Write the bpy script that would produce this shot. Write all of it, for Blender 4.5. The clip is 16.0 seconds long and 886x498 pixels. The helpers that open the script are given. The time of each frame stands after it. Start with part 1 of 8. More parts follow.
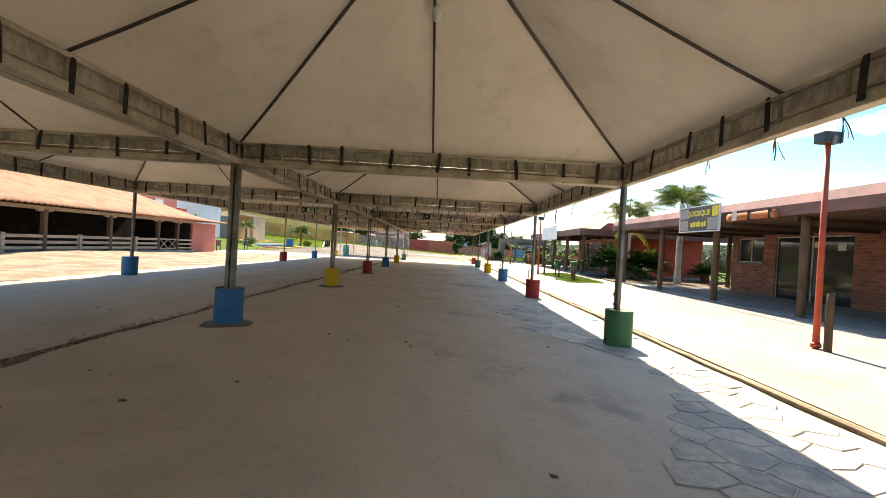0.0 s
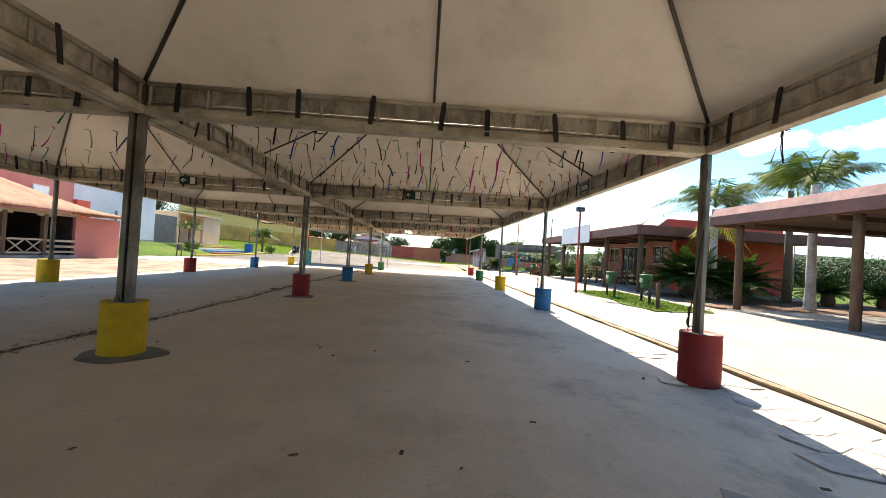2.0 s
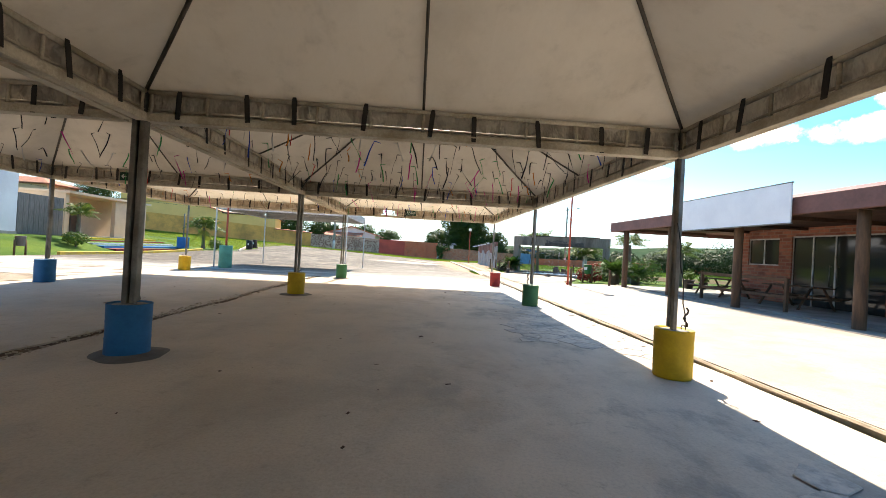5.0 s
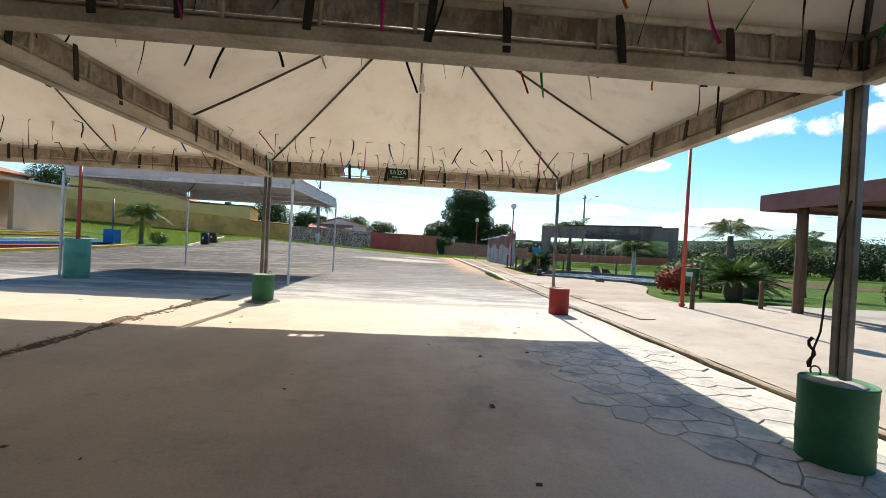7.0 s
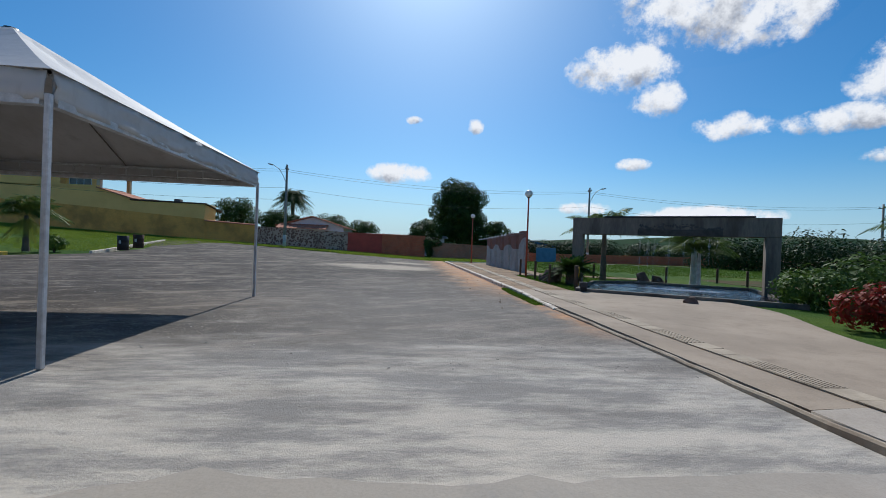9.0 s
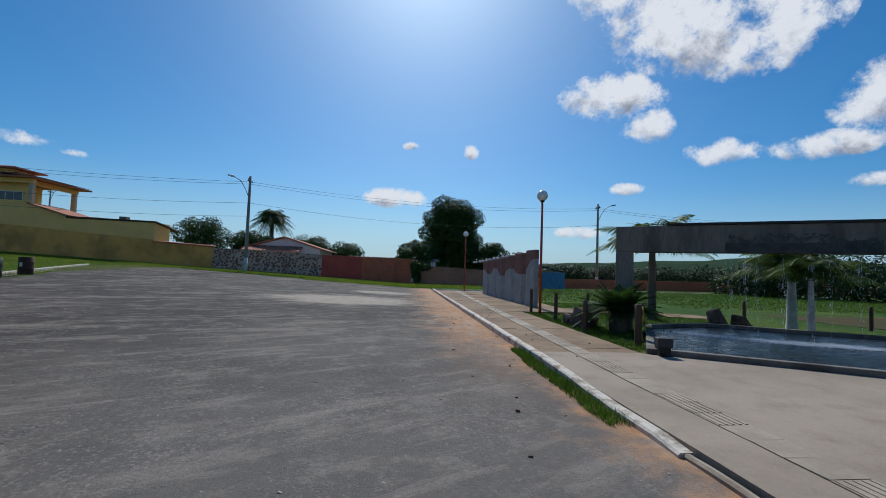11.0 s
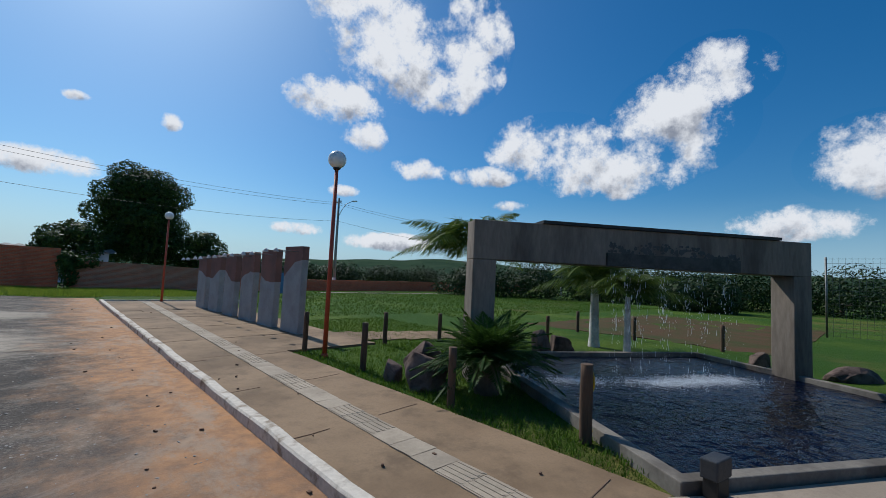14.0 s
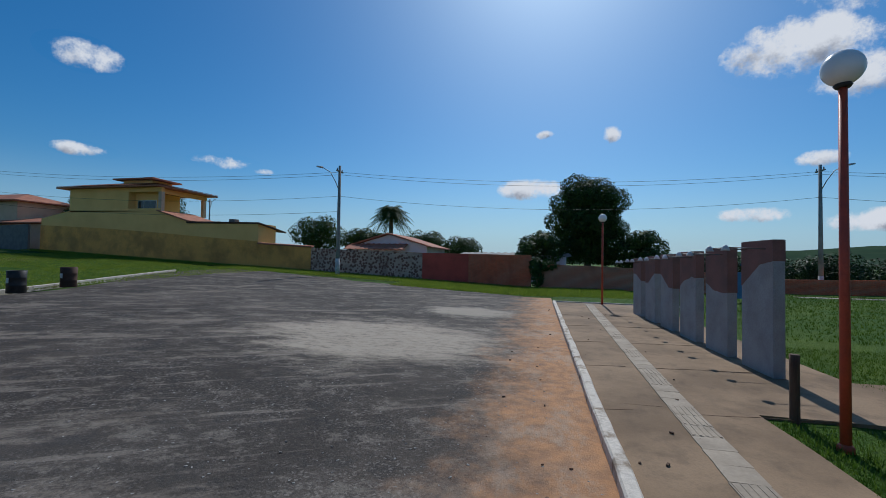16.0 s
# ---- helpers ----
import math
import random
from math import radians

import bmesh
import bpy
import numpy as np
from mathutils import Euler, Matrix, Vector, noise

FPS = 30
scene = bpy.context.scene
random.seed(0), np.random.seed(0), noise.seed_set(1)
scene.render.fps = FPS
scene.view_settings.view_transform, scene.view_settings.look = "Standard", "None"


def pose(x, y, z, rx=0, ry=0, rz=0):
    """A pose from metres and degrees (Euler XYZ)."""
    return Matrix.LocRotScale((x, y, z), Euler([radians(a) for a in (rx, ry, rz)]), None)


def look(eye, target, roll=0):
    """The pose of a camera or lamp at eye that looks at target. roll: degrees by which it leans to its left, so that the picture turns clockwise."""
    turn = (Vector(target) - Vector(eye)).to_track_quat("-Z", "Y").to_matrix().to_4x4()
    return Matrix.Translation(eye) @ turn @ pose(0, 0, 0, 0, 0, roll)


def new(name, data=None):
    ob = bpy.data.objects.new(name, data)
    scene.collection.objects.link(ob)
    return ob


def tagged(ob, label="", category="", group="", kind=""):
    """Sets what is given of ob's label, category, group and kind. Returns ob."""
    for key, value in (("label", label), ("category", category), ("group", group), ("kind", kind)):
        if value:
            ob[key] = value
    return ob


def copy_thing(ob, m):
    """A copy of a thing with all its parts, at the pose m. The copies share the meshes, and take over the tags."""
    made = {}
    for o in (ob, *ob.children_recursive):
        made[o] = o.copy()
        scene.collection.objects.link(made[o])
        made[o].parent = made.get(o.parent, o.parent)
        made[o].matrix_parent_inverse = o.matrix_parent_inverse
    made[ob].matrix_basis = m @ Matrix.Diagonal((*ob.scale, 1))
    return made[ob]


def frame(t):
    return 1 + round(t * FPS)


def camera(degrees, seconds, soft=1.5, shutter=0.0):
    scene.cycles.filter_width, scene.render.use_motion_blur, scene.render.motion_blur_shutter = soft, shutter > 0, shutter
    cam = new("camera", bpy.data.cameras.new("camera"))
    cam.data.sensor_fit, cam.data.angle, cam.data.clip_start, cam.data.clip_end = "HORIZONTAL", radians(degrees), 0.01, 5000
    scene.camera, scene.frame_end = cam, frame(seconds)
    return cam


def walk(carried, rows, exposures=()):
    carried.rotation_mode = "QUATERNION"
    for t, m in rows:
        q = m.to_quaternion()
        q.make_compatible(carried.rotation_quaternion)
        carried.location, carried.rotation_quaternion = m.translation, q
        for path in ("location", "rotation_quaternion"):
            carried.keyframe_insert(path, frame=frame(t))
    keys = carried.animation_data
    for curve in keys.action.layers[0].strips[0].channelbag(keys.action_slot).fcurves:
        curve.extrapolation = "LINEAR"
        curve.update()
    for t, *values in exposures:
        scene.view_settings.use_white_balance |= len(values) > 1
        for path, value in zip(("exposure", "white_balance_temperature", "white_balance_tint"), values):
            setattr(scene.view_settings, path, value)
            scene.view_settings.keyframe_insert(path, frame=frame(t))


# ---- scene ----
cam = camera(93.8, 16.0, 0.8)
PATH = [
    (0, (0.206, -2.057, 1.357), (0.215, -0.057, 1.347), 3.3),
    (0.5, (0.151, -0.049, 1.295), (0.182, 1.951, 1.289), 2.9),
    (1, (0.121, 1.98, 1.178), (0.161, 3.979, 1.194), 3.4),
    (1.5, (0.08, 3.971, 1.185), (0.137, 5.97, 1.205), 3.4),
    (2, (0.015, 5.96, 1.19), (0.094, 7.958, 1.225), 3.5),
    (2.5, (-0.059, 7.924, 1.205), (0.051, 9.921, 1.242), 3.5),
    (3, (-0.069, 9.917, 1.24), (0.053, 11.913, 1.269), 3.3),
    (3.5, (-0.102, 11.888, 1.281), (0.02, 13.885, 1.298), 3.4),
    (4, (-0.058, 13.81, 1.283), (0.057, 15.807, 1.299), 3.4),
    (6.5, (0.115, 23.577, 1.263), (0.224, 25.574, 1.254), 3.2),
    (7, (0.086, 25.613, 1.316), (0.207, 27.61, 1.299), 3.0),
    (7.5, (0.118, 27.644, 1.281), (0.235, 29.641, 1.269), 3.0),
    (8, (0.118, 29.498, 1.292), (0.24, 31.494, 1.277), 2.9),
    (8.5, (0.125, 31.126, 1.348), (0.298, 33.118, 1.322), 2.2),
    (11, (1.436, 38.815, 1.439), (1.639, 40.802, 1.543), 2.0),
    (11.5, (1.796, 40.624, 1.564), (1.613, 42.614, 1.646), 2.1),
    (12, (1.536, 42.058, 1.686), (1.216, 44.032, 1.728), 1.8),
    (12.5, (1.198, 43.082, 1.675), (1.378, 45.074, 1.726), 2.1),
    (13, (1.275, 43.75, 1.705), (2.165, 45.539, 1.799), 2.5),
    (13.5, (1.52, 44.274, 1.723), (2.844, 45.767, 1.853), 2.7),
    (14, (1.983, 44.8, 1.757), (3.359, 46.245, 1.897), 2.7),
    (14.5, (2.319, 45.132, 1.811), (3.601, 46.661, 1.955), 2.6),
    (15, (2.752, 45.671, 1.894), (3.646, 47.456, 2.02), 2.0),
    (15.5, (3.01, 46.446, 1.906), (3.259, 48.429, 1.981), 1.9),
    (16, (3.03, 47.35, 1.987), (2.587, 49.299, 2.041), 1.0),
]
EXPOSURES = [(0.0, 1.9, 8700, 14), (1.5, 1.88, 8000, 13), (4.2, 1.86, 7700, 12), (6.5, 1.26, 6950, 10), (7.5, 0.72, 6700, 10), (8.0, 0.48, 6450, 10), (8.7, 0.05, 6150, 10), (10.8, -0.3, 5950, 10), (12.5, -0.2, 5950, 10), (14.5, -0.28, 6100, 10), (16.0, -0.44, 5850, 10)]
walk(cam, [(t, look(eye, target, roll)) for t, eye, target, roll in PATH], EXPOSURES)

# ---------------------------------------------------------------- sky and sun
SUN_EL, SUN_AZ = 44.0, 2.0
sky_world = bpy.data.worlds.new("sky")
scene.world = sky_world
sky_world.use_nodes = True
wn, wl = sky_world.node_tree.nodes, sky_world.node_tree.links
wn.clear()
w_out = wn.new("ShaderNodeOutputWorld")
w_bg = wn.new("ShaderNodeBackground")
w_sky = wn.new("ShaderNodeTexSky")
w_sky.sky_type = "NISHITA"
w_sky.sun_disc = False
w_sky.sun_elevation, w_sky.sun_rotation = radians(SUN_EL), radians(SUN_AZ)
w_sky.air_density, w_sky.dust_density, w_sky.ozone_density = 1.0, 0.9, 2.8
w_bg.inputs["Strength"].default_value = 0.09
w_co = wn.new("ShaderNodeTexCoord")


def wmath(op, a, b=None, clamp=False):
    n = wn.new("ShaderNodeMath")
    n.operation, n.use_clamp = op, clamp
    for k, v in enumerate((a, b)):
        if v is None:
            continue
        if isinstance(v, (int, float)):
            n.inputs[k].default_value = v
        else:
            wl.new(v, n.inputs[k])
    return n.outputs[0]


w_n1 = wn.new("ShaderNodeTexNoise")
w_n1.inputs["Scale"].default_value, w_n1.inputs["Detail"].default_value = 9.0, 9.0
w_n1.inputs["Roughness"].default_value = 0.62
wl.new(w_co.outputs["Generated"], w_n1.inputs["Vector"])
# cumulus clouds: azimuth (to the right of +y), elevation, half width, half height, in degrees
CLOUDS = [
    (35, 30, 9, 7), (45, 29.5, 6.5, 7.5), (28, 22, 7, 3.5), (39.5, 26, 9, 5), (32, 18.5, 3.5, 2.6), (30, 35, 8, 5),
    (58, 17.5, 9, 4.8), (65, 15, 11, 4.2), (73, 19.5, 8, 6.5), (77, 24, 6, 4.5), (39.5, 14.6, 5, 1.9), (49, 14.0, 6, 1.6),
    (90, 13.5, 6, 4.5), (84, 7.5, 7, 2.2), (-0.9, 9.7, 4.6, 1.7), (9.3, 16.2, 1.3, 1.2), (0.8, 16.7, 1.4, 0.7),
    (29.3, 11, 2.6, 1.0), (52.5, 10.2, 3, 1.0), (37, 4.6, 9, 1.4), (24, 5.6, 4, 1.1), (-40.8, 11.4, 4.2, 1.1), (-36.5, 10.7, 2, 0.6),
    (-54.5, 20.1, 3.6, 1.8), (-54, 10.8, 3, 0.9), (110, 16, 9, 5), (140, 24, 10, 6), (-100, 18, 10, 5), (-140, 26, 12, 6), (180, 20, 12, 5),
]
total = w_low = w_sum = None
for az, el, hw, hh in CLOUDS:
    a, e = radians(az), radians(el)
    d = Vector((math.sin(a) * math.cos(e), math.cos(a) * math.cos(e), math.sin(e)))
    rt = Vector((math.cos(a), -math.sin(a), 0))
    up = rt.cross(d)
    parts_ = []
    for axis, size in ((rt, hw), (up, hh)):
        n = wn.new("ShaderNodeVectorMath")
        n.operation = "DOT_PRODUCT"
        wl.new(w_co.outputs["Generated"], n.inputs[0])
        n.inputs[1].default_value = axis / math.sin(radians(size))
        signed = n.outputs["Value"]
        parts_.append(wmath("POWER", wmath("ABSOLUTE", n.outputs["Value"]), 2.0))
    n = wn.new("ShaderNodeVectorMath")
    n.operation = "DOT_PRODUCT"
    wl.new(w_co.outputs["Generated"], n.inputs[0])
    n.inputs[1].default_value = d
    front = wmath("GREATER_THAN", n.outputs["Value"], 0.5)
    r = wmath("ADD", parts_[0], parts_[1])
    m = wmath("MULTIPLY", wmath("SUBTRACT", 1.0, r, True), front)
    total = m if total is None else wmath("MAXIMUM", total, m)
    low = wmath("MULTIPLY", m, signed)
    w_low = low if w_low is None else wmath("ADD", w_low, low)
    w_sum = m if w_sum is None else wmath("ADD", w_sum, m)
w_n2 = wn.new("ShaderNodeTexNoise")
w_n2.inputs["Scale"].default_value, w_n2.inputs["Detail"].default_value, w_n2.inputs["Roughness"].default_value = 22.0, 11.0, 0.74
wl.new(w_co.outputs["Generated"], w_n2.inputs["Vector"])
w_rough = wmath("ADD", wmath("MULTIPLY", wmath("SUBTRACT", w_n1.outputs["Fac"], 0.5), 2.6), wmath("MULTIPLY", wmath("SUBTRACT", w_n2.outputs["Fac"], 0.5), 1.7))
w_den = wmath("SUBTRACT", wmath("ADD", wmath("POWER", total, 0.8), w_rough), 0.36)
w_has = wmath("GREATER_THAN", total, 0.001)
w_mask = wn.new("ShaderNodeMapRange")
w_mask.interpolation_type = "SMOOTHSTEP"
w_mask.inputs["From Min"].default_value, w_mask.inputs["From Max"].default_value = -0.03, 0.62
wl.new(wmath("MULTIPLY", w_den, w_has), w_mask.inputs["Value"])
# side away from the sun is greyer: the density is taken again a little nearer to the sun
w_sh = wn.new("ShaderNodeVectorMath")
w_sh.operation = "ADD"
wl.new(w_co.outputs["Generated"], w_sh.inputs[0])
w_sh.inputs[1].default_value = (-0.012, 0.0, 0.034)
w_n3 = wn.new("ShaderNodeTexNoise")
w_n3.inputs["Scale"].default_value, w_n3.inputs["Detail"].default_value, w_n3.inputs["Roughness"].default_value = 9.0, 5.0, 0.6
wl.new(w_sh.outputs[0], w_n3.inputs["Vector"])
w_thick = wn.new("ShaderNodeMapRange")
w_thick.interpolation_type = "SMOOTHSTEP"
w_thick.inputs["From Min"].default_value, w_thick.inputs["From Max"].default_value = 0.25, 1.25
w_base = wmath("DIVIDE", w_low, wmath("MAXIMUM", w_sum, 0.001))
w_body = wmath("ADD", wmath("SUBTRACT", wmath("MULTIPLY", w_den, 0.5), wmath("MULTIPLY", w_base, 0.9)), wmath("MULTIPLY", wmath("SUBTRACT", w_n3.outputs["Fac"], w_n1.outputs["Fac"]), 3.4))
wl.new(wmath("ADD", w_body, wmath("MULTIPLY", wmath("SUBTRACT", w_n2.outputs["Fac"], 0.5), 0.5)), w_thick.inputs["Value"])
w_ccol = wn.new("ShaderNodeMix")
w_ccol.data_type = "RGBA"
wl.new(w_thick.outputs["Result"], w_ccol.inputs[0])
w_ccol.inputs[6].default_value = (10.2, 10.2, 10.2, 1)
w_ccol.inputs[7].default_value = (3.2, 3.5, 4.2, 1)
w_hsv = wn.new("ShaderNodeHueSaturation")
w_hsv.inputs["Saturation"].default_value, w_hsv.inputs["Value"].default_value = 1.3, 1.03
w_tint = wn.new("ShaderNodeMix")
w_tint.data_type, w_tint.blend_type = "RGBA", "MULTIPLY"
w_tint.inputs[0].default_value, w_tint.inputs[7].default_value = 1.0, (0.83, 1.0, 1.08, 1)
wl.new(w_sky.outputs["Color"], w_tint.inputs[6])
wl.new(w_tint.outputs[2], w_hsv.inputs["Color"])
w_sep = wn.new("ShaderNodeSeparateXYZ")
wl.new(w_co.outputs["Generated"], w_sep.inputs[0])
w_haze = wn.new("ShaderNodeMapRange")
w_haze.interpolation_type = "SMOOTHSTEP"
w_haze.inputs["From Min"].default_value, w_haze.inputs["From Max"].default_value = 0.2, -0.02
wl.new(w_sep.outputs[2], w_haze.inputs["Value"])
w_air = wn.new("ShaderNodeMix")
w_air.data_type = "RGBA"
wl.new(wmath("MULTIPLY", w_haze.outputs["Result"], 0.75), w_air.inputs[0])
wl.new(w_hsv.outputs["Color"], w_air.inputs[6])
w_air.inputs[7].default_value = (4.7, 7.0, 8.8, 1)
w_mix = wn.new("ShaderNodeMix")
w_mix.data_type = "RGBA"
wl.new(w_mask.outputs["Result"], w_mix.inputs[0])
wl.new(w_air.outputs[2], w_mix.inputs[6])
wl.new(w_ccol.outputs[2], w_mix.inputs[7])
wl.new(w_mix.outputs[2], w_bg.inputs["Color"])
wl.new(w_bg.outputs[0], w_out.inputs["Surface"])

sun = new("sun", bpy.data.lights.new("sun", "SUN"))
sun.data.energy, sun.data.angle, sun.data.color = 4.2, radians(0.55), (1.0, 0.95, 0.86)
_a, _e = radians(SUN_AZ), radians(SUN_EL)
sun.matrix_world = look((30 * math.sin(_a) * math.cos(_e), 30 * math.cos(_a) * math.cos(_e), 30 * math.sin(_e)), (0, 0, 0))


# ---------------------------------------------------------------- materials
def shader(name):
    m = bpy.data.materials.new(name)
    m.use_nodes = True
    nt = m.node_tree
    b = nt.nodes["Principled BSDF"]
    pos = nt.nodes.new("ShaderNodeNewGeometry").outputs["Position"]
    return m, nt, b, pos


def tex_noise(nt, vec, scale, detail=4.0, rough=0.55, stretch=None):
    if stretch:
        mp = nt.nodes.new("ShaderNodeMapping")
        mp.inputs["Scale"].default_value = stretch
        nt.links.new(vec, mp.inputs["Vector"])
        vec = mp.outputs["Vector"]
    n = nt.nodes.new("ShaderNodeTexNoise")
    n.inputs["Scale"].default_value, n.inputs["Detail"].default_value, n.inputs["Roughness"].default_value = scale, detail, rough
    nt.links.new(vec, n.inputs["Vector"])
    return n.outputs["Fac"]


def ramp(nt, fac, lo, hi):
    n = nt.nodes.new("ShaderNodeMapRange")
    n.interpolation_type = "SMOOTHSTEP"
    n.inputs["From Min"].default_value, n.inputs["From Max"].default_value = lo, hi
    nt.links.new(fac, n.inputs["Value"])
    return n.outputs["Result"]


def blend(nt, fac, a, b, mode="MIX"):
    n = nt.nodes.new("ShaderNodeMix")
    n.data_type, n.blend_type = "RGBA", mode
    for k, v in ((0, fac), (6, a), (7, b)):
        if isinstance(v, (tuple, list)):
            n.inputs[k].default_value = (*v[:3], 1)
        elif isinstance(v, (int, float)):
            n.inputs[k].default_value = v
        else:
            nt.links.new(v, n.inputs[k])
    return n.outputs[2]


def calc(nt, op, a, b=0.0, clamp=False):
    n = nt.nodes.new("ShaderNodeMath")
    n.operation, n.use_clamp = op, clamp
    for k, v in enumerate((a, b)):
        if isinstance(v, (int, float)):
            n.inputs[k].default_value = v
        else:
            nt.links.new(v, n.inputs[k])
    return n.outputs[0]


def bumped(nt, b, height, strength, distance=0.02):
    n = nt.nodes.new("ShaderNodeBump")
    n.inputs["Strength"].default_value, n.inputs["Distance"].default_value = strength, distance
    nt.links.new(height, n.inputs["Height"])
    nt.links.new(n.outputs["Normal"], b.inputs["Normal"])


def mat(name, col, col2=None, rough=0.8, scale=1.5, fine=30.0, bump=0.25, metal=0.0, lo=0.35, hi=0.7, grain=0.25, spec=0.3, stretch=None, jitter=0.0, dist=0.01):
    """A worn surface: two colours in large soft patches, a fine grain and a fine relief."""
    m, nt, b, pos = shader(name)
    col2 = col2 or tuple(c * 0.72 for c in col)
    big = ramp(nt, tex_noise(nt, pos, scale, 5.0, 0.6, stretch), lo, hi)
    small = tex_noise(nt, pos, fine, 5.0, 0.65, stretch)
    c = blend(nt, big, col, col2)
    g = ramp(nt, small, 0.25, 0.75)
    c = blend(nt, calc(nt, "MULTIPLY", g, grain), c, tuple(v * 0.45 for v in col2))
    if jitter:
        info = nt.nodes.new("ShaderNodeObjectInfo")
        hsv = nt.nodes.new("ShaderNodeHueSaturation")
        nt.links.new(c, hsv.inputs["Color"])
        nt.links.new(calc(nt, "ADD", calc(nt, "MULTIPLY", info.outputs["Random"], 2 * jitter), 1 - jitter), hsv.inputs["Value"])
        c = hsv.outputs["Color"]
    nt.links.new(c, b.inputs["Base Color"])
    b.inputs["Roughness"].default_value, b.inputs["Metallic"].default_value = rough, metal
    b.inputs["Specular IOR Level"].default_value = spec
    if bump:
        bumped(nt, b, small, bump, dist)
    return m


def fabric(name, col, dirt, through_light, folds=False):
    m, nt, b, pos = shader(name)
    big = ramp(nt, tex_noise(nt, pos, 0.9, 6.0, 0.65), 0.42, 0.78)
    streak = ramp(nt, tex_noise(nt, pos, 3.0, 6.0, 0.7, (1, 1, 0.25)), 0.5, 0.85)
    c = blend(nt, calc(nt, "MULTIPLY", big, 0.6), col, dirt)
    c = blend(nt, calc(nt, "MULTIPLY", streak, 0.45), c, tuple(v * 0.6 for v in dirt))
    nt.links.new(c, b.inputs["Base Color"])
    b.inputs["Roughness"].default_value = 0.55
    b.inputs["Specular IOR Level"].default_value = 0.25
    if folds:
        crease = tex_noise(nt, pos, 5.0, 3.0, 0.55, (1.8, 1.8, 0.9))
        # fold hollows are darkened in the colour too, as shade between creases
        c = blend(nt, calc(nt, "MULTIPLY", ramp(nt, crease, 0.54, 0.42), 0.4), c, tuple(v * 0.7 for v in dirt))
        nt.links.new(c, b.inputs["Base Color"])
        bumped(nt, b, crease, 1.0, 0.12)
    else:
        bumped(nt, b, tex_noise(nt, pos, 2.5, 4.0, 0.5), 0.35, 0.05)
    tr = nt.nodes.new("ShaderNodeBsdfTranslucent")
    nt.links.new(c, tr.inputs["Color"])
    mx = nt.nodes.new("ShaderNodeMixShader")
    mx.inputs[0].default_value = through_light
    nt.links.new(b.outputs[0], mx.inputs[1])
    nt.links.new(tr.outputs[0], mx.inputs[2])
    nt.links.new(mx.outputs[0], nt.nodes["Material Output"].inputs["Surface"])
    return m


def leafy(name, col, col2, through_light=0.25, rough=0.55):
    m, nt, b, pos = shader(name)
    info = nt.nodes.new("ShaderNodeNewGeometry")
    f = ramp(nt, info.outputs["Random Per Island"], 0.0, 1.0)
    c = blend(nt, f, col, col2)
    c = blend(nt, calc(nt, "MULTIPLY", ramp(nt, tex_noise(nt, pos, 1.2, 3.0), 0.4, 0.7), 0.4), c, tuple(v * 0.6 for v in col))
    nt.links.new(c, b.inputs["Base Color"])
    b.inputs["Roughness"].default_value = rough
    b.inputs["Specular IOR Level"].default_value = 0.16
    tr = nt.nodes.new("ShaderNodeBsdfTranslucent")
    nt.links.new(c, tr.inputs["Color"])
    mx = nt.nodes.new("ShaderNodeMixShader")
    mx.inputs[0].default_value = through_light
    nt.links.new(b.outputs[0], mx.inputs[1])
    nt.links.new(tr.outputs[0], mx.inputs[2])
    nt.links.new(mx.outputs[0], nt.nodes["Material Output"].inputs["Surface"])
    return m


def brickwork(name, c1, c2, mortar, bw=0.22, bh=0.08, axis="yz", stain=(0.1, 0.08, 0.07), msize=0.012):
    m, nt, b, pos = shader(name)
    sep = nt.nodes.new("ShaderNodeSeparateXYZ")
    nt.links.new(pos, sep.inputs[0])
    com = nt.nodes.new("ShaderNodeCombineXYZ")
    nt.links.new(calc(nt, "ADD", sep.outputs[0], sep.outputs[1]) if axis == "both" else sep.outputs["XYZ".index(axis[0].upper())], com.inputs[0])
    nt.links.new(sep.outputs[2], com.inputs[1])
    t = nt.nodes.new("ShaderNodeTexBrick")
    t.inputs["Scale"].default_value = 1.0
    t.inputs["Brick Width"].default_value, t.inputs["Row Height"].default_value, t.inputs["Mortar Size"].default_value = bw, bh, msize
    t.inputs["Color1"].default_value, t.inputs["Color2"].default_value, t.inputs["Mortar"].default_value = (*c1, 1), (*c2, 1), (*mortar, 1)
    nt.links.new(com.outputs[0], t.inputs["Vector"])
    c = blend(nt, calc(nt, "MULTIPLY", ramp(nt, tex_noise(nt, pos, 1.3, 6.0, 0.65), 0.45, 0.75), 0.7), t.outputs["Color"], stain)
    c = blend(nt, calc(nt, "MULTIPLY", ramp(nt, tex_noise(nt, pos, 14.0, 4.0), 0.4, 0.8), 0.4), c, tuple(v * 0.5 for v in c1))
    nt.links.new(c, b.inputs["Base Color"])
    b.inputs["Roughness"].default_value = 0.9
    b.inputs["Specular IOR Level"].default_value = 0.2
    bumped(nt, b, calc(nt, "SUBTRACT", tex_noise(nt, pos, 30.0), t.outputs["Fac"]), 0.6, 0.02)
    return m


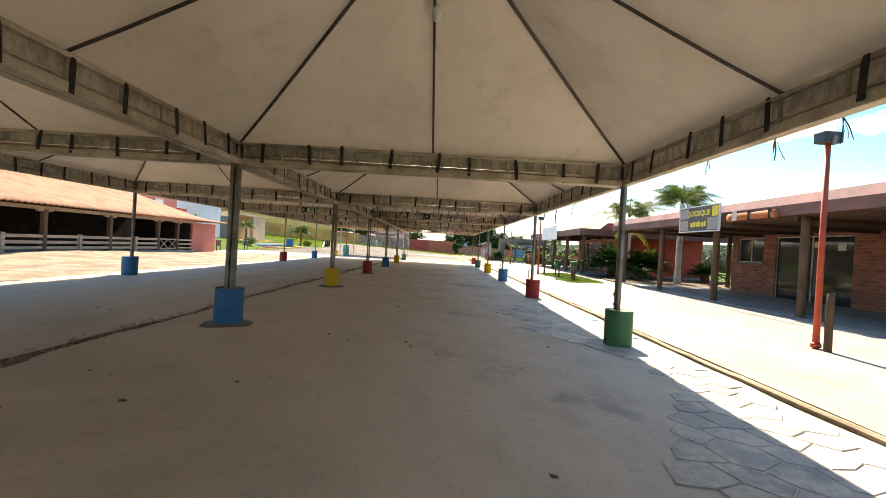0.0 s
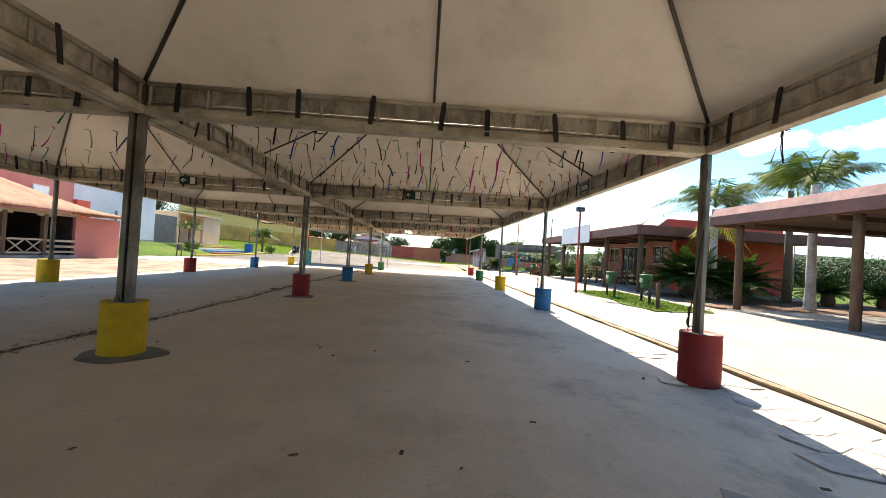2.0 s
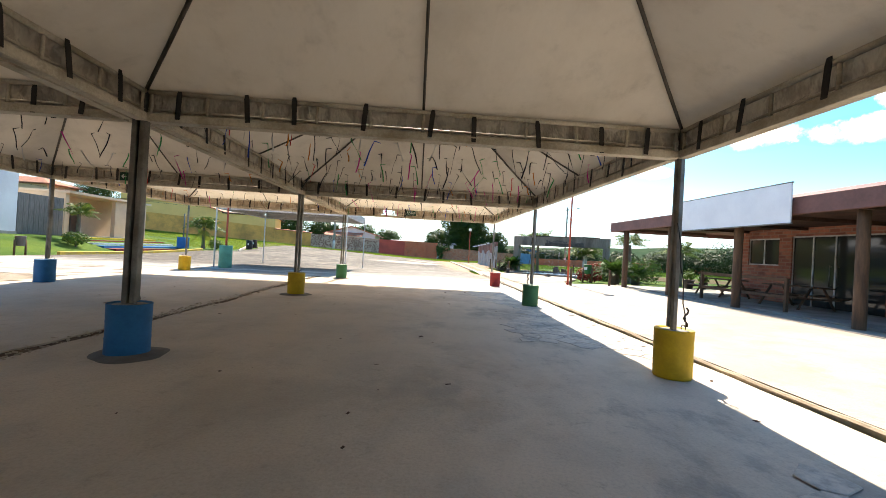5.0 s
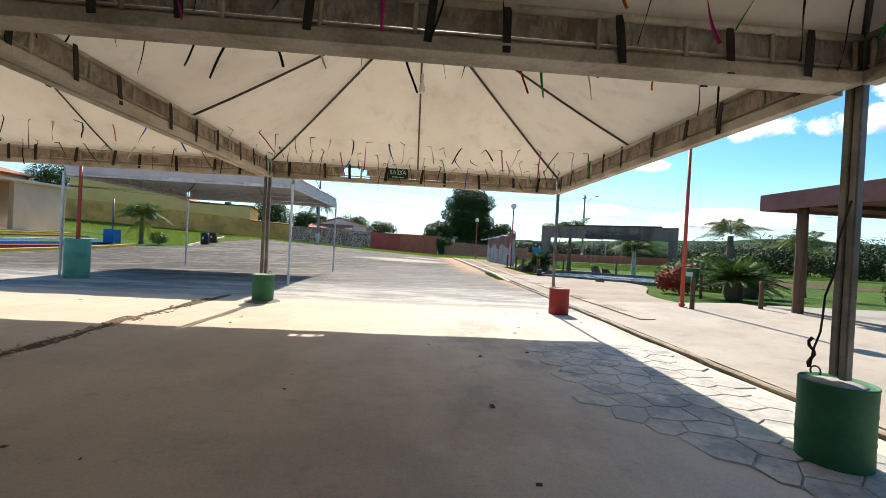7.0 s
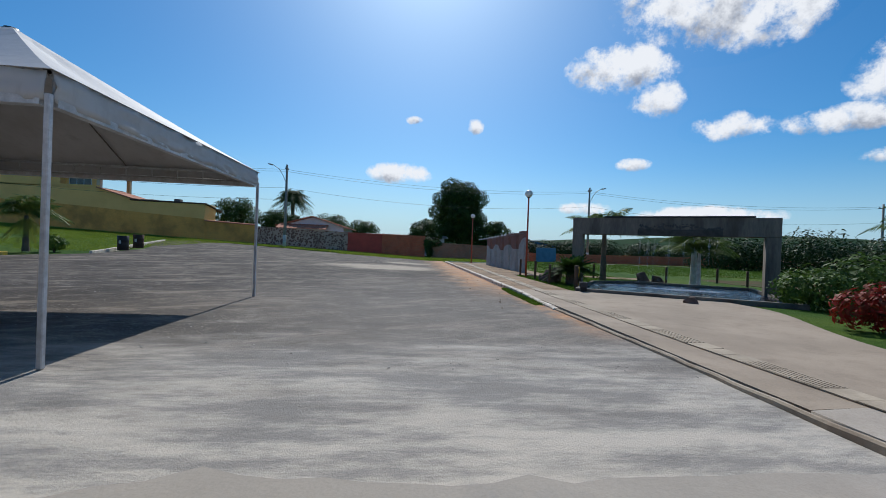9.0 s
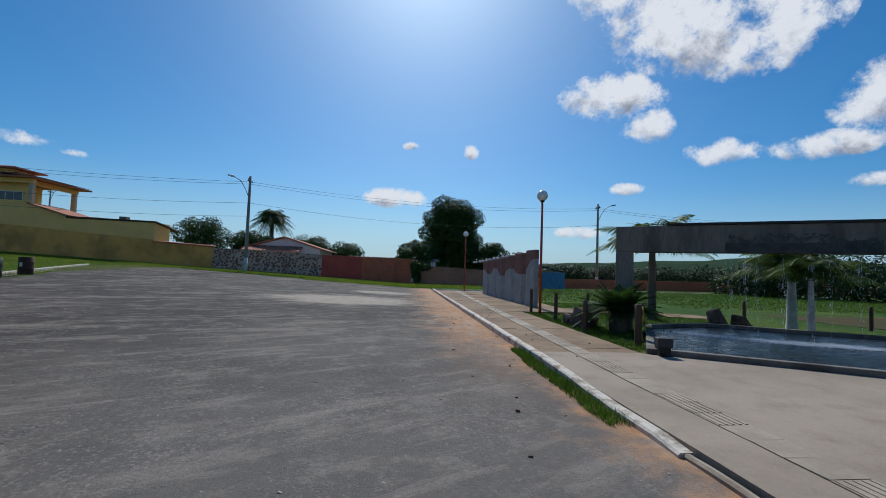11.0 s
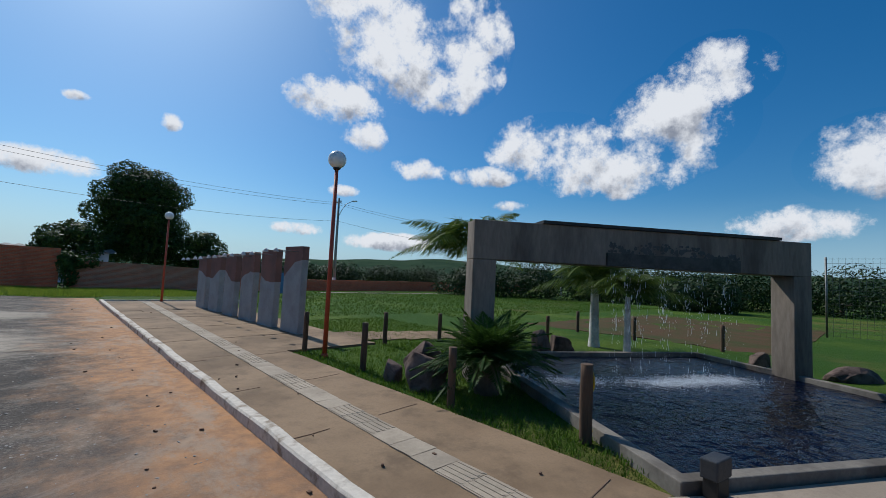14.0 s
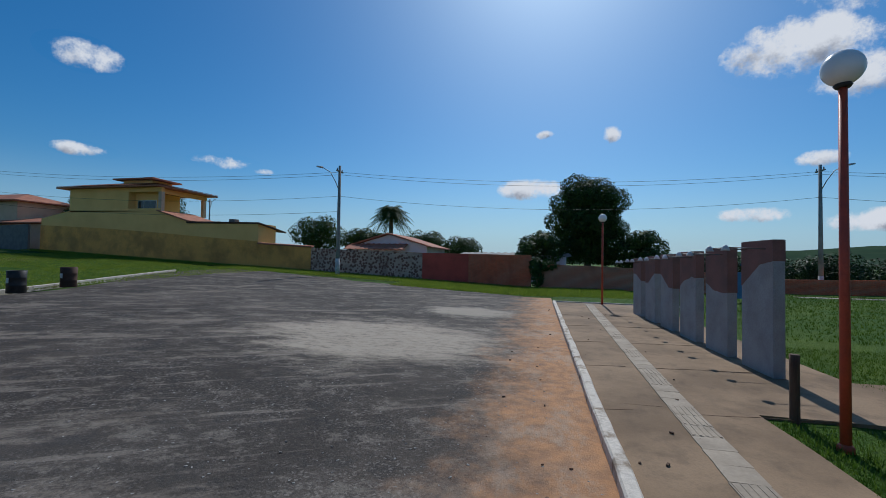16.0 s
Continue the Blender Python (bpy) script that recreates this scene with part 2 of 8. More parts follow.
M = {}
M["fabric"] = fabric("canopy_pvc", (0.64, 0.59, 0.525), (0.47, 0.42, 0.355), 0.19)
M["fabric_pale"] = fabric("pale_canopy_pvc", (0.82, 0.77, 0.69), (0.66, 0.6, 0.52), 0.28)
M["fabric_white"] = fabric("white_pvc", (0.54, 0.53, 0.52), (0.36, 0.35, 0.33), 0.1)
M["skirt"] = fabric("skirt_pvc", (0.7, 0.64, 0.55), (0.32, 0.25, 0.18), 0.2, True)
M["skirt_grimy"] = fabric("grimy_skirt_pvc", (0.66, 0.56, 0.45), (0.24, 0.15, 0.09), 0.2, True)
M["steel"] = mat("galvanised_steel", (0.25, 0.24, 0.22), (0.12, 0.11, 0.095), rough=0.45, metal=0.55, scale=3, fine=60, bump=0.1)
M["beam"] = mat("cream_painted_steel", (0.6, 0.54, 0.44), (0.34, 0.28, 0.2), rough=0.6, scale=2.5, fine=40, bump=0.12)
M["dark_rib"] = mat("dark_rib_steel", (0.12, 0.105, 0.09), (0.07, 0.06, 0.05), rough=0.6, metal=0.3, scale=4, bump=0.1)
M["white_steel"] = mat("white_painted_steel", (0.68, 0.69, 0.7), (0.45, 0.45, 0.45), rough=0.45, scale=4, bump=0.08)
M["strap"] = mat("black_webbing", (0.025, 0.022, 0.02), (0.05, 0.04, 0.035), rough=0.85, fine=80, bump=0.3)
for key, c in (("blue", (0.02, 0.16, 0.36)), ("yellow", (0.62, 0.4, 0.02)), ("red", (0.3, 0.03, 0.03)), ("green", (0.04, 0.17, 0.075)), ("teal", (0.12, 0.42, 0.32))):
    M["drum_" + key] = mat("drum_paint_" + key, c, tuple(v * 0.75 for v in c), rough=0.62, scale=3.5, fine=25, bump=0.2, grain=0.18)
M["concrete"] = mat("rough_concrete", (0.36, 0.34, 0.31), (0.22, 0.21, 0.19), rough=0.9, scale=1.2, fine=28, bump=0.35)
# dark grey-brown of the patches round the drum feet
M["dark_patch"] = mat("dark_foot_patch", (0.17, 0.15, 0.13), (0.11, 0.1, 0.09), rough=0.9, scale=3, fine=25, bump=0.4)
M["pool_rim"] = mat("stained_pool_cement", (0.25, 0.225, 0.19), (0.12, 0.105, 0.09), rough=0.9, scale=1.8, fine=24, bump=0.35, spec=0.15)
M["kerb"] = mat("limewashed_kerb", (0.7, 0.63, 0.53), (0.3, 0.23, 0.16), rough=0.9, scale=4.5, fine=16, bump=0.8, lo=0.47, hi=0.68, dist=0.02)
M["kerb_dusty"] = mat("dusty_brown_kerb", (0.44, 0.37, 0.28), (0.28, 0.22, 0.16), rough=0.95, scale=2.2, fine=22, bump=0.6)
M["kerb_yellow"] = mat("yellow_kerb_paint", (0.68, 0.45, 0.05), (0.5, 0.36, 0.12), rough=0.85, scale=3)
M["red_pole"] = mat("red_pole_paint", (0.52, 0.085, 0.04), (0.38, 0.07, 0.04), rough=0.5, scale=4, fine=40, bump=0.1)
M["globe"] = mat("opal_globe", (0.82, 0.82, 0.8), (0.74, 0.73, 0.68), rough=0.25, bump=0.0, grain=0.05, spec=0.5)
M["black_box"] = mat("dark_lamp_housing", (0.035, 0.04, 0.05), (0.06, 0.06, 0.06), rough=0.5, scale=6)
M["wood_post"] = mat("weathered_post_wood", (0.15, 0.09, 0.055), (0.075, 0.048, 0.033), rough=0.85, scale=3, fine=18, bump=0.5, stretch=(4, 4, 0.5))
M["wood_pale"] = mat("pale_weathered_wood", (0.46, 0.38, 0.3), (0.3, 0.23, 0.17), rough=0.85, scale=3, fine=18, bump=0.4, stretch=(1, 0.4, 3))
M["wood_dark"] = mat("dark_roof_timber", (0.11, 0.06, 0.04), (0.06, 0.035, 0.025), rough=0.8, scale=2, fine=16, bump=0.4)
M["fascia"] = mat("painted_fascia", (0.2, 0.09, 0.075), (0.13, 0.065, 0.055), rough=0.65, scale=1.4, fine=14, bump=0.2)
M["roof_purple"] = mat("weathered_red_roof_sheet", (0.3, 0.14, 0.14), (0.17, 0.085, 0.09), rough=0.75, scale=1.2, fine=10, bump=0.25)
M["red_wall"] = mat("red_wall_paint", (0.68, 0.11, 0.075), (0.5, 0.085, 0.06), rough=0.8, scale=0.8, fine=20, bump=0.15)
M["pink_wall"] = mat("faded_red_wall_paint", (0.56, 0.19, 0.16), (0.47, 0.17, 0.14), rough=0.85, scale=0.7, fine=20, bump=0.15)
M["white_wall"] = mat("white_plaster", (0.66, 0.69, 0.74), (0.56, 0.58, 0.63), rough=0.85, scale=0.5, fine=18, bump=0.15, grain=0.1)
M["tan_wall"] = mat("tan_plaster", (0.62, 0.47, 0.33), (0.52, 0.39, 0.28), rough=0.85, scale=0.6, fine=18, bump=0.15, grain=0.1)
M["yellow_wall"] = mat("yellow_plaster", (0.93, 0.56, 0.2), (0.84, 0.49, 0.17), rough=0.85, scale=0.5, fine=15, bump=0.15, grain=0.12)
M["ochre_wall"] = mat("stained_ochre_plaster", (0.9, 0.43, 0.11), (0.56, 0.27, 0.08), rough=0.9, scale=0.45, fine=12, bump=0.3, lo=0.4, hi=0.65)
M["gutter"] = mat("dark_gutter_earth", (0.16, 0.1, 0.055), (0.06, 0.04, 0.025), rough=0.95, scale=3, fine=14, bump=0.8, dist=0.04)
M["gate"] = mat("dark_metal_gate", (0.16, 0.15, 0.15), (0.1, 0.1, 0.1), rough=0.6, scale=2, stretch=(1, 6, 1))
M["brick_kiosk"] = brickwork("rustic_kiosk_brick", (0.5, 0.2, 0.13), (0.26, 0.1, 0.075), (0.36, 0.22, 0.17), bw=0.3, bh=0.11, axis="yz", stain=(0.12, 0.06, 0.05), msize=0.016)
M["brick_red"] = brickwork("red_garden_brick", (0.86, 0.17, 0.07), (0.62, 0.115, 0.05), (0.56, 0.26, 0.16), axis="xz", stain=(0.42, 0.105, 0.058))
M["brick_brown"] = brickwork("old_brown_brick", (0.66, 0.18, 0.09), (0.45, 0.13, 0.07), (0.6, 0.4, 0.29), axis="xz", stain=(0.26, 0.12, 0.08))
M["tile"] = mat("clay_roof_tile", (0.46, 0.19, 0.11), (0.32, 0.13, 0.08), rough=0.85, scale=1.5, fine=20, bump=0.3, jitter=0.12)
M["tile_sunny"] = mat("sun_bleached_clay_tile", (0.33, 0.175, 0.115), (0.21, 0.105, 0.068), rough=0.85, scale=1.2, fine=12, bump=0.3)
M["slab_grey"] = mat("grey_pebbledash", (0.46, 0.455, 0.45), (0.36, 0.35, 0.34), rough=0.95, scale=2, fine=45, bump=0.9, grain=0.5, dist=0.02)
M["slab_red"] = mat("faded_mural_red", (0.26, 0.13, 0.105), (0.19, 0.11, 0.09), rough=0.9, scale=2, fine=25, bump=0.4)
M["arch"] = mat("fountain_concrete", (0.26, 0.218, 0.175), (0.12, 0.1, 0.08), rough=0.88, scale=1.6, fine=16, bump=0.35, stretch=(1, 1, 0.22), lo=0.42, hi=0.68, grain=0.35)
M["wet_concrete"] = mat("wet_mossy_concrete", (0.075, 0.07, 0.062), (0.03, 0.03, 0.026), rough=0.4, scale=5, fine=20, bump=0.4)
M["wet_dark"] = mat("wet_black_stain", (0.03, 0.03, 0.028), (0.06, 0.055, 0.05), rough=0.35, scale=3, spec=0.5)
M["rock"] = mat("granite_boulder", (0.2, 0.145, 0.12), (0.07, 0.05, 0.042), rough=0.95, spec=0.12, scale=3.5, fine=18, bump=0.7, dist=0.03)
M["tactile"] = mat("pale_tactile_tile", (0.43, 0.355, 0.265), (0.33, 0.27, 0.2), rough=0.85, scale=2.5, fine=24, bump=0.3, jitter=0.1)
M["palm_leaf"] = leafy("palm_leaflet", (0.05, 0.1, 0.018), (0.13, 0.18, 0.035), 0.4)
M["palm_yellow"] = leafy("yellowing_frond", (0.32, 0.3, 0.05), (0.22, 0.26, 0.05), 0.35)
M["cycad_leaf"] = leafy("cycad_leaflet", (0.026, 0.066, 0.01), (0.062, 0.12, 0.02), 0.32, 0.6)
M["tree_leaf"] = leafy("mango_leaf", (0.022, 0.05, 0.012), (0.06, 0.11, 0.02), 0.2)
M["scrub_leaf"] = leafy("dark_scrub_leaf", (0.014, 0.034, 0.009), (0.036, 0.066, 0.014), 0.1)
M["bush_leaf"] = leafy("bush_leaf", (0.05, 0.1, 0.02), (0.1, 0.17, 0.03), 0.25)
M["croton_leaf"] = leafy("red_croton_leaf", (0.3, 0.025, 0.02), (0.14, 0.05, 0.02), 0.25)
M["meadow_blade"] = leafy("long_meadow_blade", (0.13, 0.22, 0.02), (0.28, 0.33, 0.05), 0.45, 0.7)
M["grass_blade"] = leafy("grass_blade", (0.055, 0.125, 0.011), (0.125, 0.2, 0.022), 0.35, 0.7)
M["bark"] = mat("grey_bark", (0.2, 0.16, 0.12), (0.11, 0.085, 0.065), rough=0.95, scale=4, fine=20, bump=0.8, stretch=(1, 1, 0.4))
M["limed_bark"] = mat("limewashed_trunk", (0.66, 0.64, 0.6), (0.45, 0.42, 0.38), rough=0.9, scale=4, fine=16, bump=0.4)
M["bin_green"] = mat("green_bin_plastic", (0.03, 0.15, 0.06), (0.025, 0.11, 0.05), rough=0.5, scale=4)
M["bin_blue"] = mat("blue_box_paint", (0.02, 0.2, 0.5), (0.02, 0.16, 0.4), rough=0.5, scale=3)
M["board_blue"] = mat("faded_blue_board", (0.12, 0.26, 0.42), (0.09, 0.19, 0.32), rough=0.6, scale=2, bump=0.1)
M["paper"] = mat("white_notice", (0.75, 0.75, 0.72), (0.6, 0.6, 0.57), rough=0.7, scale=8, bump=0)
M["sign_green"] = mat("green_exit_sign", (0.006, 0.055, 0.03), (0.005, 0.045, 0.025), rough=0.4, bump=0)
M["sign_white"] = mat("white_sign_print", (0.8, 0.8, 0.78), (0.7, 0.7, 0.68), rough=0.5, bump=0)
M["sign_dark"] = mat("dark_sign_board", (0.06, 0.055, 0.05), (0.04, 0.035, 0.03), rough=0.45, scale=2, bump=0)
M["sign_yellow"] = mat("yellow_sign_print", (0.75, 0.6, 0.03), (0.65, 0.5, 0.03), rough=0.45, bump=0)
M["sign_photo"] = mat("faded_food_print", (0.3, 0.22, 0.17), (0.2, 0.25, 0.28), rough=0.45, scale=6, bump=0)
M["board_white"] = mat("blank_banner", (0.74, 0.76, 0.79), (0.66, 0.68, 0.72), rough=0.6, scale=1, bump=0, grain=0.05)
M["awning"] = mat("faded_orange_cloth", (0.5, 0.17, 0.06), (0.36, 0.12, 0.05), rough=0.8, scale=2.5, fine=30, bump=0.3)
M["black_metal"] = mat("black_metal", (0.02, 0.02, 0.02), (0.04, 0.035, 0.03), rough=0.5, scale=5, bump=0.1)
M["cable"] = mat("cable_sheath", (0.02, 0.02, 0.02), (0.03, 0.03, 0.03), rough=0.6, bump=0)
M["clear_line"] = mat("clear_nylon_line", (0.62, 0.58, 0.52), (0.55, 0.52, 0.46), rough=0.4, bump=0)
# near-black that stands in for the shade inside rooms and pavilion
M["inner_shade"] = mat("interior_shade_paint", (0.035, 0.025, 0.022), (0.02, 0.016, 0.014), rough=0.9)
M["terracotta"] = mat("terracotta_pot", (0.4, 0.14, 0.07), (0.3, 0.1, 0.06), rough=0.8, scale=5)
M["red_earth"] = mat("trodden_red_earth", (0.11, 0.06, 0.035), (0.055, 0.07, 0.022), rough=0.95, scale=0.7, fine=9, bump=0.7, dist=0.04, spec=0.1)
M["hill"] = mat("distant_wooded_hill", (0.035, 0.065, 0.04), (0.055, 0.085, 0.05), rough=1.0, scale=0.02, fine=0.15, bump=0.0, grain=0.3, spec=0.0)
RIBBONS = []
for key, c in (("black", (0.02, 0.02, 0.03)), ("blue", (0.03, 0.09, 0.55)), ("red", (0.62, 0.025, 0.03)), ("gold", (0.8, 0.55, 0.03)), ("green", (0.03, 0.36, 0.1)), ("orange", (0.75, 0.26, 0.02)), ("silver", (0.7, 0.7, 0.7)), ("purple", (0.22, 0.04, 0.36)), ("magenta", (0.7, 0.04, 0.36))):
    RIBBONS.append(leafy("foil_ribbon_" + key, c, tuple(v * 0.75 for v in c), 0.3, 0.35))

m, nt, b, pos = shader("window_glass")
b.inputs["Base Color"].default_value = (0.03, 0.035, 0.035, 1)
b.inputs["Roughness"].default_value = 0.06
b.inputs["Specular IOR Level"].default_value = 0.6
bumped(nt, b, tex_noise(nt, pos, 0.8), 0.04, 0.02)
M["glass"] = m

m, nt, b, pos = shader("pool_water")
b.inputs["Base Color"].default_value = (0.002, 0.004, 0.014, 1)
b.inputs["Roughness"].default_value = 0.09
b.inputs["Specular IOR Level"].default_value = 0.18
b.inputs["IOR"].default_value = 1.33
bumped(nt, b, calc(nt, "ADD", tex_noise(nt, pos, 3.2, 3.0, 0.5), calc(nt, "MULTIPLY", tex_noise(nt, pos, 9.0, 3.0, 0.5), 0.5)), 0.8, 0.1)
M["water"] = m
m, nt, b, pos = shader("white_splash")
b.inputs["Base Color"].default_value = (0.8, 0.83, 0.86, 1)
b.inputs["Roughness"].default_value = 0.3
b.inputs["Alpha"].default_value = 1.0
M["splash"] = m

# paved court: dusty cement over worn stones
m, nt, b, pos = shader("dusty_cement_court")
big = ramp(nt, tex_noise(nt, pos, 0.35, 6.0, 0.6), 0.38, 0.66)
mid = ramp(nt, tex_noise(nt, pos, 1.7, 7.0, 0.65, (1, 0.6, 1)), 0.4, 0.72)
c = blend(nt, big, (0.57, 0.465, 0.355), (0.5, 0.42, 0.33))
csep = nt.nodes.new("ShaderNodeSeparateXYZ")
nt.links.new(pos, csep.inputs[0])
# greyer cement to the right, its extra paleness standing for side light
paler_right = ramp(nt, calc(nt, "ADD", csep.outputs[0], calc(nt, "MULTIPLY", calc(nt, "SUBTRACT", tex_noise(nt, pos, 0.5, 6.0, 0.6), 0.5), 3.0)), -1.2, 1.6)
c = blend(nt, calc(nt, "MULTIPLY", paler_right, 0.8), c, (0.66, 0.58, 0.49))
c = blend(nt, calc(nt, "MULTIPLY", mid, 0.45), c, (0.38, 0.33, 0.27))
c = blend(nt, calc(nt, "MULTIPLY", ramp(nt, tex_noise(nt, pos, 0.22, 8.0, 0.7), 0.48, 0.62), 0.45), c, (0.36, 0.29, 0.215))
c = blend(nt, calc(nt, "MULTIPLY", ramp(nt, tex_noise(nt, pos, 5.5, 8.0, 0.75), 0.55, 0.7), 0.35), c, (0.24, 0.205, 0.165))
worn = ramp(nt, calc(nt, "ADD", csep.outputs[1], calc(nt, "MULTIPLY", tex_noise(nt, pos, 1.6, 8.0, 0.7), 1.1)), 35.1, 35.35)
c = blend(nt, calc(nt, "MULTIPLY", worn, 0.7), c, (0.27, 0.255, 0.23))
bare = calc(nt, "MULTIPLY", ramp(nt, tex_noise(nt, pos, 0.62, 9.0, 0.7, (1, 0.7, 1)), 0.51, 0.62), paler_right)
c = blend(nt, calc(nt, "MULTIPLY", bare, 0.62), c, (0.27, 0.255, 0.235))
fine_ = tex_noise(nt, pos, 45.0, 4.0, 0.7)
c = blend(nt, calc(nt, "MULTIPLY", ramp(nt, fine_, 0.35, 0.8), 0.25), c, (0.16, 0.14, 0.12))
nt.links.new(c, b.inputs["Base Color"])
b.inputs["Roughness"].default_value = 0.85
b.inputs["Specular IOR Level"].default_value = 0.25
bumped(nt, b, calc(nt, "ADD", tex_noise(nt, pos, 6.0, 6.0, 0.6), calc(nt, "MULTIPLY", fine_, 0.3)), 0.3, 0.02)
M["court"] = m
m, nt, b, pos = shader("dusty_stone_paver")
info = nt.nodes.new("ShaderNodeObjectInfo")
c = blend(nt, info.outputs["Random"], (0.28, 0.27, 0.255), (0.43, 0.4, 0.365))
c = blend(nt, ramp(nt, tex_noise(nt, pos, 1.6, 8.0, 0.7), 0.42, 0.6), c, (0.6, 0.53, 0.45))
c = blend(nt, calc(nt, "MULTIPLY", ramp(nt, tex_noise(nt, pos, 14.0, 6.0, 0.7), 0.45, 0.7), 0.35), c, (0.13, 0.125, 0.12))
nt.links.new(c, b.inputs["Base Color"])
b.inputs["Roughness"].default_value = 0.7
b.inputs["Specular IOR Level"].default_value = 0.3
bumped(nt, b, tex_noise(nt, pos, 20.0, 6.0, 0.7), 0.35, 0.01)
M["paver"] = m

# asphalt with pale worn patches and orange dirt by the kerb
m, nt, b, pos = shader("worn_asphalt")
sep = nt.nodes.new("ShaderNodeSeparateXYZ")
nt.links.new(pos, sep.inputs[0])
big = ramp(nt, tex_noise(nt, pos, 0.16, 7.0, 0.62), 0.42, 0.68)
bend = nt.nodes.new("ShaderNodeMapping")
bend.inputs["Rotation"].default_value = (0, 0, radians(-28))
nt.links.new(pos, bend.inputs["Vector"])
streak = ramp(nt, tex_noise(nt, bend.outputs["Vector"], 0.42, 9.0, 0.72, (0.5, 1.9, 1)), 0.52, 0.63)
scrape = ramp(nt, tex_noise(nt, bend.outputs["Vector"], 1.1, 7.0, 0.68, (0.35, 3.2, 1)), 0.56, 0.64)
peb = tex_noise(nt, pos, 48.0, 4.0, 0.8)
c = blend(nt, big, (0.046, 0.037, 0.03), (0.1, 0.081, 0.065))
c = blend(nt, calc(nt, "MULTIPLY", streak, 0.66), c, (0.26, 0.215, 0.17))
c = blend(nt, calc(nt, "MULTIPLY", scrape, 0.5), c, (0.29, 0.245, 0.2))
mott = tex_noise(nt, pos, 1.5, 10.0, 0.8, (0.9, 1.1, 1))
c = blend(nt, calc(nt, "MULTIPLY", ramp(nt, mott, 0.52, 0.6), 0.6), c, (0.22, 0.19, 0.155))
c = blend(nt, calc(nt, "MULTIPLY", ramp(nt, mott, 0.48, 0.4), 0.7), c, (0.028, 0.026, 0.025))
grv = nt.nodes.new("ShaderNodeTexVoronoi")
grv.inputs["Scale"].default_value = 42.0
nt.links.new(pos, grv.inputs["Vector"])
grs = nt.nodes.new("ShaderNodeSeparateColor")
nt.links.new(grv.outputs["Color"], grs.inputs[0])
loose = ramp(nt, tex_noise(nt, pos, 0.5, 6.0, 0.7), 0.4, 0.6)
c = blend(nt, calc(nt, "MULTIPLY", calc(nt, "MULTIPLY", ramp(nt, grs.outputs[0], 0.7, 1.0), loose), 0.45), c, (0.33, 0.295, 0.255))
c = blend(nt, calc(nt, "MULTIPLY", ramp(nt, grs.outputs[1], 0.6, 0.95), 0.4), c, (0.022, 0.021, 0.02))
c = blend(nt, calc(nt, "MULTIPLY", ramp(nt, peb, 0.52, 0.72), 0.5), c, (0.24, 0.215, 0.19))
ash_y = calc(nt, "ADD", sep.outputs[1], calc(nt, "MULTIPLY", tex_noise(nt, pos, 0.35, 7.0, 0.65), 12.0))
c = blend(nt, calc(nt, "MULTIPLY", calc(nt, "MULTIPLY", calc(nt, "SUBTRACT", 1.0, ramp(nt, ash_y, 46.0, 60.0)), ramp(nt, sep.outputs[0], -7.0, 1.0)), 0.36), c, (0.3, 0.275, 0.245))
patch_d = nt.nodes.new("ShaderNodeVectorMath")
patch_d.operation = "DISTANCE"
patch_m = nt.nodes.new("ShaderNodeMapping")
patch_m.inputs["Scale"].default_value = (0.9, 1.15, 0)
nt.links.new(pos, patch_m.inputs["Vector"])
nt.links.new(patch_m.outputs["Vector"], patch_d.inputs[0])
patch_d.inputs[1].default_value = (-0.9 * 0.9, 57.2 * 1.15, 0)
patch_f = ramp(nt, calc(nt, "ADD", patch_d.outputs["Value"], calc(nt, "MULTIPLY", calc(nt, "SUBTRACT", tex_noise(nt, pos, 0.7, 10.0, 0.78, (0.7, 1.6, 1)), 0.5), 8.0)), 3.6, 1.6)
c = blend(nt, calc(nt, "MULTIPLY", calc(nt, "MULTIPLY", patch_f, ramp(nt, tex_noise(nt, pos, 5.0, 9.0, 0.8, (0.7, 1.5, 1)), 0.25, 0.55)), 0.95), c, (0.4, 0.34, 0.265))
spot_d = nt.nodes.new("ShaderNodeVectorMath")
spot_d.operation = "DISTANCE"
nt.links.new(patch_m.outputs["Vector"], spot_d.inputs[0])
spot_d.inputs[1].default_value = (0.55 * 0.9, 63.0 * 1.15, 0)
c = blend(nt, calc(nt, "MULTIPLY", ramp(nt, calc(nt, "ADD", spot_d.outputs["Value"], calc(nt, "MULTIPLY", calc(nt, "SUBTRACT", tex_noise(nt, pos, 0.9, 8.0, 0.75), 0.5), 4.0)), 2.0, 0.8), 0.8), c, (0.38, 0.33, 0.26))
edge = calc(nt, "ADD", sep.outputs[0], calc(nt, "MULTIPLY", calc(nt, "SUBTRACT", tex_noise(nt, pos, 0.9, 7.0, 0.65), 0.5), 3.2))
along = ramp(nt, sep.outputs[1], 42.0, 51.0)
dirt = calc(nt, "MULTIPLY", ramp(nt, calc(nt, "ADD", edge, calc(nt, "MULTIPLY", calc(nt, "SUBTRACT", tex_noise(nt, pos, 3.6, 9.0, 0.75, (1, 0.6, 1)), 0.5), 1.9)), 1.7, 3.5), along)
dcol = blend(nt, ramp(nt, tex_noise(nt, pos, 5.0, 5.0), 0.35, 0.7), (0.52, 0.27, 0.125), (0.34, 0.19, 0.105))
dcol = blend(nt, calc(nt, "MULTIPLY", ramp(nt, tex_noise(nt, pos, 1.4, 9.0, 0.75, (1, 0.5, 1)), 0.48, 0.62), 0.6), dcol, (0.44, 0.35, 0.26))
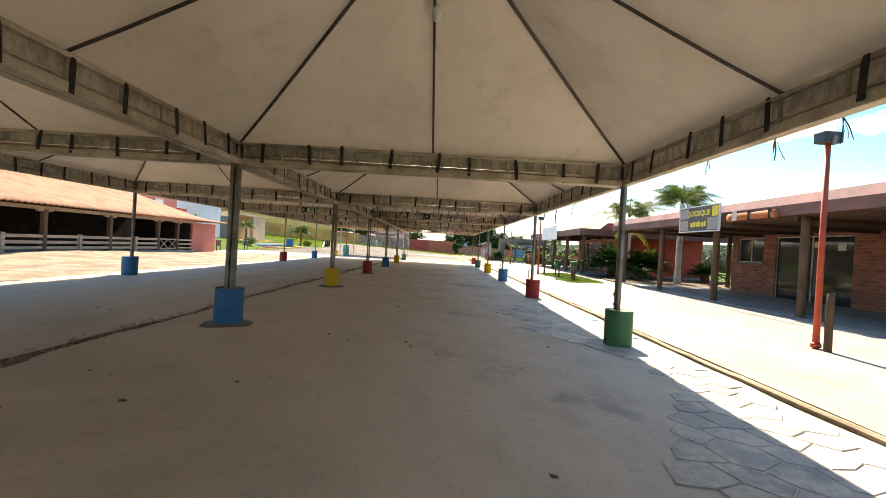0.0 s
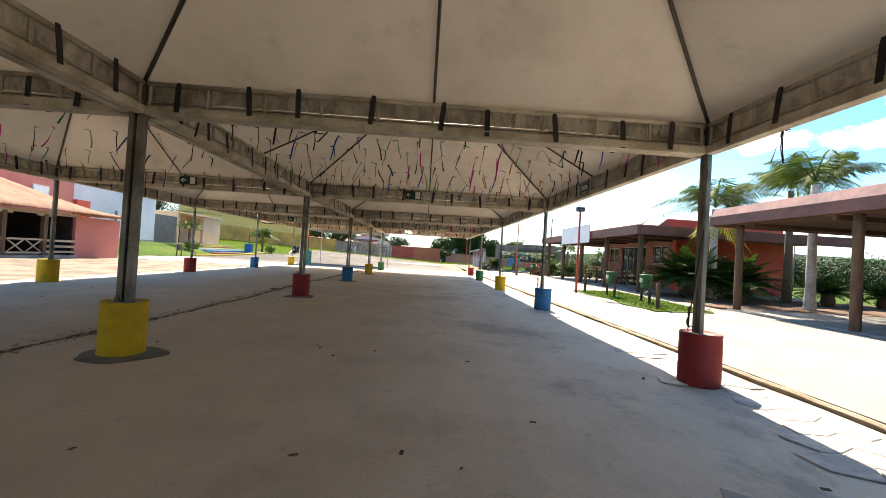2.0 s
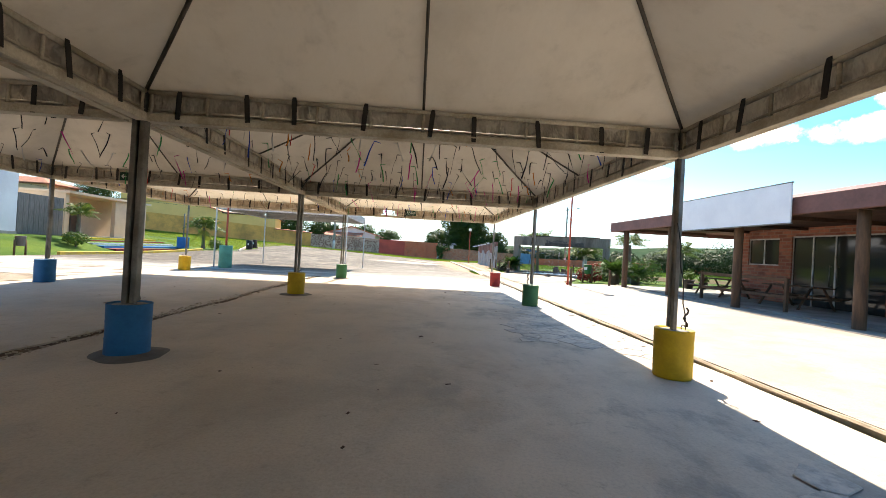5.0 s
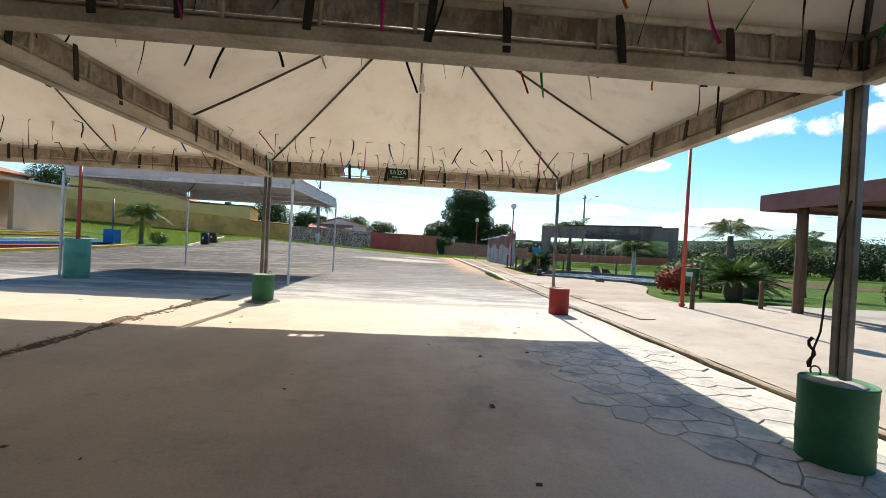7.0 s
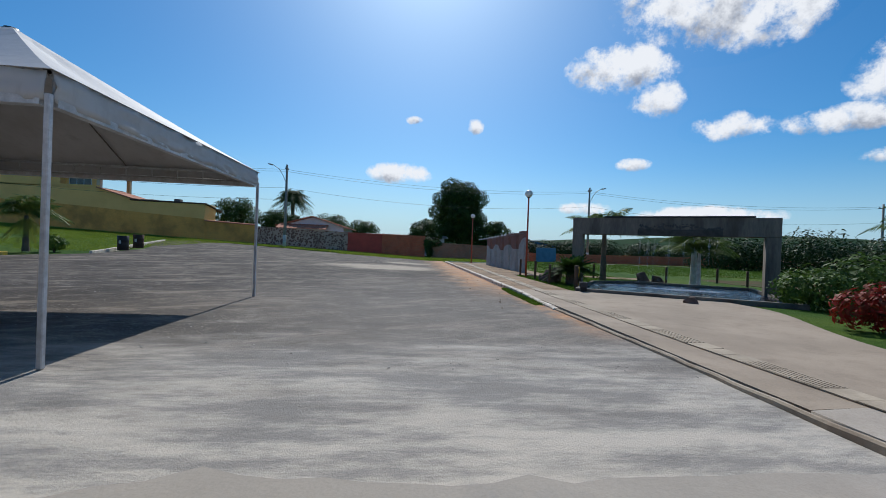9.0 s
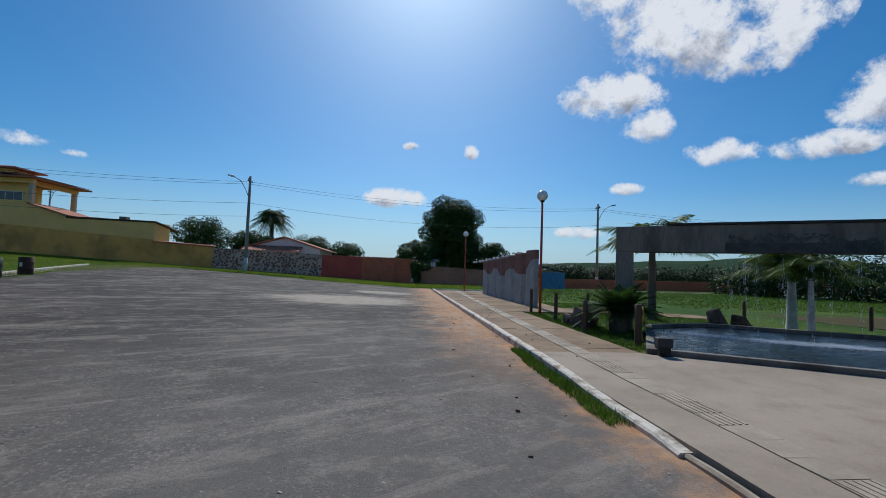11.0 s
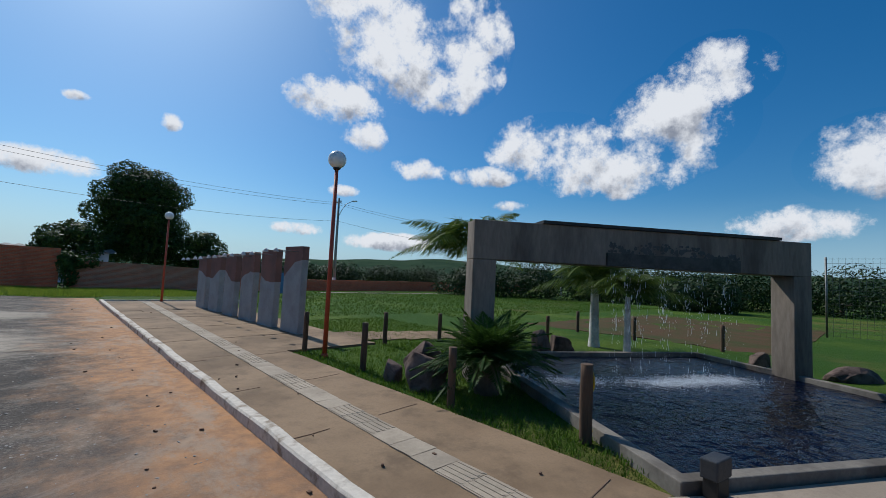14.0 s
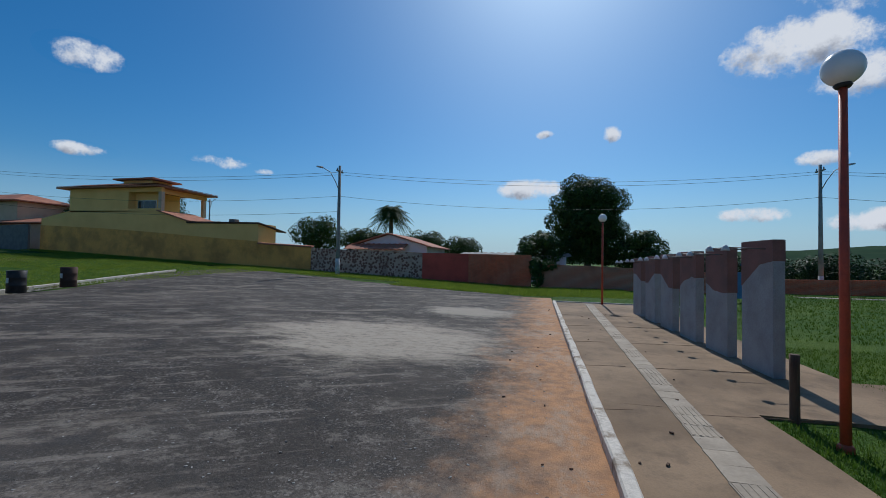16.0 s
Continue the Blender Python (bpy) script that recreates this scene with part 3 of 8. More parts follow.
dcol = blend(nt, calc(nt, "MULTIPLY", ramp(nt, tex_noise(nt, pos, 9.0, 8.0, 0.75), 0.55, 0.7), 0.5), dcol, (0.2, 0.13, 0.08))
dirt = calc(nt, "MAXIMUM", dirt, calc(nt, "MULTIPLY", ramp(nt, edge, 3.0, 3.9), ramp(nt, sep.outputs[1], 38.0, 42.0)))
c = blend(nt, calc(nt, "MULTIPLY", dirt, 0.92), c, dcol)
dust = calc(nt, "SUBTRACT", 1.0, ramp(nt, calc(nt, "ADD", sep.outputs[1], calc(nt, "MULTIPLY", tex_noise(nt, pos, 0.6, 8.0, 0.7, (0.6, 1.6, 1)), 9.0)), 40.0, 44.5))
pale = blend(nt, ramp(nt, tex_noise(nt, pos, 0.8, 9.0, 0.75, (0.45, 1.8, 1)), 0.4, 0.58), (0.55, 0.5, 0.43), (0.27, 0.255, 0.235))
c = blend(nt, calc(nt, "MULTIPLY", dust, 0.92), c, pale)
nt.links.new(c, b.inputs["Base Color"])
b.inputs["Roughness"].default_value = 0.85
b.inputs["Specular IOR Level"].default_value = 0.16
bumped(nt, b, calc(nt, "ADD", peb, calc(nt, "MULTIPLY", tex_noise(nt, pos, 8.0, 5.0), 0.8)), 0.6, 0.02)
M["asphalt"] = m



def cement(name, c1, c2, stain, grit):
    m, nt, b, pos = shader(name)
    big = ramp(nt, tex_noise(nt, pos, 0.5, 6.0, 0.62), 0.36, 0.66)
    mid = ramp(nt, tex_noise(nt, pos, 2.2, 8.0, 0.72), 0.47, 0.72)
    c = blend(nt, big, c1, c2)
    c = blend(nt, calc(nt, "MULTIPLY", mid, 0.5), c, stain)
    fine_ = tex_noise(nt, pos, 50.0, 4.0, 0.7)
    c = blend(nt, calc(nt, "MULTIPLY", ramp(nt, fine_, 0.4, 0.8), 0.3), c, grit)
    nt.links.new(c, b.inputs["Base Color"])
    b.inputs["Roughness"].default_value = 0.88
    b.inputs["Specular IOR Level"].default_value = 0.25
    bumped(nt, b, calc(nt, "ADD", tex_noise(nt, pos, 7.0, 6.0), calc(nt, "MULTIPLY", fine_, 0.4)), 0.35, 0.015)
    return m


M["pavement"] = cement("pale_pavement", (0.43, 0.375, 0.315), (0.36, 0.31, 0.255), (0.24, 0.2, 0.165), (0.15, 0.13, 0.11))
M["plaza"] = cement("grey_forecourt", (0.38, 0.305, 0.23), (0.3, 0.24, 0.18), (0.2, 0.155, 0.115), (0.13, 0.11, 0.09))
M["footpath"] = cement("brown_footpath", (0.3, 0.203, 0.12), (0.185, 0.122, 0.07), (0.085, 0.058, 0.037), (0.09, 0.07, 0.055))

# sandy yard
M["sand"] = mat("pale_sand", (0.33, 0.265, 0.2), (0.21, 0.16, 0.115), rough=0.95, scale=0.9, fine=7, bump=0.9, dist=0.08, lo=0.42, hi=0.6)
M["earth"] = mat("brown_garden_earth", (0.2, 0.12, 0.08), (0.13, 0.085, 0.055), rough=0.95, scale=1.5, fine=14, bump=0.7, dist=0.04)

m, nt, b, pos = shader("meadow_grass")
big = ramp(nt, tex_noise(nt, pos, 0.25, 7.0, 0.65), 0.4, 0.68)
mid = tex_noise(nt, pos, 6.0, 7.0, 0.75)
c = blend(nt, big, (0.04, 0.1, 0.008), (0.105, 0.16, 0.015))
c = blend(nt, calc(nt, "MULTIPLY", ramp(nt, mid, 0.35, 0.7), 0.5), c, (0.035, 0.085, 0.012))
c = blend(nt, calc(nt, "MULTIPLY", ramp(nt, tex_noise(nt, pos, 0.12, 5.0, 0.6), 0.56, 0.7), 0.6), c, (0.22, 0.15, 0.06))
nt.links.new(c, b.inputs["Base Color"])
b.inputs["Roughness"].default_value = 0.95
b.inputs["Specular IOR Level"].default_value = 0.15
bumped(nt, b, calc(nt, "ADD", mid, tex_noise(nt, pos, 40.0, 4.0)), 0.9, 0.06)
M["grass"] = m

m, nt, b, pos = shader("rubble_stone_wall")
v = nt.nodes.new("ShaderNodeTexVoronoi")
v.inputs["Scale"].default_value = 4.5
nt.links.new(pos, v.inputs["Vector"])
f = ramp(nt, v.outputs["Distance"], 0.36, 0.56)
c = blend(nt, f, (0.22, 0.095, 0.065), (0.6, 0.4, 0.3))
c = blend(nt, calc(nt, "MULTIPLY", ramp(nt, tex_noise(nt, pos, 0.9, 6.0), 0.45, 0.7), 0.6), c, (0.24, 0.125, 0.09))
nt.links.new(c, b.inputs["Base Color"])
b.inputs["Roughness"].default_value = 0.95
bumped(nt, b, v.outputs["Distance"], 0.7, 0.05)
M["rubble"] = m


# ---------------------------------------------------------------- mesh helpers
def solid(bm, x0, x1, y0, y1, z0, z1, m=None):
    vs = [bm.verts.new((x, y, z)) for z in (z0, z1) for y in (y0, y1) for x in (x0, x1)]
    for q in ((0, 2, 3, 1), (4, 5, 7, 6), (0, 1, 5, 4), (2, 6, 7, 3), (0, 4, 6, 2), (1, 3, 7, 5)):
        bm.faces.new([vs[i] for i in q])
    if m is not None:
        for w in vs:
            w.co = m @ w.co
    return vs


def rod(bm, p, q, r, r2=None, n=10, caps=True):
    p, q = Vector(p), Vector(q)
    r2 = r if r2 is None else r2
    d = (q - p).normalized()
    a = d.orthogonal().normalized()
    c = d.cross(a)
    rings = []
    for o, rr in ((p, r), (q, r2)):
        rings.append([bm.verts.new(o + (a * math.cos(2 * math.pi * i / n) + c * math.sin(2 * math.pi * i / n)) * rr) for i in range(n)])
    for i in range(n):
        f = bm.faces.new((rings[0][i], rings[0][(i + 1) % n], rings[1][(i + 1) % n], rings[1][i]))
        f.smooth = n > 5
    if caps:
        bm.faces.new(rings[0][::-1])
        bm.faces.new(rings[1])
    return rings


def tube(bm, pts, r, n=6):
    """One bent bar through a row of points."""
    prev = None
    for k, p in enumerate(pts):
        d = (Vector(pts[min(k + 1, len(pts) - 1)]) - Vector(pts[max(k - 1, 0)])).normalized()
        a = d.cross(Vector((0.31, 0.22, 0.92))).normalized()
        c = d.cross(a)
        ring = [bm.verts.new(Vector(p) + (a * math.cos(2 * math.pi * i / n) + c * math.sin(2 * math.pi * i / n)) * r) for i in range(n)]
        if prev:
            for i in range(n):
                bm.faces.new((prev[i], prev[(i + 1) % n], ring[(i + 1) % n], ring[i])).smooth = True
        else:
            bm.faces.new(ring)
        prev = ring
    bm.faces.new(prev[::-1])


def lathe(bm, profile, n=24, centre=(0, 0, 0), cap=True):
    rings = []
    for r, z in profile:
        rings.append([bm.verts.new((centre[0] + r * math.cos(2 * math.pi * i / n), centre[1] + r * math.sin(2 * math.pi * i / n), centre[2] + z)) for i in range(n)])
    for a, c in zip(rings, rings[1:]):
        for i in range(n):
            bm.faces.new((a[i], a[(i + 1) % n], c[(i + 1) % n], c[i])).smooth = True
    if cap:
        bm.faces.new(rings[0][::-1])
        bm.faces.new(rings[-1])


def mesh_of(name, bm, material):
    me = bpy.data.meshes.new(name)
    bmesh.ops.recalc_face_normals(bm, faces=bm.faces)
    bm.to_mesh(me)
    bm.free()
    me.materials.append(material)
    return me


def part(name, bm, material, parent=None, label=""):
    ob = new(name, mesh_of(name, bm, material) if isinstance(bm, bmesh.types.BMesh) else bm)
    ob.parent = parent
    if label:
        ob["label"] = label
    return ob


def thing(name, label, category, m=None, group="", kind=""):
    ob = new(name)
    ob.empty_display_size = 0.2
    if m is not None:
        ob.matrix_world = m
    return tagged(ob, label, category, group, kind)


def plain(name, bm, material, label, category, group="", kind="", m=None):
    """A thing that is one mesh."""
    ob = new(name, mesh_of(name, bm, material))
    if m is not None:
        ob.matrix_world = m
    return tagged(ob, label, category, group, kind)


def softened(ob, width=0.01, segments=2):
    mod = ob.modifiers.new("bevel", "BEVEL")
    mod.width, mod.segments, mod.limit_method = width, segments, "ANGLE"
    return ob


def smooth01(v, a, c):
    t = min(1.0, max(0.0, (v - a) / (c - a)))
    return t * t * (3 - 2 * t)


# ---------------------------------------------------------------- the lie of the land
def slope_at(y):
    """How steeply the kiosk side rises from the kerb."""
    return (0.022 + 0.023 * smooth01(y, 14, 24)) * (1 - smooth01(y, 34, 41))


def land(x, y):
    far = smooth01(y, 44, 76) * (0.1 - 0.047 * max(-70.0, min(30.0, x)))
    terrace = 1.0 * smooth01(-x, 18.8, 24.2) * smooth01(y, 24, 34) * (1 - smooth01(y, 56, 66))
    mound = 0.22 * smooth01(-x, 12.0, 16.0) * (1 - smooth01(y, 20, 27)) * (0.6 + 0.8 * noise.noise(Vector((x * 0.5, y * 0.35, 3.0))))
    ramp_up = slope_at(y) * max(0.0, min(x, 8.3) - 3.9)
    return max(far, terrace) + max(0.0, mound) + ramp_up


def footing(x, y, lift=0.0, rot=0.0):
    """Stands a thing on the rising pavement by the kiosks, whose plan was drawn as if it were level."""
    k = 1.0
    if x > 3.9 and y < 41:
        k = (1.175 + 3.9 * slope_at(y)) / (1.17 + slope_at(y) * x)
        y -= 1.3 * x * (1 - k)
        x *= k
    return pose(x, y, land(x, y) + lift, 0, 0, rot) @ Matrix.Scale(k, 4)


def axis_steps(lo, hi, fine_lo, fine_hi, step):
    inner = list(np.arange(fine_lo, fine_hi + 1e-6, step))
    left, right, d = [], [], step
    v = fine_lo
    while v > lo:
        d *= 1.35
        v -= d
        left.append(v)
    v, d = fine_hi, step
    while v < hi:
        d *= 1.35
        v += d
        right.append(v)
    return left[::-1] + inner + right


def sheet(name, rows, material, skirt=0.0):
    """A mesh over rows of points, with a vertical skirt round its edge."""
    ny, nx = len(rows), len(rows[0])
    verts = [p for r in rows for p in r]
    faces = [(j * nx + i, j * nx + i + 1, (j + 1) * nx + i + 1, (j + 1) * nx + i) for j in range(ny - 1) for i in range(nx - 1)]
    if skirt:
        rim = [i for i in range(nx)] + [j * nx + nx - 1 for j in range(1, ny)] + [(ny - 1) * nx + i for i in range(nx - 2, -1, -1)] + [j * nx for j in range(ny - 2, 0, -1)]
        base = len(verts)
        m_ = len(rim)
        verts += [verts[k] for k in rim] + [(verts[k][0], verts[k][1], verts[k][2] - skirt) for k in rim]
        faces += [(base + k, base + m_ + k, base + m_ + (k + 1) % m_, base + (k + 1) % m_) for k in range(m_)]
    me = bpy.data.meshes.new(name)
    me.from_pydata(verts, [], faces)
    for p in me.polygons:
        p.use_smooth = True
    me.materials.append(material)
    return new(name, me)


def area(name, x0, x1, y0, y1, material, step=0.6, lift=0.0, wob=0.0, skirt=0.12, rough_=0.0, seed=0.0, end_wob=0.06):
    """Ground cover between x0(y) and x1(y); wob: how uneven its edges are."""
    fx0 = x0 if callable(x0) else (lambda y: x0)
    fx1 = x1 if callable(x1) else (lambda y: x1)
    ny = max(2, int((y1 - y0) / step) + 1)
    nx = max(2, int(max(fx1(y) - fx0(y) for y in (y0, (y0 + y1) / 2, y1)) / step) + 1)
    rows = []
    for j in range(ny + 1):
        y = y0 + (y1 - y0) * j / ny
        a = fx0(y) + wob * noise.noise(Vector((seed, y * 0.7, 1.0)))
        c = fx1(y) + wob * noise.noise(Vector((seed + 9, y * 0.7, 5.0)))
        row = []
        for i in range(nx + 1):
            x = a + (c - a) * i / nx
            yy = y + (end_wob * (noise.noise(Vector((x * 0.7, seed + 3.0, 2.0))) + 0.5 * noise.noise(Vector((x * 2.6, seed, 6.0)))) if j in (0, ny) else 0.0)
            row.append((x, yy, land(x, yy) + lift + rough_ * noise.noise(Vector((x * 1.3, yy * 1.3, seed)))))
        rows.append(row)
    return sheet(name, rows, material, skirt)


gx = axis_steps(-1600, 1600, -60, 45, 1.5)
gy = axis_steps(-700, 1700, -24, 96, 1.5)
ground = sheet("ground", [[(x, y, land(x, y) + (-0.12 if x < 3.85 or (x < 8.4 and y < 44.5) else 0.02)) for x in gx] for y in gy], M["grass"])
tagged(ground, "green grass field over gently sloping land", "ground", kind="structure")

CT0, CT1, KERB = -22.0, 35.05, 3.72


def gut_x(y):
    return -4.06 + 0.05 * math.sin(y * 0.55) + 0.03 * math.sin(y * 1.7)


court = area("pavement_court", lambda y: gut_x(y) + 0.13 + 0.08 * noise.noise(Vector((y * 2.3, 8.0, 0.0))), KERB, CT0, CT1, M["court"], 0.25, 0.0, 0.05, 0.1, 0.012, 1.0, 0.3)
tagged(court, "dusty cement court floor under the tents", "pavement", kind="structure")
side_court = area("pavement_side_court", -9.75, lambda y: gut_x(y) - 0.02 + 0.04 * noise.noise(Vector((y * 2.9, 2.0, 0.0))), CT0, CT1, M["court"], 0.3, 0.0, 0.1, 0.1, 0.02, 4.0, 0.3)
tagged(side_court, "dusty cement floor under the second tent row", "pavement", kind="structure")
gut = area("gutter", lambda y: gut_x(y) - 0.1, lambda y: gut_x(y) + 0.22, CT0, 35.0, M["gutter"], 0.12, -0.012, 0.07, 0.05, 0.03, 7.0)
tagged(gut, "shallow earth-filled gutter between the tent rows", "gutter", kind="structure")
yard = area("ground_yard", -19.0, -9.6, CT0, 36.0, M["sand"], 0.5, -0.015, 0.15, 0.1, 0.05, 11.0)
tagged(yard, "pale sunlit sand yard with low heaps", "ground", kind="structure")


def far_edge(x):
    return 71.0 + max(0.0, 4.0 - x) * 0.2


def left_edge(y):
    return -18.4 + 1.9 * smooth01(y, 53, 57) - 3.6 * smooth01(y, 60, 70)


rows = []
for j in range(73):
    row = []
    for i in range(50):
        s = i / 49
        y = 34.5 + (far_edge(-20 + 24 * s) - 34.5) * j / 72
        if j == 72:
            y += 0.8 * noise.noise(Vector((s * 14, 0.3, 0.8)))
        x = left_edge(y) + (3.8 - left_edge(y)) * s
        row.append((x, y, land(x, y) - 0.035 * (1 - smooth01(y, 35.0, 37.5)) + 0.012 * noise.noise(Vector((x * 0.8, y * 0.8, 0)))))
    rows.append(row)
road = sheet("road", rows, M["asphalt"], 0.1)
tagged(road, "worn grey asphalt square with pale patches", "road", kind="structure")
side_road = area("road_side", -18.4, -9.4, 30.0, 36.6, M["asphalt"], 0.6, -0.004, 0.15, 0.1, 0.01, 21.0)
tagged(side_road, "dusty asphalt beside the tents", "road", kind="structure")


# kerbs
def kerb_run(name, pts, w, h1, material, label, h0=None):
    bm = bmesh.new()
    n = len(pts)
    prev = None
    for k, (x, y) in enumerate(pts):
        h = h1 if h0 is None else h0 + (h1 - h0) * smooth01(y, 42, 46)
        z = land(x, y) + 0.008 * noise.noise(Vector((x * 3, y * 3, 0)))
        dx, dy = (pts[min(k + 1, n - 1)][0] - pts[max(k - 1, 0)][0], pts[min(k + 1, n - 1)][1] - pts[max(k - 1, 0)][1])
        L = math.hypot(dx, dy)
        nx, ny = dy / L, -dx / L
        j = 0.012 * noise.noise(Vector((x * 2, y * 2, 7)))
        prof = [(-w / 2, -0.1), (-w / 2, h - 0.02), (-w / 2 + 0.02, h), (w / 2 - 0.02, h), (w / 2, h - 0.02), (w / 2, -0.1)]
        ring = [bm.verts.new((x + nx * (a + j), y + ny * (a + j), z + c + (j if c > 0 else 0))) for a, c in prof]
        if prev:
            for i in range(5):
                bm.faces.new((prev[i], prev[i + 1], ring[i + 1], ring[i]))
        else:
            bm.faces.new(ring)
        prev = ring
    bm.faces.new(prev[::-1])
    return plain(name, bm, material, label, "kerb", kind="structure")


def steps_between(p, q, d):
    L = math.hypot(q[0] - p[0], q[1] - p[1])
    n = max(1, int(L / d))
    return [(p[0] + (q[0] - p[0]) * i / n, p[1] + (q[1] - p[1]) * i / n) for i in range(n + 1)]


kerb_run("kerb_pavement", steps_between((3.79, CT0), (3.8, 42), 0.25), 0.07, 0.05, M["kerb_dusty"], "low dusty stone kerb along the pavement")
kerb_run("kerb_square", steps_between((3.8, 42.01), (3.85, 68.2), 0.35), 0.15, 0.13, M["kerb"], "chipped limewashed kerb along the asphalt", 0.052)
kerb_run("kerb_end", steps_between((3.9, 68.2), (9.5, 67.9), 0.35), 0.13, 0.12, M["kerb"], "chipped limewashed kerb closing the pavement")
kerb_run("kerb_yellow", steps_between((-18.45, 40), (-18.45, 54), 0.5), 0.16, 0.16, M["kerb_yellow"], "yellow painted kerb by the steps")
kerb_run("kerb_lawn", steps_between((-16.55, 56.6), (-20.1, 70), 0.5), 0.14, 0.12, M["kerb"], "pale kerb round the raised lawn")

# pavements on the right
pav = area("pavement", 3.86, 8.6, CT0, 36.0, M["pavement"], 0.6, 0.045, 0.0, 0.14, 0.006, 31.0)
tagged(pav, "pale dusty cement pavement in front of the kiosks", "pavement", kind="structure")
rows = []
for j in range(21):
    row = []
    for i in range(25):
        xe = 3.87 + (9.6 - 3.87) * i / 24
        ye = 46.0 if xe < 5.8 else 45.95 - 0.56 * (xe - 5.8)
        y = 36.0 + (ye - 36.0) * j / 20
        xr = 6.9 + 2.7 * smooth01(y, 36, 43.0)
        x = 3.87 + (xr - 3.87) * i / 24
        ye = 46.0 if x < 5.8 else 45.95 - 0.56 * (x - 5.8)
        y = 36.0 + (ye - 36.0) * j / 20
        row.append((x, y, land(x, y) + 0.045 + 0.028 * smooth01(y, 36, 42) + 0.005 * noise.noise(Vector((x, y, 1)))))
    rows.append(row)
plaza = sheet("pavement_plaza", rows, M["plaza"], 0.14)
tagged(plaza, "cement forecourt before the fountain", "pavement", kind="structure")
walkp = area("pavement_walk", 3.88, 5.85, 46.0, 53.5, M["footpath"], 0.4, 0.071, 0.05, 0.14, 0.006, 35.0)
tagged(walkp, "stained cement footpath along the kerb", "pavement", kind="structure")
slabpad = area("pavement_mural", 3.88, 8.1, 53.5, 68.1, M["footpath"], 0.5, 0.069, 0.0, 0.14, 0.006, 37.0)
tagged(slabpad, "stained cement paving before the mural slabs", "pavement", kind="structure")
bm = bmesh.new()
for p, q in (((8.1, 54.3), (13.0, 52.5)),):
    for a, c in zip(steps_between(p, q, 0.6), steps_between(p, q, 0.6)[1:]):
        solid(bm, a[0], c[0], (a[1] + c[1]) / 2 - 0.1, (a[1] + c[1]) / 2 + 1.5, land(*a) - 0.05, land(*a) + 0.05)
plain("path", bm, M["footpath"], "narrow cement path across the lawn", "path", kind="structure")
lane = area("path_field", 19.0, 46.0, 77.4, 78.2, M["pavement"], 0.4, 0.05, 0.0, 0.05, 0.0, 52.0)
tagged(lane, "thin pale path along the far side of the field", "path", kind="structure")
vk = area("floor_kiosk", 8.62, 17.5, -9.0, 17.4, M["concrete"], 0.8, 0.085, 0, 0.15, 0.0, 39.0)
tagged(vk, "grey cement veranda floor of the brick kiosk", "floor", kind="structure")
vb = area("floor_bar", 8.62, 16.4, 21.8, 35.2, M["concrete"], 0.8, 0.085, 0, 0.15, 0.0, 41.0)
tagged(vb, "grey cement veranda floor of the bar", "floor", kind="structure")
lawn1 = area("ground_lawn_strip", 5.95, 7.7, 16.4, 22.3, M["grass"], 0.3, 0.062, 0.3, 0.1, 0.03, 43.0)
tagged(lawn1, "bright green lawn strip beside the pavement", "lawn", kind="structure")
lawn2 = area("ground_lawn_patch", 6.2, 8.3, -6.0, 3.4, M["grass"], 0.3, 0.062, 0.3, 0.1, 0.03, 45.0)
tagged(lawn2, "small green lawn beside the pavement", "lawn", kind="structure")
bed = area("ground_garden_bed", 8.4, 17.5, 17.45, 21.75, M["earth"], 0.4, 0.09, 0.15, 0.1, 0.06, 47.0)
tagged(bed, "brown earth garden bed between the kiosks", "garden bed", kind="structure")
red_earth = area("ground_red_earth", 16.8, 30.0, 46.5, 55.0, M["red_earth"], 0.8, 0.03, 0.8, 0.05, 0.03, 49.0)
tagged(red_earth, "bare brown earth patch in the field", "ground", kind="structure")

# distant hills
rows = []
for j in range(6):
    row = []
    for i in range(90):
        az = radians(-60 + 220 * i / 89)
        r = 520 + 90 * j
        ridge = 30 + 20 * noise.noise(Vector((i * 0.11, 2.0, 0))) + 5 * noise.noise(Vector((i * 0.4, 7.0, 0)))
        ridge *= 0.35 + 0.65 * smooth01(math.degrees(az), -10, 35)
        z = -6 + (ridge + 6) * math.sin(math.pi * min(1.0, (j + 0.3) / 4.4) / 2)
        row.append((r * math.sin(az), r * math.cos(az), z))
    rows.append(row)
hills = sheet("backdrop_hills", rows, M["hill"])
tagged(hills, "low wooded hills along the horizon", "hills", kind="structure")


# ---------------------------------------------------------------- tents
HALF, Z0, Z1, APEX = 2.93, 2.43, 2.76, 4.5


def canopy_z(x, y, half, z1, apex):
    r = min(1.0, max(abs(x), abs(y)) / half)
    ang = math.atan2(y, x) * 4
    return z1 + (apex - z1) * (1 - r) ** 1.06 - 0.05 * math.sin(math.pi * r) * (0.5 + 0.5 * math.cos(ang * 2 + math.pi)) * 1.2


def canopy_mesh(half, z1, apex):
    n = 20
    bm = bmesh.new()
    grid = []
    for j in range(n + 1):
        row = []
        for i in range(n + 1):
            x, y = -half + 2 * half * i / n, -half + 2 * half * j / n
            row.append(bm.verts.new((x, y, canopy_z(x, y, half, z1, apex))))
        grid.append(row)
    for j in range(n):
        for i in range(n):
            a, c, d, e = grid[j][i], grid[j][i + 1], grid[j + 1][i + 1], grid[j + 1][i]
            cx, cy = i + 0.5 - n / 2, j + 0.5 - n / 2
            fs = (bm.faces.new((a, c, d)), bm.faces.new((a, d, e))) if cx * cy > 0 else (bm.faces.new((a, c, e)), bm.faces.new((c, d, e)))
            for f in fs:
                f.smooth = False
    return bm


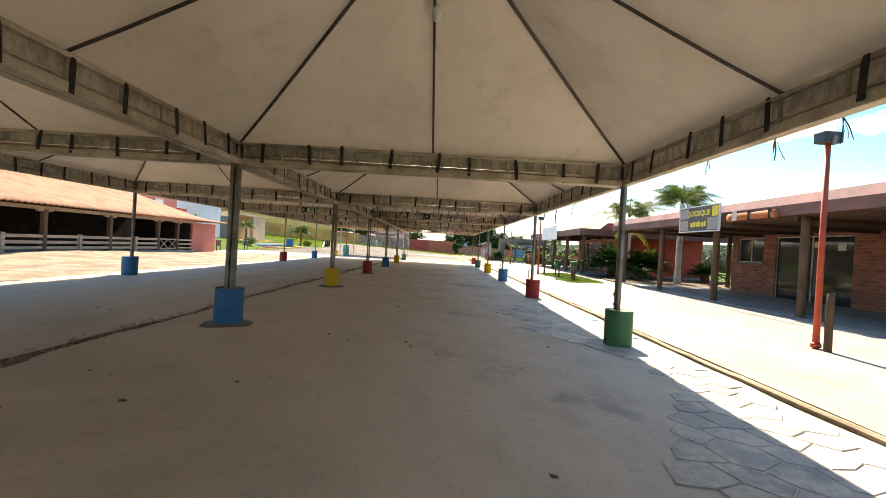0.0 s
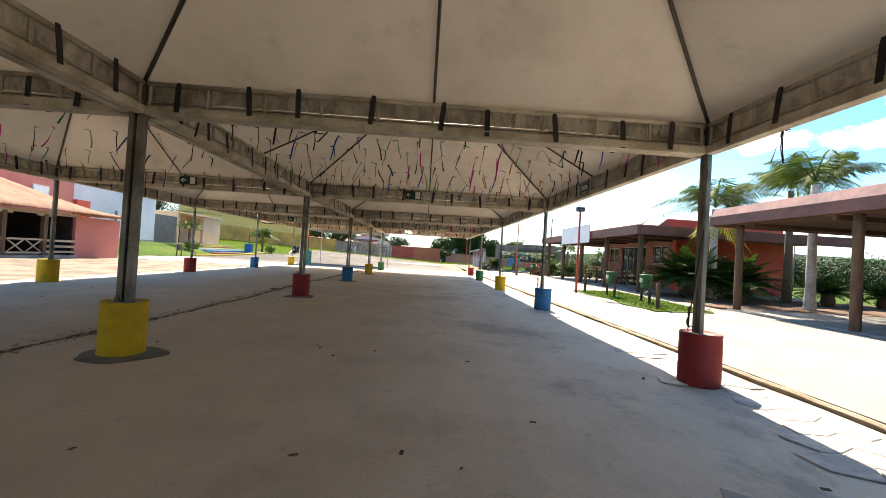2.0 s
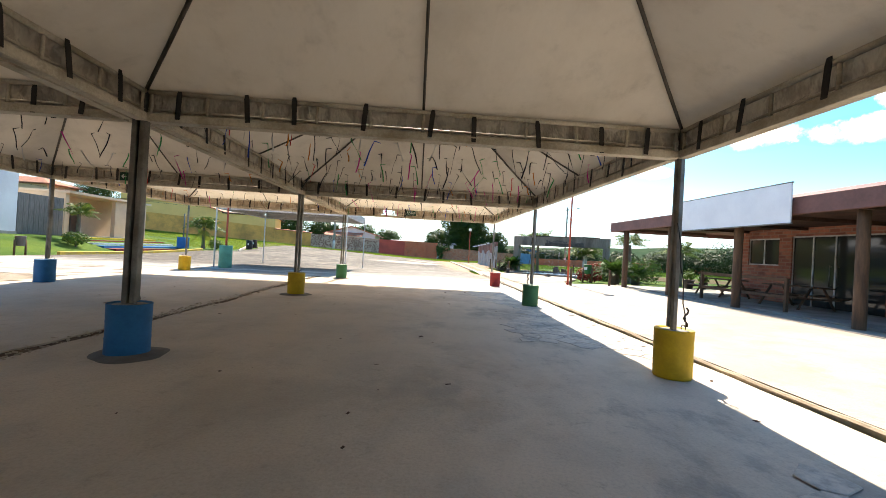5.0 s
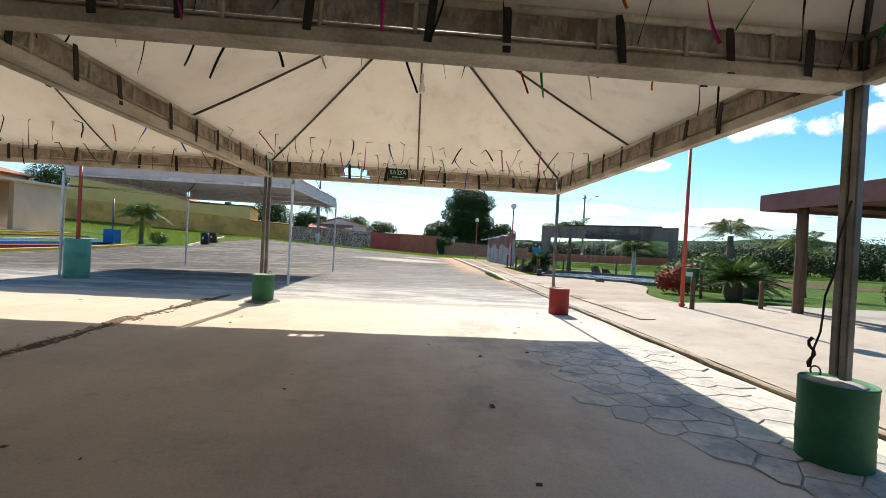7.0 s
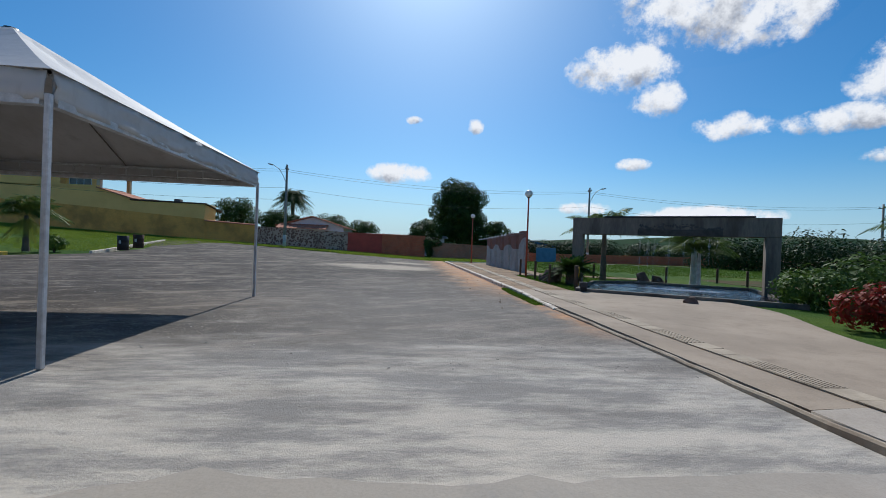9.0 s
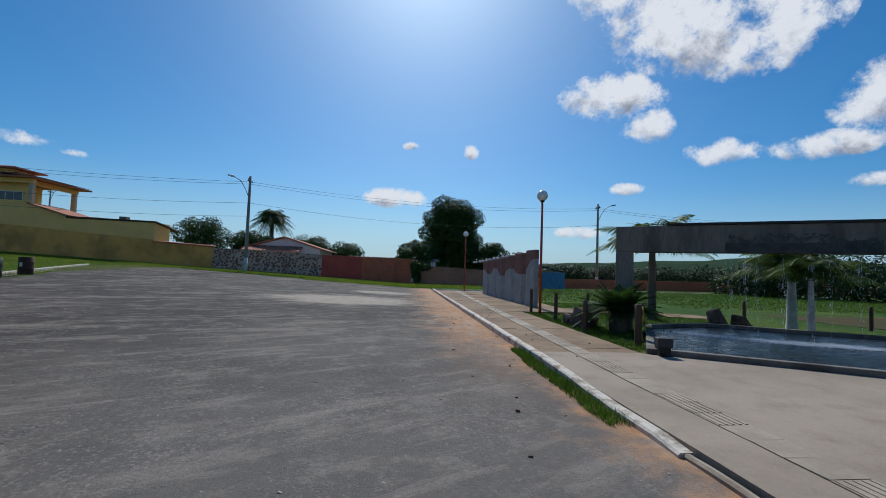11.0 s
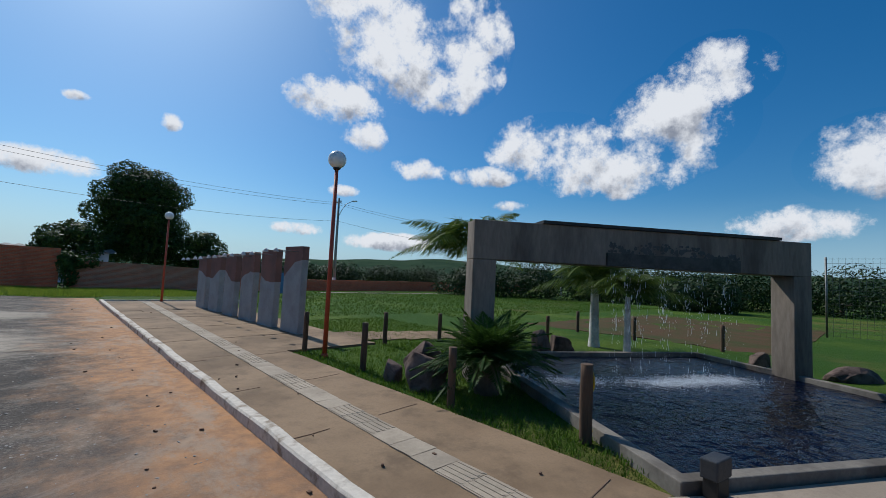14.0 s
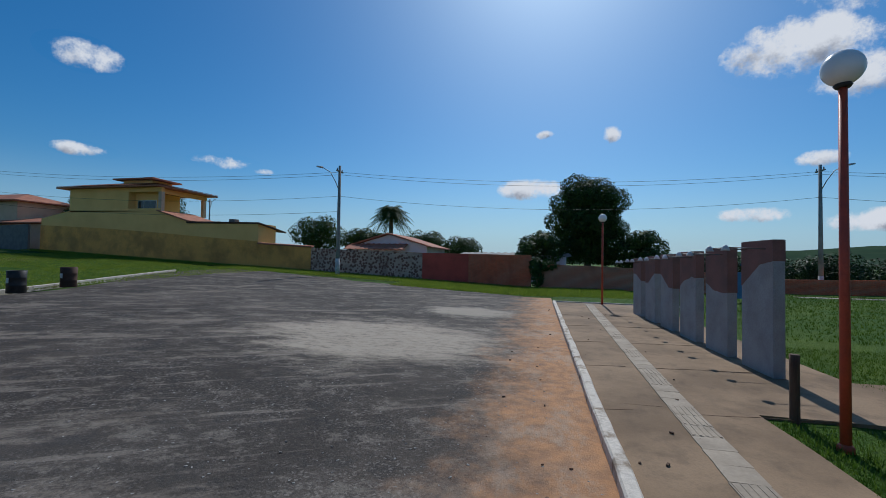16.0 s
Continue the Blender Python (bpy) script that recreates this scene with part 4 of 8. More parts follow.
def beam_mesh(half, z0, z1):
    """A ladder truss along x at y = 0: a deep lower rail, a pipe above it, a thin wire pipe and uprights."""
    bm = bmesh.new()
    prof = [(-0.05, 0.0), (-0.055, 0.012), (-0.055, 0.075), (-0.045, 0.09), (0.045, 0.09), (0.05, 0.08), (0.05, 0.0)]
    ra = [bm.verts.new((-half, y, z0 + z)) for y, z in prof]
    rb = [bm.verts.new((half, y, z0 + z)) for y, z in prof]
    bm.faces.new(ra)
    bm.faces.new(rb[::-1])
    for k in range(len(prof)):
        bm.faces.new((ra[k], ra[(k + 1) % len(prof)], rb[(k + 1) % len(prof)], rb[k]))
    rod(bm, (-half, -0.02, z1 - 0.02), (half, -0.02, z1 - 0.02), 0.026, n=8)
    rod(bm, (-half, -0.015, z0 + 0.125), (half, -0.015, z0 + 0.125), 0.012, n=6)
    n = 10
    for i in range(n + 1):
        x = -half + 0.03 + (2 * half - 0.06) * i / n
        rod(bm, (x, -0.018, z0 + 0.08), (x, -0.018, z1 - 0.02), 0.017, n=6)
    return bm


def skirt_mesh(half, z0, z1, seed):
    bm = bmesh.new()
    n = 90
    rows_ = []
    for k, z in enumerate((z0 + 0.05, z0 + 0.11, z0 + 0.16, (z0 + z1) / 2 + 0.03, z1 - 0.06, z1 + 0.015)):
        row = []
        for i in range(n + 1):
            x = -half + 2 * half * i / n
            w = 0.012 + 0.034 * noise.noise(Vector((x * 3.1 + k * 0.5, k * 0.6, seed))) + 0.016 * noise.noise(Vector((x * 8, k * 1.4, seed)))
            dz = -0.012 + 0.02 * noise.noise(Vector((x * 2.3, 5.0, seed))) if k == 0 else 0
            row.append(bm.verts.new((x, max(0.012, 0.04 + w), z + dz)))
        rows_.append(row)
    for a, c in zip(rows_, rows_[1:]):
        for i in range(n):
            bm.faces.new((a[i], a[i + 1], c[i + 1], c[i])).smooth = True
    return bm


def strap_mesh():
    bm = bmesh.new()
    w = 0.027
    pts = [(-0.05, Z1 + 0.0), (-0.054, Z1 - 0.05), (-0.062, Z0 + 0.12), (-0.066, Z0 + 0.03)]
    prev = None
    for k, (y, z) in enumerate(pts):
        s = (0.7, 1.0, 0.98, 0.92)[k]
        row = [bm.verts.new((-w * s, y, z)), bm.verts.new((w * s, y, z)), bm.verts.new((w * s, y + 0.006, z)), bm.verts.new((-w * s, y + 0.006, z))]
        if prev:
            for i in range(4):
                bm.faces.new((prev[i], prev[(i + 1) % 4], row[(i + 1) % 4], row[i]))
        else:
            bm.faces.new(row)
        prev = row
    bm.faces.new(prev[::-1])
    return bm


def make_tent(label, group, fabric_mat, skirt_mat, beam_mat, rib_mat, leg_mat, foot, straps=True, apex=APEX):
    tent = thing("canopy_tent", label, "tent", group=group)
    roof = part("canopy", canopy_mesh(3.004, Z1 + 0.015, apex), fabric_mat, tent)
    sol = roof.modifiers.new("thick", "SOLIDIFY")
    sol.thickness, sol.offset = 0.006, 1.0
    bme = mesh_of("beam", beam_mesh(HALF - 0.05, Z0, Z1), beam_mat)
    strap_me = mesh_of("strap", strap_mesh(), M["strap"])
    for k in range(4):
        turn = Matrix.Rotation(k * math.pi / 2, 4, "Z") @ Matrix.Translation((0, HALF, 0))
        be = part("beam", bme, None, tent)
        be.matrix_local = turn
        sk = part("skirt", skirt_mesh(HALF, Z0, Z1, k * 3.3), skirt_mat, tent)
        sk.matrix_local = turn
        sol = sk.modifiers.new("thick", "SOLIDIFY")
        sol.thickness = 0.004
        if straps:
            for i in range(9):
                st = part("strap", strap_me, None, tent)
                st.matrix_local = turn @ Matrix.Translation((-HALF + 0.37 + (2 * HALF - 0.74) * i / 8 + 0.09 * math.sin(i * 2.1 + k), 0.014 * math.sin(i * 3.0 + k), 0.03 * math.sin(i * 7.0 + 2 * k))) @ Matrix.Translation((0, 0, Z0)) @ Matrix.Rotation(0.1 * math.sin(i * 5.0 + k), 4, "Y") @ Matrix.Translation((0, 0, -Z0))
        leg = bmesh.new()
        solid(leg, -0.028, 0.028, -0.028, 0.028, foot, Z1)
        lg = softened(part("leg", leg, leg_mat, tent), 0.008, 1)
        lg.matrix_local = Matrix.Rotation(k * math.pi / 2, 4, "Z") @ Matrix.Translation((2.966, 2.957, 0))
        for ang, rr, end in ((0, 0.015, HALF), (math.pi / 4, 0.019, HALF * math.sqrt(2))):
            rib = bmesh.new()
            n = 6
            for i in range(n):
                d0, d1 = end * i / n, end * (i + 1) / n
                c = math.cos(ang)
                s = math.sin(ang)
                z_ = [canopy_z(d * c, d * s, 3.004, Z1 + 0.015, apex) - 0.04 for d in (d0, d1)]
                rod(rib, (d0 * c, d0 * s, z_[0]), (d1 * c, d1 * s, z_[1]), rr, n=6, caps=False)
            rb = part("rib", rib, rib_mat, tent)
            rb.matrix_local = Matrix.Rotation(k * math.pi / 2, 4, "Z")
    hub = bmesh.new()
    lathe(hub, [(0.09, apex - 0.14), (0.1, apex - 0.03)], 12)
    part("hub", hub, M["steel"], tent)
    return tent


def line_y(i):
    return 4.32 + 5.978 * i


tent = make_tent("grey-white pyramid marquee tent with strapped skirt on a steel frame", "tent rows", M["fabric"], M["skirt"], M["beam"], M["dark_rib"], M["steel"], 0.5)
flat_tent = make_tent("grey-white low pyramid marquee tent with strapped skirt on a steel frame", "tent rows", M["fabric"], M["skirt"], M["beam"], M["dark_rib"], M["steel"], 0.5, True, 4.27)
end_tent = make_tent("pale pyramid marquee tent with brown-stained strapped skirt on a steel frame", "tent rows", M["fabric_pale"], M["skirt_grimy"], M["beam"], M["dark_rib"], M["steel"], 0.5)
models, placed = {"flat": flat_tent, "grey": tent, "end": end_tent}, set()
for col in (0.0, -6.0):
    for i in range(-3, 5):
        pos_ = pose(col, (line_y(i) + line_y(i + 1)) / 2, 0.07 * smooth01(i, 0, 4))
        which = "flat" if i <= 0 else "grey" if i <= 3 else "end"
        if which in placed:
            copy_thing(models[which], pos_)
        else:
            models[which].matrix_basis = pos_
            placed.add(which)
# the skirt of the outermost tent is torn away for a stretch
torn = [o for o in bpy.data.objects if o.name.startswith("skirt") and o.parent and abs(o.parent.matrix_basis.translation.x) < 0.1 and abs(o.parent.matrix_basis.translation.y - (line_y(4) + line_y(5)) / 2) < 0.1 and o.matrix_basis.translation.y > 2.0]
for o in torn:
    bm = bmesh.new()
    bm.from_mesh(o.data)
    gap = [f for f in bm.faces if -1.52 + 0.12 * (f.calc_center_median().z - 2.6) < f.calc_center_median().x < -1.02 - 0.5 * (f.calc_center_median().z - 2.6)]
    bmesh.ops.delete(bm, geom=gap, context="FACES")
    o.data = mesh_of("skirt", bm, M["skirt_grimy"])
white_tent = make_tent("bright white pyramid tent standing alone on slim white legs", "", M["fabric_white"], M["fabric_white"], M["white_steel"], M["steel"], M["white_steel"], 0.0, False)
white_tent.matrix_basis = pose(-6.35, 40.1, 0.22, 0, 0, 0)
for o in white_tent.children:
    if o.name.startswith("leg"):
        o.location.z -= 0.22

# bare bulbs under the tents
bulb = thing("ceiling_bulb", "white compact bulb in a holder under the tent roof", "lamp", group="tent bulbs")
bm = bmesh.new()
lathe(bm, [(0.02, 0.0), (0.045, 0.03), (0.05, 0.08), (0.035, 0.13), (0.03, 0.16)], 12)
part("bulb", bm, M["globe"], bulb)
bm = bmesh.new()
rod(bm, (0, 0, 0.15), (0, 0, 0.3), 0.02, n=8)
part("holder", bm, M["white_steel"], bulb)
for k, i in enumerate(range(-1, 5)):
    yc = (line_y(i) + line_y(i + 1)) / 2
    m_ = pose(0.02, yc + 0.85, canopy_z(0, 0.85, HALF, Z1, APEX) - 0.32)
    if k == 0:
        bulb.matrix_basis = m_
    else:
        copy_thing(bulb, m_)


# ---------------------------------------------------------------- drums that hold the legs
def drum_mesh(r, h, seed):
    bm = bmesh.new()
    prof = [(r * 0.97, 0.0), (r, 0.015), (r * 0.995, h * 0.3), (r * 1.012, h * 0.33), (r * 0.995, h * 0.36), (r * 0.995, h * 0.63), (r * 1.012, h * 0.66), (r * 0.995, h * 0.69), (r, h - 0.02), (r * 1.015, h - 0.008), (r * 0.99, h), (r * 0.95, h - 0.015)]
    lathe(bm, prof, 28)
    for w in bm.verts:
        k = 0.006 * noise.noise(Vector((w.co.x * 6, w.co.y * 6, w.co.z * 4 + seed)))
        w.co.x *= 1 + k / r
        w.co.y *= 1 + k / r
    return bm


def make_drum(colour, x, y, words, r=0.205, h=0.545):
    d = thing("drum", f"{words} painted drum weighting the tent legs", "drum", pose(x, y, 0, 0, 0, random.uniform(0, 360)), "tent leg drums")
    part("shell", drum_mesh(r, h, x + y), M["drum_" + colour], d)
    bm = bmesh.new()
    lathe(bm, [(r * 0.95, h - 0.02), (r * 0.5, h - 0.008), (0.02, h - 0.006)], 20)
    part("fill", bm, M["concrete"], d, "rough cement filling")
    bm = bmesh.new()
    pts = [Vector((r * 0.6 + 0.03 * math.cos(a), 0, h + 0.03 + 0.035 * math.sin(a))) for a in np.linspace(-0.6, math.pi + 0.6, 9)]
    tube(bm, pts, 0.006)
    part("hook", bm, M["dark_rib"], d, "bent iron hook")
    if x > 2.5:
        bm = bmesh.new()
        a = -d.matrix_basis.to_euler().z
        turn = Matrix.Rotation(a, 4, "Z")
        foot_ = Vector((r * 0.6 + 0.03, 0, h + 0.05))
        pts = [foot_.lerp(turn @ Vector((-0.05, -0.055, 1.75)), k / 9) + Vector((0.008 * math.sin(k * 2.0), 0.008 * math.cos(k * 1.7), 0)) for k in range(10)]
        tube(bm, pts, 0.007, 5)
        part("tie_strap", bm, M["strap"], d, "slack black tie strap")
        bm = bmesh.new()
        tube(bm, [foot_ + Vector((0.012 * math.sin(k * 1.4), 0.02 * math.cos(k * 1.1), 0.03 * k)) for k in range(8)], 0.011, 6)
        part("strap_tail", bm, M["strap"], d, "knotted strap tail")
    return d


def drum_patch(x, y, seed):
    """A low, uneven dark patch round a drum's foot."""
    bm = bmesh.new()
    n = 26
    mid = bm.verts.new((0, 0, 0.03))
    rings = []
    for f, z in ((0.22, 0.02), (0.3, 0.014), (0.38, -0.006)):
        rings.append([bm.verts.new((f * (1 + 0.3 * noise.noise(Vector((math.cos(a) * 1.2, math.sin(a) * 1.2, seed)))) * math.cos(a), f * (1 + 0.3 * noise.noise(Vector((math.cos(a) * 1.2, math.sin(a) * 1.2, seed)))) * math.sin(a), z)) for a in np.linspace(0, 2 * math.pi, n + 1)[:-1]])
    for i in range(n):
        bm.faces.new((mid, rings[0][i], rings[0][(i + 1) % n])).smooth = True
        for a, c in zip(rings, rings[1:]):
            bm.faces.new((a[i], c[i], c[(i + 1) % n], a[(i + 1) % n])).smooth = True
    plain("cement_patch", bm, M["dark_patch"], "low dark patch round the drum foot", "cement", "drum foot patches", m=pose(x, y, 0.004))


RIGHT = ["yellow", "blue", "yellow", "green", "red", "blue", "yellow", "green", "red"]
LEFT = ["red", "green", "red", "blue", "yellow", "red", "blue", "yellow", "green"]
FARL = ["blue", "yellow", "blue", "red", "blue", "yellow", "red", "blue", "yellow"]
for cols, x in ((RIGHT, 3.0), (LEFT, -3.0), (FARL, -9.0)):
    for i, c in enumerate(cols):
        if x == -3.0:
            drum_patch(x, line_y(i - 3), i * 2.7)
        make_drum(c, x + {("r", 7): -0.05, ("r", 8): 0.12}.get(("r" if cols is RIGHT else "", i), 0.0), line_y(i - 3), {"blue": "faded blue", "yellow": "chalky yellow", "red": "dull dark red", "green": "dark green"}[c])


# ---------------------------------------------------------------- plants
def frond_into(bm, root, heading, rise, length, droop, leaflets, leaf_len, leaf_w, vee=0.5, stiff=0.0, rng=random, hang=0.0):
    """One feather leaf: a bent midrib with narrow leaflets on both sides."""
    pts = []
    h = Vector((math.cos(heading), math.sin(heading), 0))
    for k in range(9):
        t = k / 8
        pts.append(Vector(root) + h * (length * (t * math.cos(rise) + 0.06 * t * t)) + Vector((0, 0, length * (t * math.sin(rise) - droop * t * t))))
    side = Vector((-h.y, h.x, 0))
    for p, q in zip(pts, pts[1:]):
        w = 0.012 * length
        a = [bm.verts.new(p + side * w), bm.verts.new(p - side * w), bm.verts.new(q - side * w * 0.8), bm.verts.new(q + side * w * 0.8)]
        bm.faces.new(a)
    for k in range(leaflets):
        t = 0.12 + 0.88 * k / (leaflets - 1)
        i = min(7, int(t * 8))
        f = t * 8 - i
        p = pts[i].lerp(pts[i + 1], f)
        along = (pts[i + 1] - pts[i]).normalized()
        up = side.cross(along)
        L = leaf_len * math.sin(math.pi * min(1.0, 0.18 + 0.82 * t) ** 0.8) * rng.uniform(0.85, 1.1) + 0.05 * leaf_len
        for s in (-1, 1):
            d = (side * s * (1 - 0.35 * hang) + along * ((0.55 if not hang else 0.3) + 0.5 * t) + Vector((0, 0, -1)) * (0.35 - stiff + hang * rng.uniform(0.3, 1.2)) * rng.uniform(0.6, 1.3) + up * vee * 0.4 * rng.uniform(-0.6, 1.4)).normalized()
            tip = p + d * L
            mid = p + d * L * 0.5 + up * 0.02
            bm.faces.new((bm.verts.new(p - along * leaf_w * 0.4), bm.verts.new(mid + along * leaf_w), bm.verts.new(tip), bm.verts.new(mid - along * leaf_w)))


def make_palm(x, y, trunk_h, crown, n, label, limed=True, dead=True, seed=1, trunk_r=0.11, leaflets=62, lean=(0, 0), leaf="palm_leaf", base=None, droop=0.66, low=28):
    rng = random.Random(seed)
    z = land(x, y)
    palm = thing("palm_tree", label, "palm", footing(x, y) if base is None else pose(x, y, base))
    bm = bmesh.new()
    prev = None
    for k in range(11):
        t = k / 10
        c = Vector((lean[0] * t * t, lean[1] * t * t, trunk_h * t - 0.05))
        r = trunk_r * (1.35 - 0.45 * t + 0.25 * max(0, 0.15 - t) * 6 + 0.05 * math.sin(k * 2.5))
        ring = [bm.verts.new(c + Vector((r * math.cos(a), r * math.sin(a), 0))) for a in np.linspace(0, 2 * math.pi, 13)[:-1]]
        if prev:
            for i in range(12):
                bm.faces.new((prev[i], prev[(i + 1) % 12], ring[(i + 1) % 12], ring[i])).smooth = True
        prev = ring
    bm.faces.new(prev)
    part("trunk", bm, M["limed_bark"] if limed else M["bark"], palm, "limewashed pale trunk" if limed else "rough grey trunk")
    top = (lean[0], lean[1], trunk_h)
    bm = bmesh.new()
    for k in range(n):
        a = 2.4 * k + rng.uniform(-0.25, 0.25)
        lev = k / n
        frond_into(bm, (top[0], top[1], top[2] - 0.02 + 0.15 * lev), a, radians(low + (80 - low) * lev ** 0.85 + rng.uniform(-6, 6)), crown * rng.uniform(0.85, 1.15), droop * rng.uniform(0.8, 1.2), leaflets, crown * 0.3, 0.0055 * crown, rng=rng, hang=0.32)
    part("crown", bm, M[leaf], palm)
    if dead:
        bm = bmesh.new()
        for k in range(max(4, n // 3)):
            frond_into(bm, (top[0], top[1], top[2] - 0.12), 1.9 * k, radians(-38), crown * 0.55, 0.5, 16, crown * 0.24, 0.014 * crown, rng=rng)
        part("dead_fronds", bm, M["palm_yellow"], palm, "yellowing drooping fronds")
    return palm


def make_cycad(x, y, size, n, label, seed=1, stem=0.35, z=None):
    rng = random.Random(seed)
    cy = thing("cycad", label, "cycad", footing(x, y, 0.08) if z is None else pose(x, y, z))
    bm = bmesh.new()
    lathe(bm, [(0.17 * size, -0.05), (0.2 * size, 0.1), (0.17 * size, stem * size), (0.08 * size, stem * size + 0.08)], 12)
    for w in bm.verts:
        w.co += Vector((1, 1, 0.4)) * 0.03 * noise.noise(w.co * 9)
    part("trunk", bm, M["bark"], cy)
    bm = bmesh.new()
    for k in range(n):
        lev = (k + 0.5) / n
        frond_into(bm, (0, 0, stem * size), 2.399 * k, radians(10 + 56 * lev * lev + rng.uniform(-7, 7)), size * rng.uniform(0.9, 1.15) * (1 - 0.15 * lev), 0.42 - 0.2 * lev, 30, 0.24 * size, 0.015 * size, stiff=0.3, rng=rng)
    part("fronds", bm, M["cycad_leaf"], cy)
    return cy


def leaf_cloud(bm, blobs, count, size, rng, shell=0.5):
    """Many small leaves in and on a set of lumps (x, y, z, rx, ry, rz)."""
    weights = [b_[3] * b_[4] + b_[4] * b_[5] + b_[3] * b_[5] for b_ in blobs]
    picks = rng.choices(blobs, weights, k=count)
    for bx, by, bz, rx, ry, rz in picks:
        d = Vector((rng.gauss(0, 1), rng.gauss(0, 1), rng.gauss(0, 1))).normalized()
        r = shell + (1 - shell) * rng.random() ** 0.5
        r *= 1 + 0.16 * noise.noise(Vector((d.x * 2.5 + bx, d.y * 2.5 + by, d.z * 2.5 + bz)))
        p = Vector((bx + d.x * rx * r, by + d.y * ry * r, bz + d.z * rz * r))
        nrm = (d + Vector((rng.uniform(-0.8, 0.8), rng.uniform(-0.8, 0.8), rng.uniform(-0.3, 0.9)))).normalized()
        a = nrm.orthogonal().normalized()
        a = (a * math.cos(rng.random() * 6.28) + nrm.cross(a) * math.sin(rng.random() * 6.28)).normalized()
        c = nrm.cross(a)
        s = size * rng.uniform(0.6, 1.4)
        bm.faces.new((bm.verts.new(p - a * s), bm.verts.new(p + c * s * 0.42), bm.verts.new(p + a * s), bm.verts.new(p - c * s * 0.42)))


def make_tree(name, x, y, trunk_h, trunk_r, blobs, count, leaf, label, category, leaf_mat, seed, z=None):
    rng = random.Random(seed)
    tr = thing(name, label, category, pose(x, y, land(x, y) if z is None else z))
    bm = bmesh.new()
    rod(bm, (0, 0, -0.2), (0, 0, trunk_h), trunk_r, trunk_r * 0.7, 10)
    for bx, by, bz, rx, ry, rz in blobs[:7]:
        rod(bm, (0, 0, trunk_h * 0.9), (bx * 0.8, by * 0.8, bz), trunk_r * 0.45, trunk_r * 0.12, 7)
    part("trunk", bm, M["bark"], tr)
    bm = bmesh.new()
    leaf_cloud(bm, blobs, count, leaf, rng)
    part("crown", bm, leaf_mat, tr)
    return tr


def lump_crown(rx, ry, z0, z1, n, r, seed):
    rng = random.Random(seed)
    out = []
    for k in range(n):
        t = (k + 0.5) / n
        z = z0 + (z1 - z0) * t
        w = math.sin(math.pi * min(1.0, 0.2 + 0.72 * t)) ** 0.6
        a = 2.4 * k
        rr = r * rng.uniform(0.75, 1.2)
        q = rng.uniform(0.45, 1.0)
        out.append((rx * w * q * math.cos(a), ry * w * q * math.sin(a), z, rr, rr, rr * 0.8))
    return out


# ---------------------------------------------------------------- brick kiosk
def box_part(name, x0, x1, y0, y1, z0, z1, material, parent, label="", bevel=0.0):
    bm = bmesh.new()
    solid(bm, x0, x1, y0, y1, z0, z1)
    ob = part(name, bm, material, parent, label)
    if bevel:
        softened(ob, bevel, 2)
    return ob


def holed_wall_x(name, x0, x1, y0, y1, z0, z1, holes, material, parent):
    """A wall of thickness x0..x1 with openings (ya, yb, za, zb) right through it."""
    bm = bmesh.new()
    ys = sorted({y0, y1, *[h for ho in holes for h in ho[:2]]})
    for a, c in zip(ys, ys[1:]):
        cuts = sorted([(ho[2], ho[3]) for ho in holes if ho[0] <= a and ho[1] >= c])
        z = z0
        for za, zb in cuts:
            if za > z:
                solid(bm, x0, x1, a, c, z, za)
            z = zb
        if z < z1:
            solid(bm, x0, x1, a, c, z, z1)
    bmesh.ops.remove_doubles(bm, verts=bm.verts, dist=0.0005)
    return part(name, bm, material, parent)


def window_x(parent, x, y0, y1, z0, z1, leaves=2, name="window", frame_mat=None, door=False):
    """A glazed opening in a wall that faces -x."""
    frame_mat = frame_mat or M["white_steel"]
    bm = bmesh.new()
    w = 0.045
    solid(bm, x, x + 0.07, y0, y1, z1 - w, z1)
    solid(bm, x, x + 0.07, y0, y1, z0, z0 + w * (0.6 if door else 1))
    solid(bm, x + 0.002, x + 0.068, y0, y0 + w / 2, z0 + 0.01, z1 - 0.01)
    solid(bm, x + 0.002, x + 0.068, y1 - w / 2, y1, z0 + 0.01, z1 - 0.01)
    win = part(name, bm, frame_mat, parent)
    for k in range(1, leaves):
        yy = y0 + (y1 - y0) * k / leaves
        g = bmesh.new()
        solid(g, x + 0.002, x + 0.068, yy - w / 2, yy + w / 2, z0 + 0.03, z1 - 0.04)
        part("mullion", g, frame_mat, win)
    for k in range(leaves):
        a, c = y0 + (y1 - y0) * k / leaves, y0 + (y1 - y0) * (k + 1) / leaves
        g = bmesh.new()
        solid(g, x + 0.03, x + 0.038, a + 0.02, c - 0.02, z0 + 0.03, z1 - 0.03)
        part("pane", g, M["glass"], win)
    if door:
        ym = (y0 + y1) / 2
        for s in (-0.12, 0.12):
            g = bmesh.new()
            rod(g, (x - 0.05, ym + s, z0 + 0.75), (x - 0.05, ym + s, z0 + 1.45), 0.016, n=8)
            for zz in (0.8, 1.4):
                rod(g, (x - 0.05, ym + s, z0 + zz), (x + 0.03, ym + s, z0 + zz), 0.01, n=6)
            part("handle", g, M["steel"], win, "long steel pull handle")
    return win


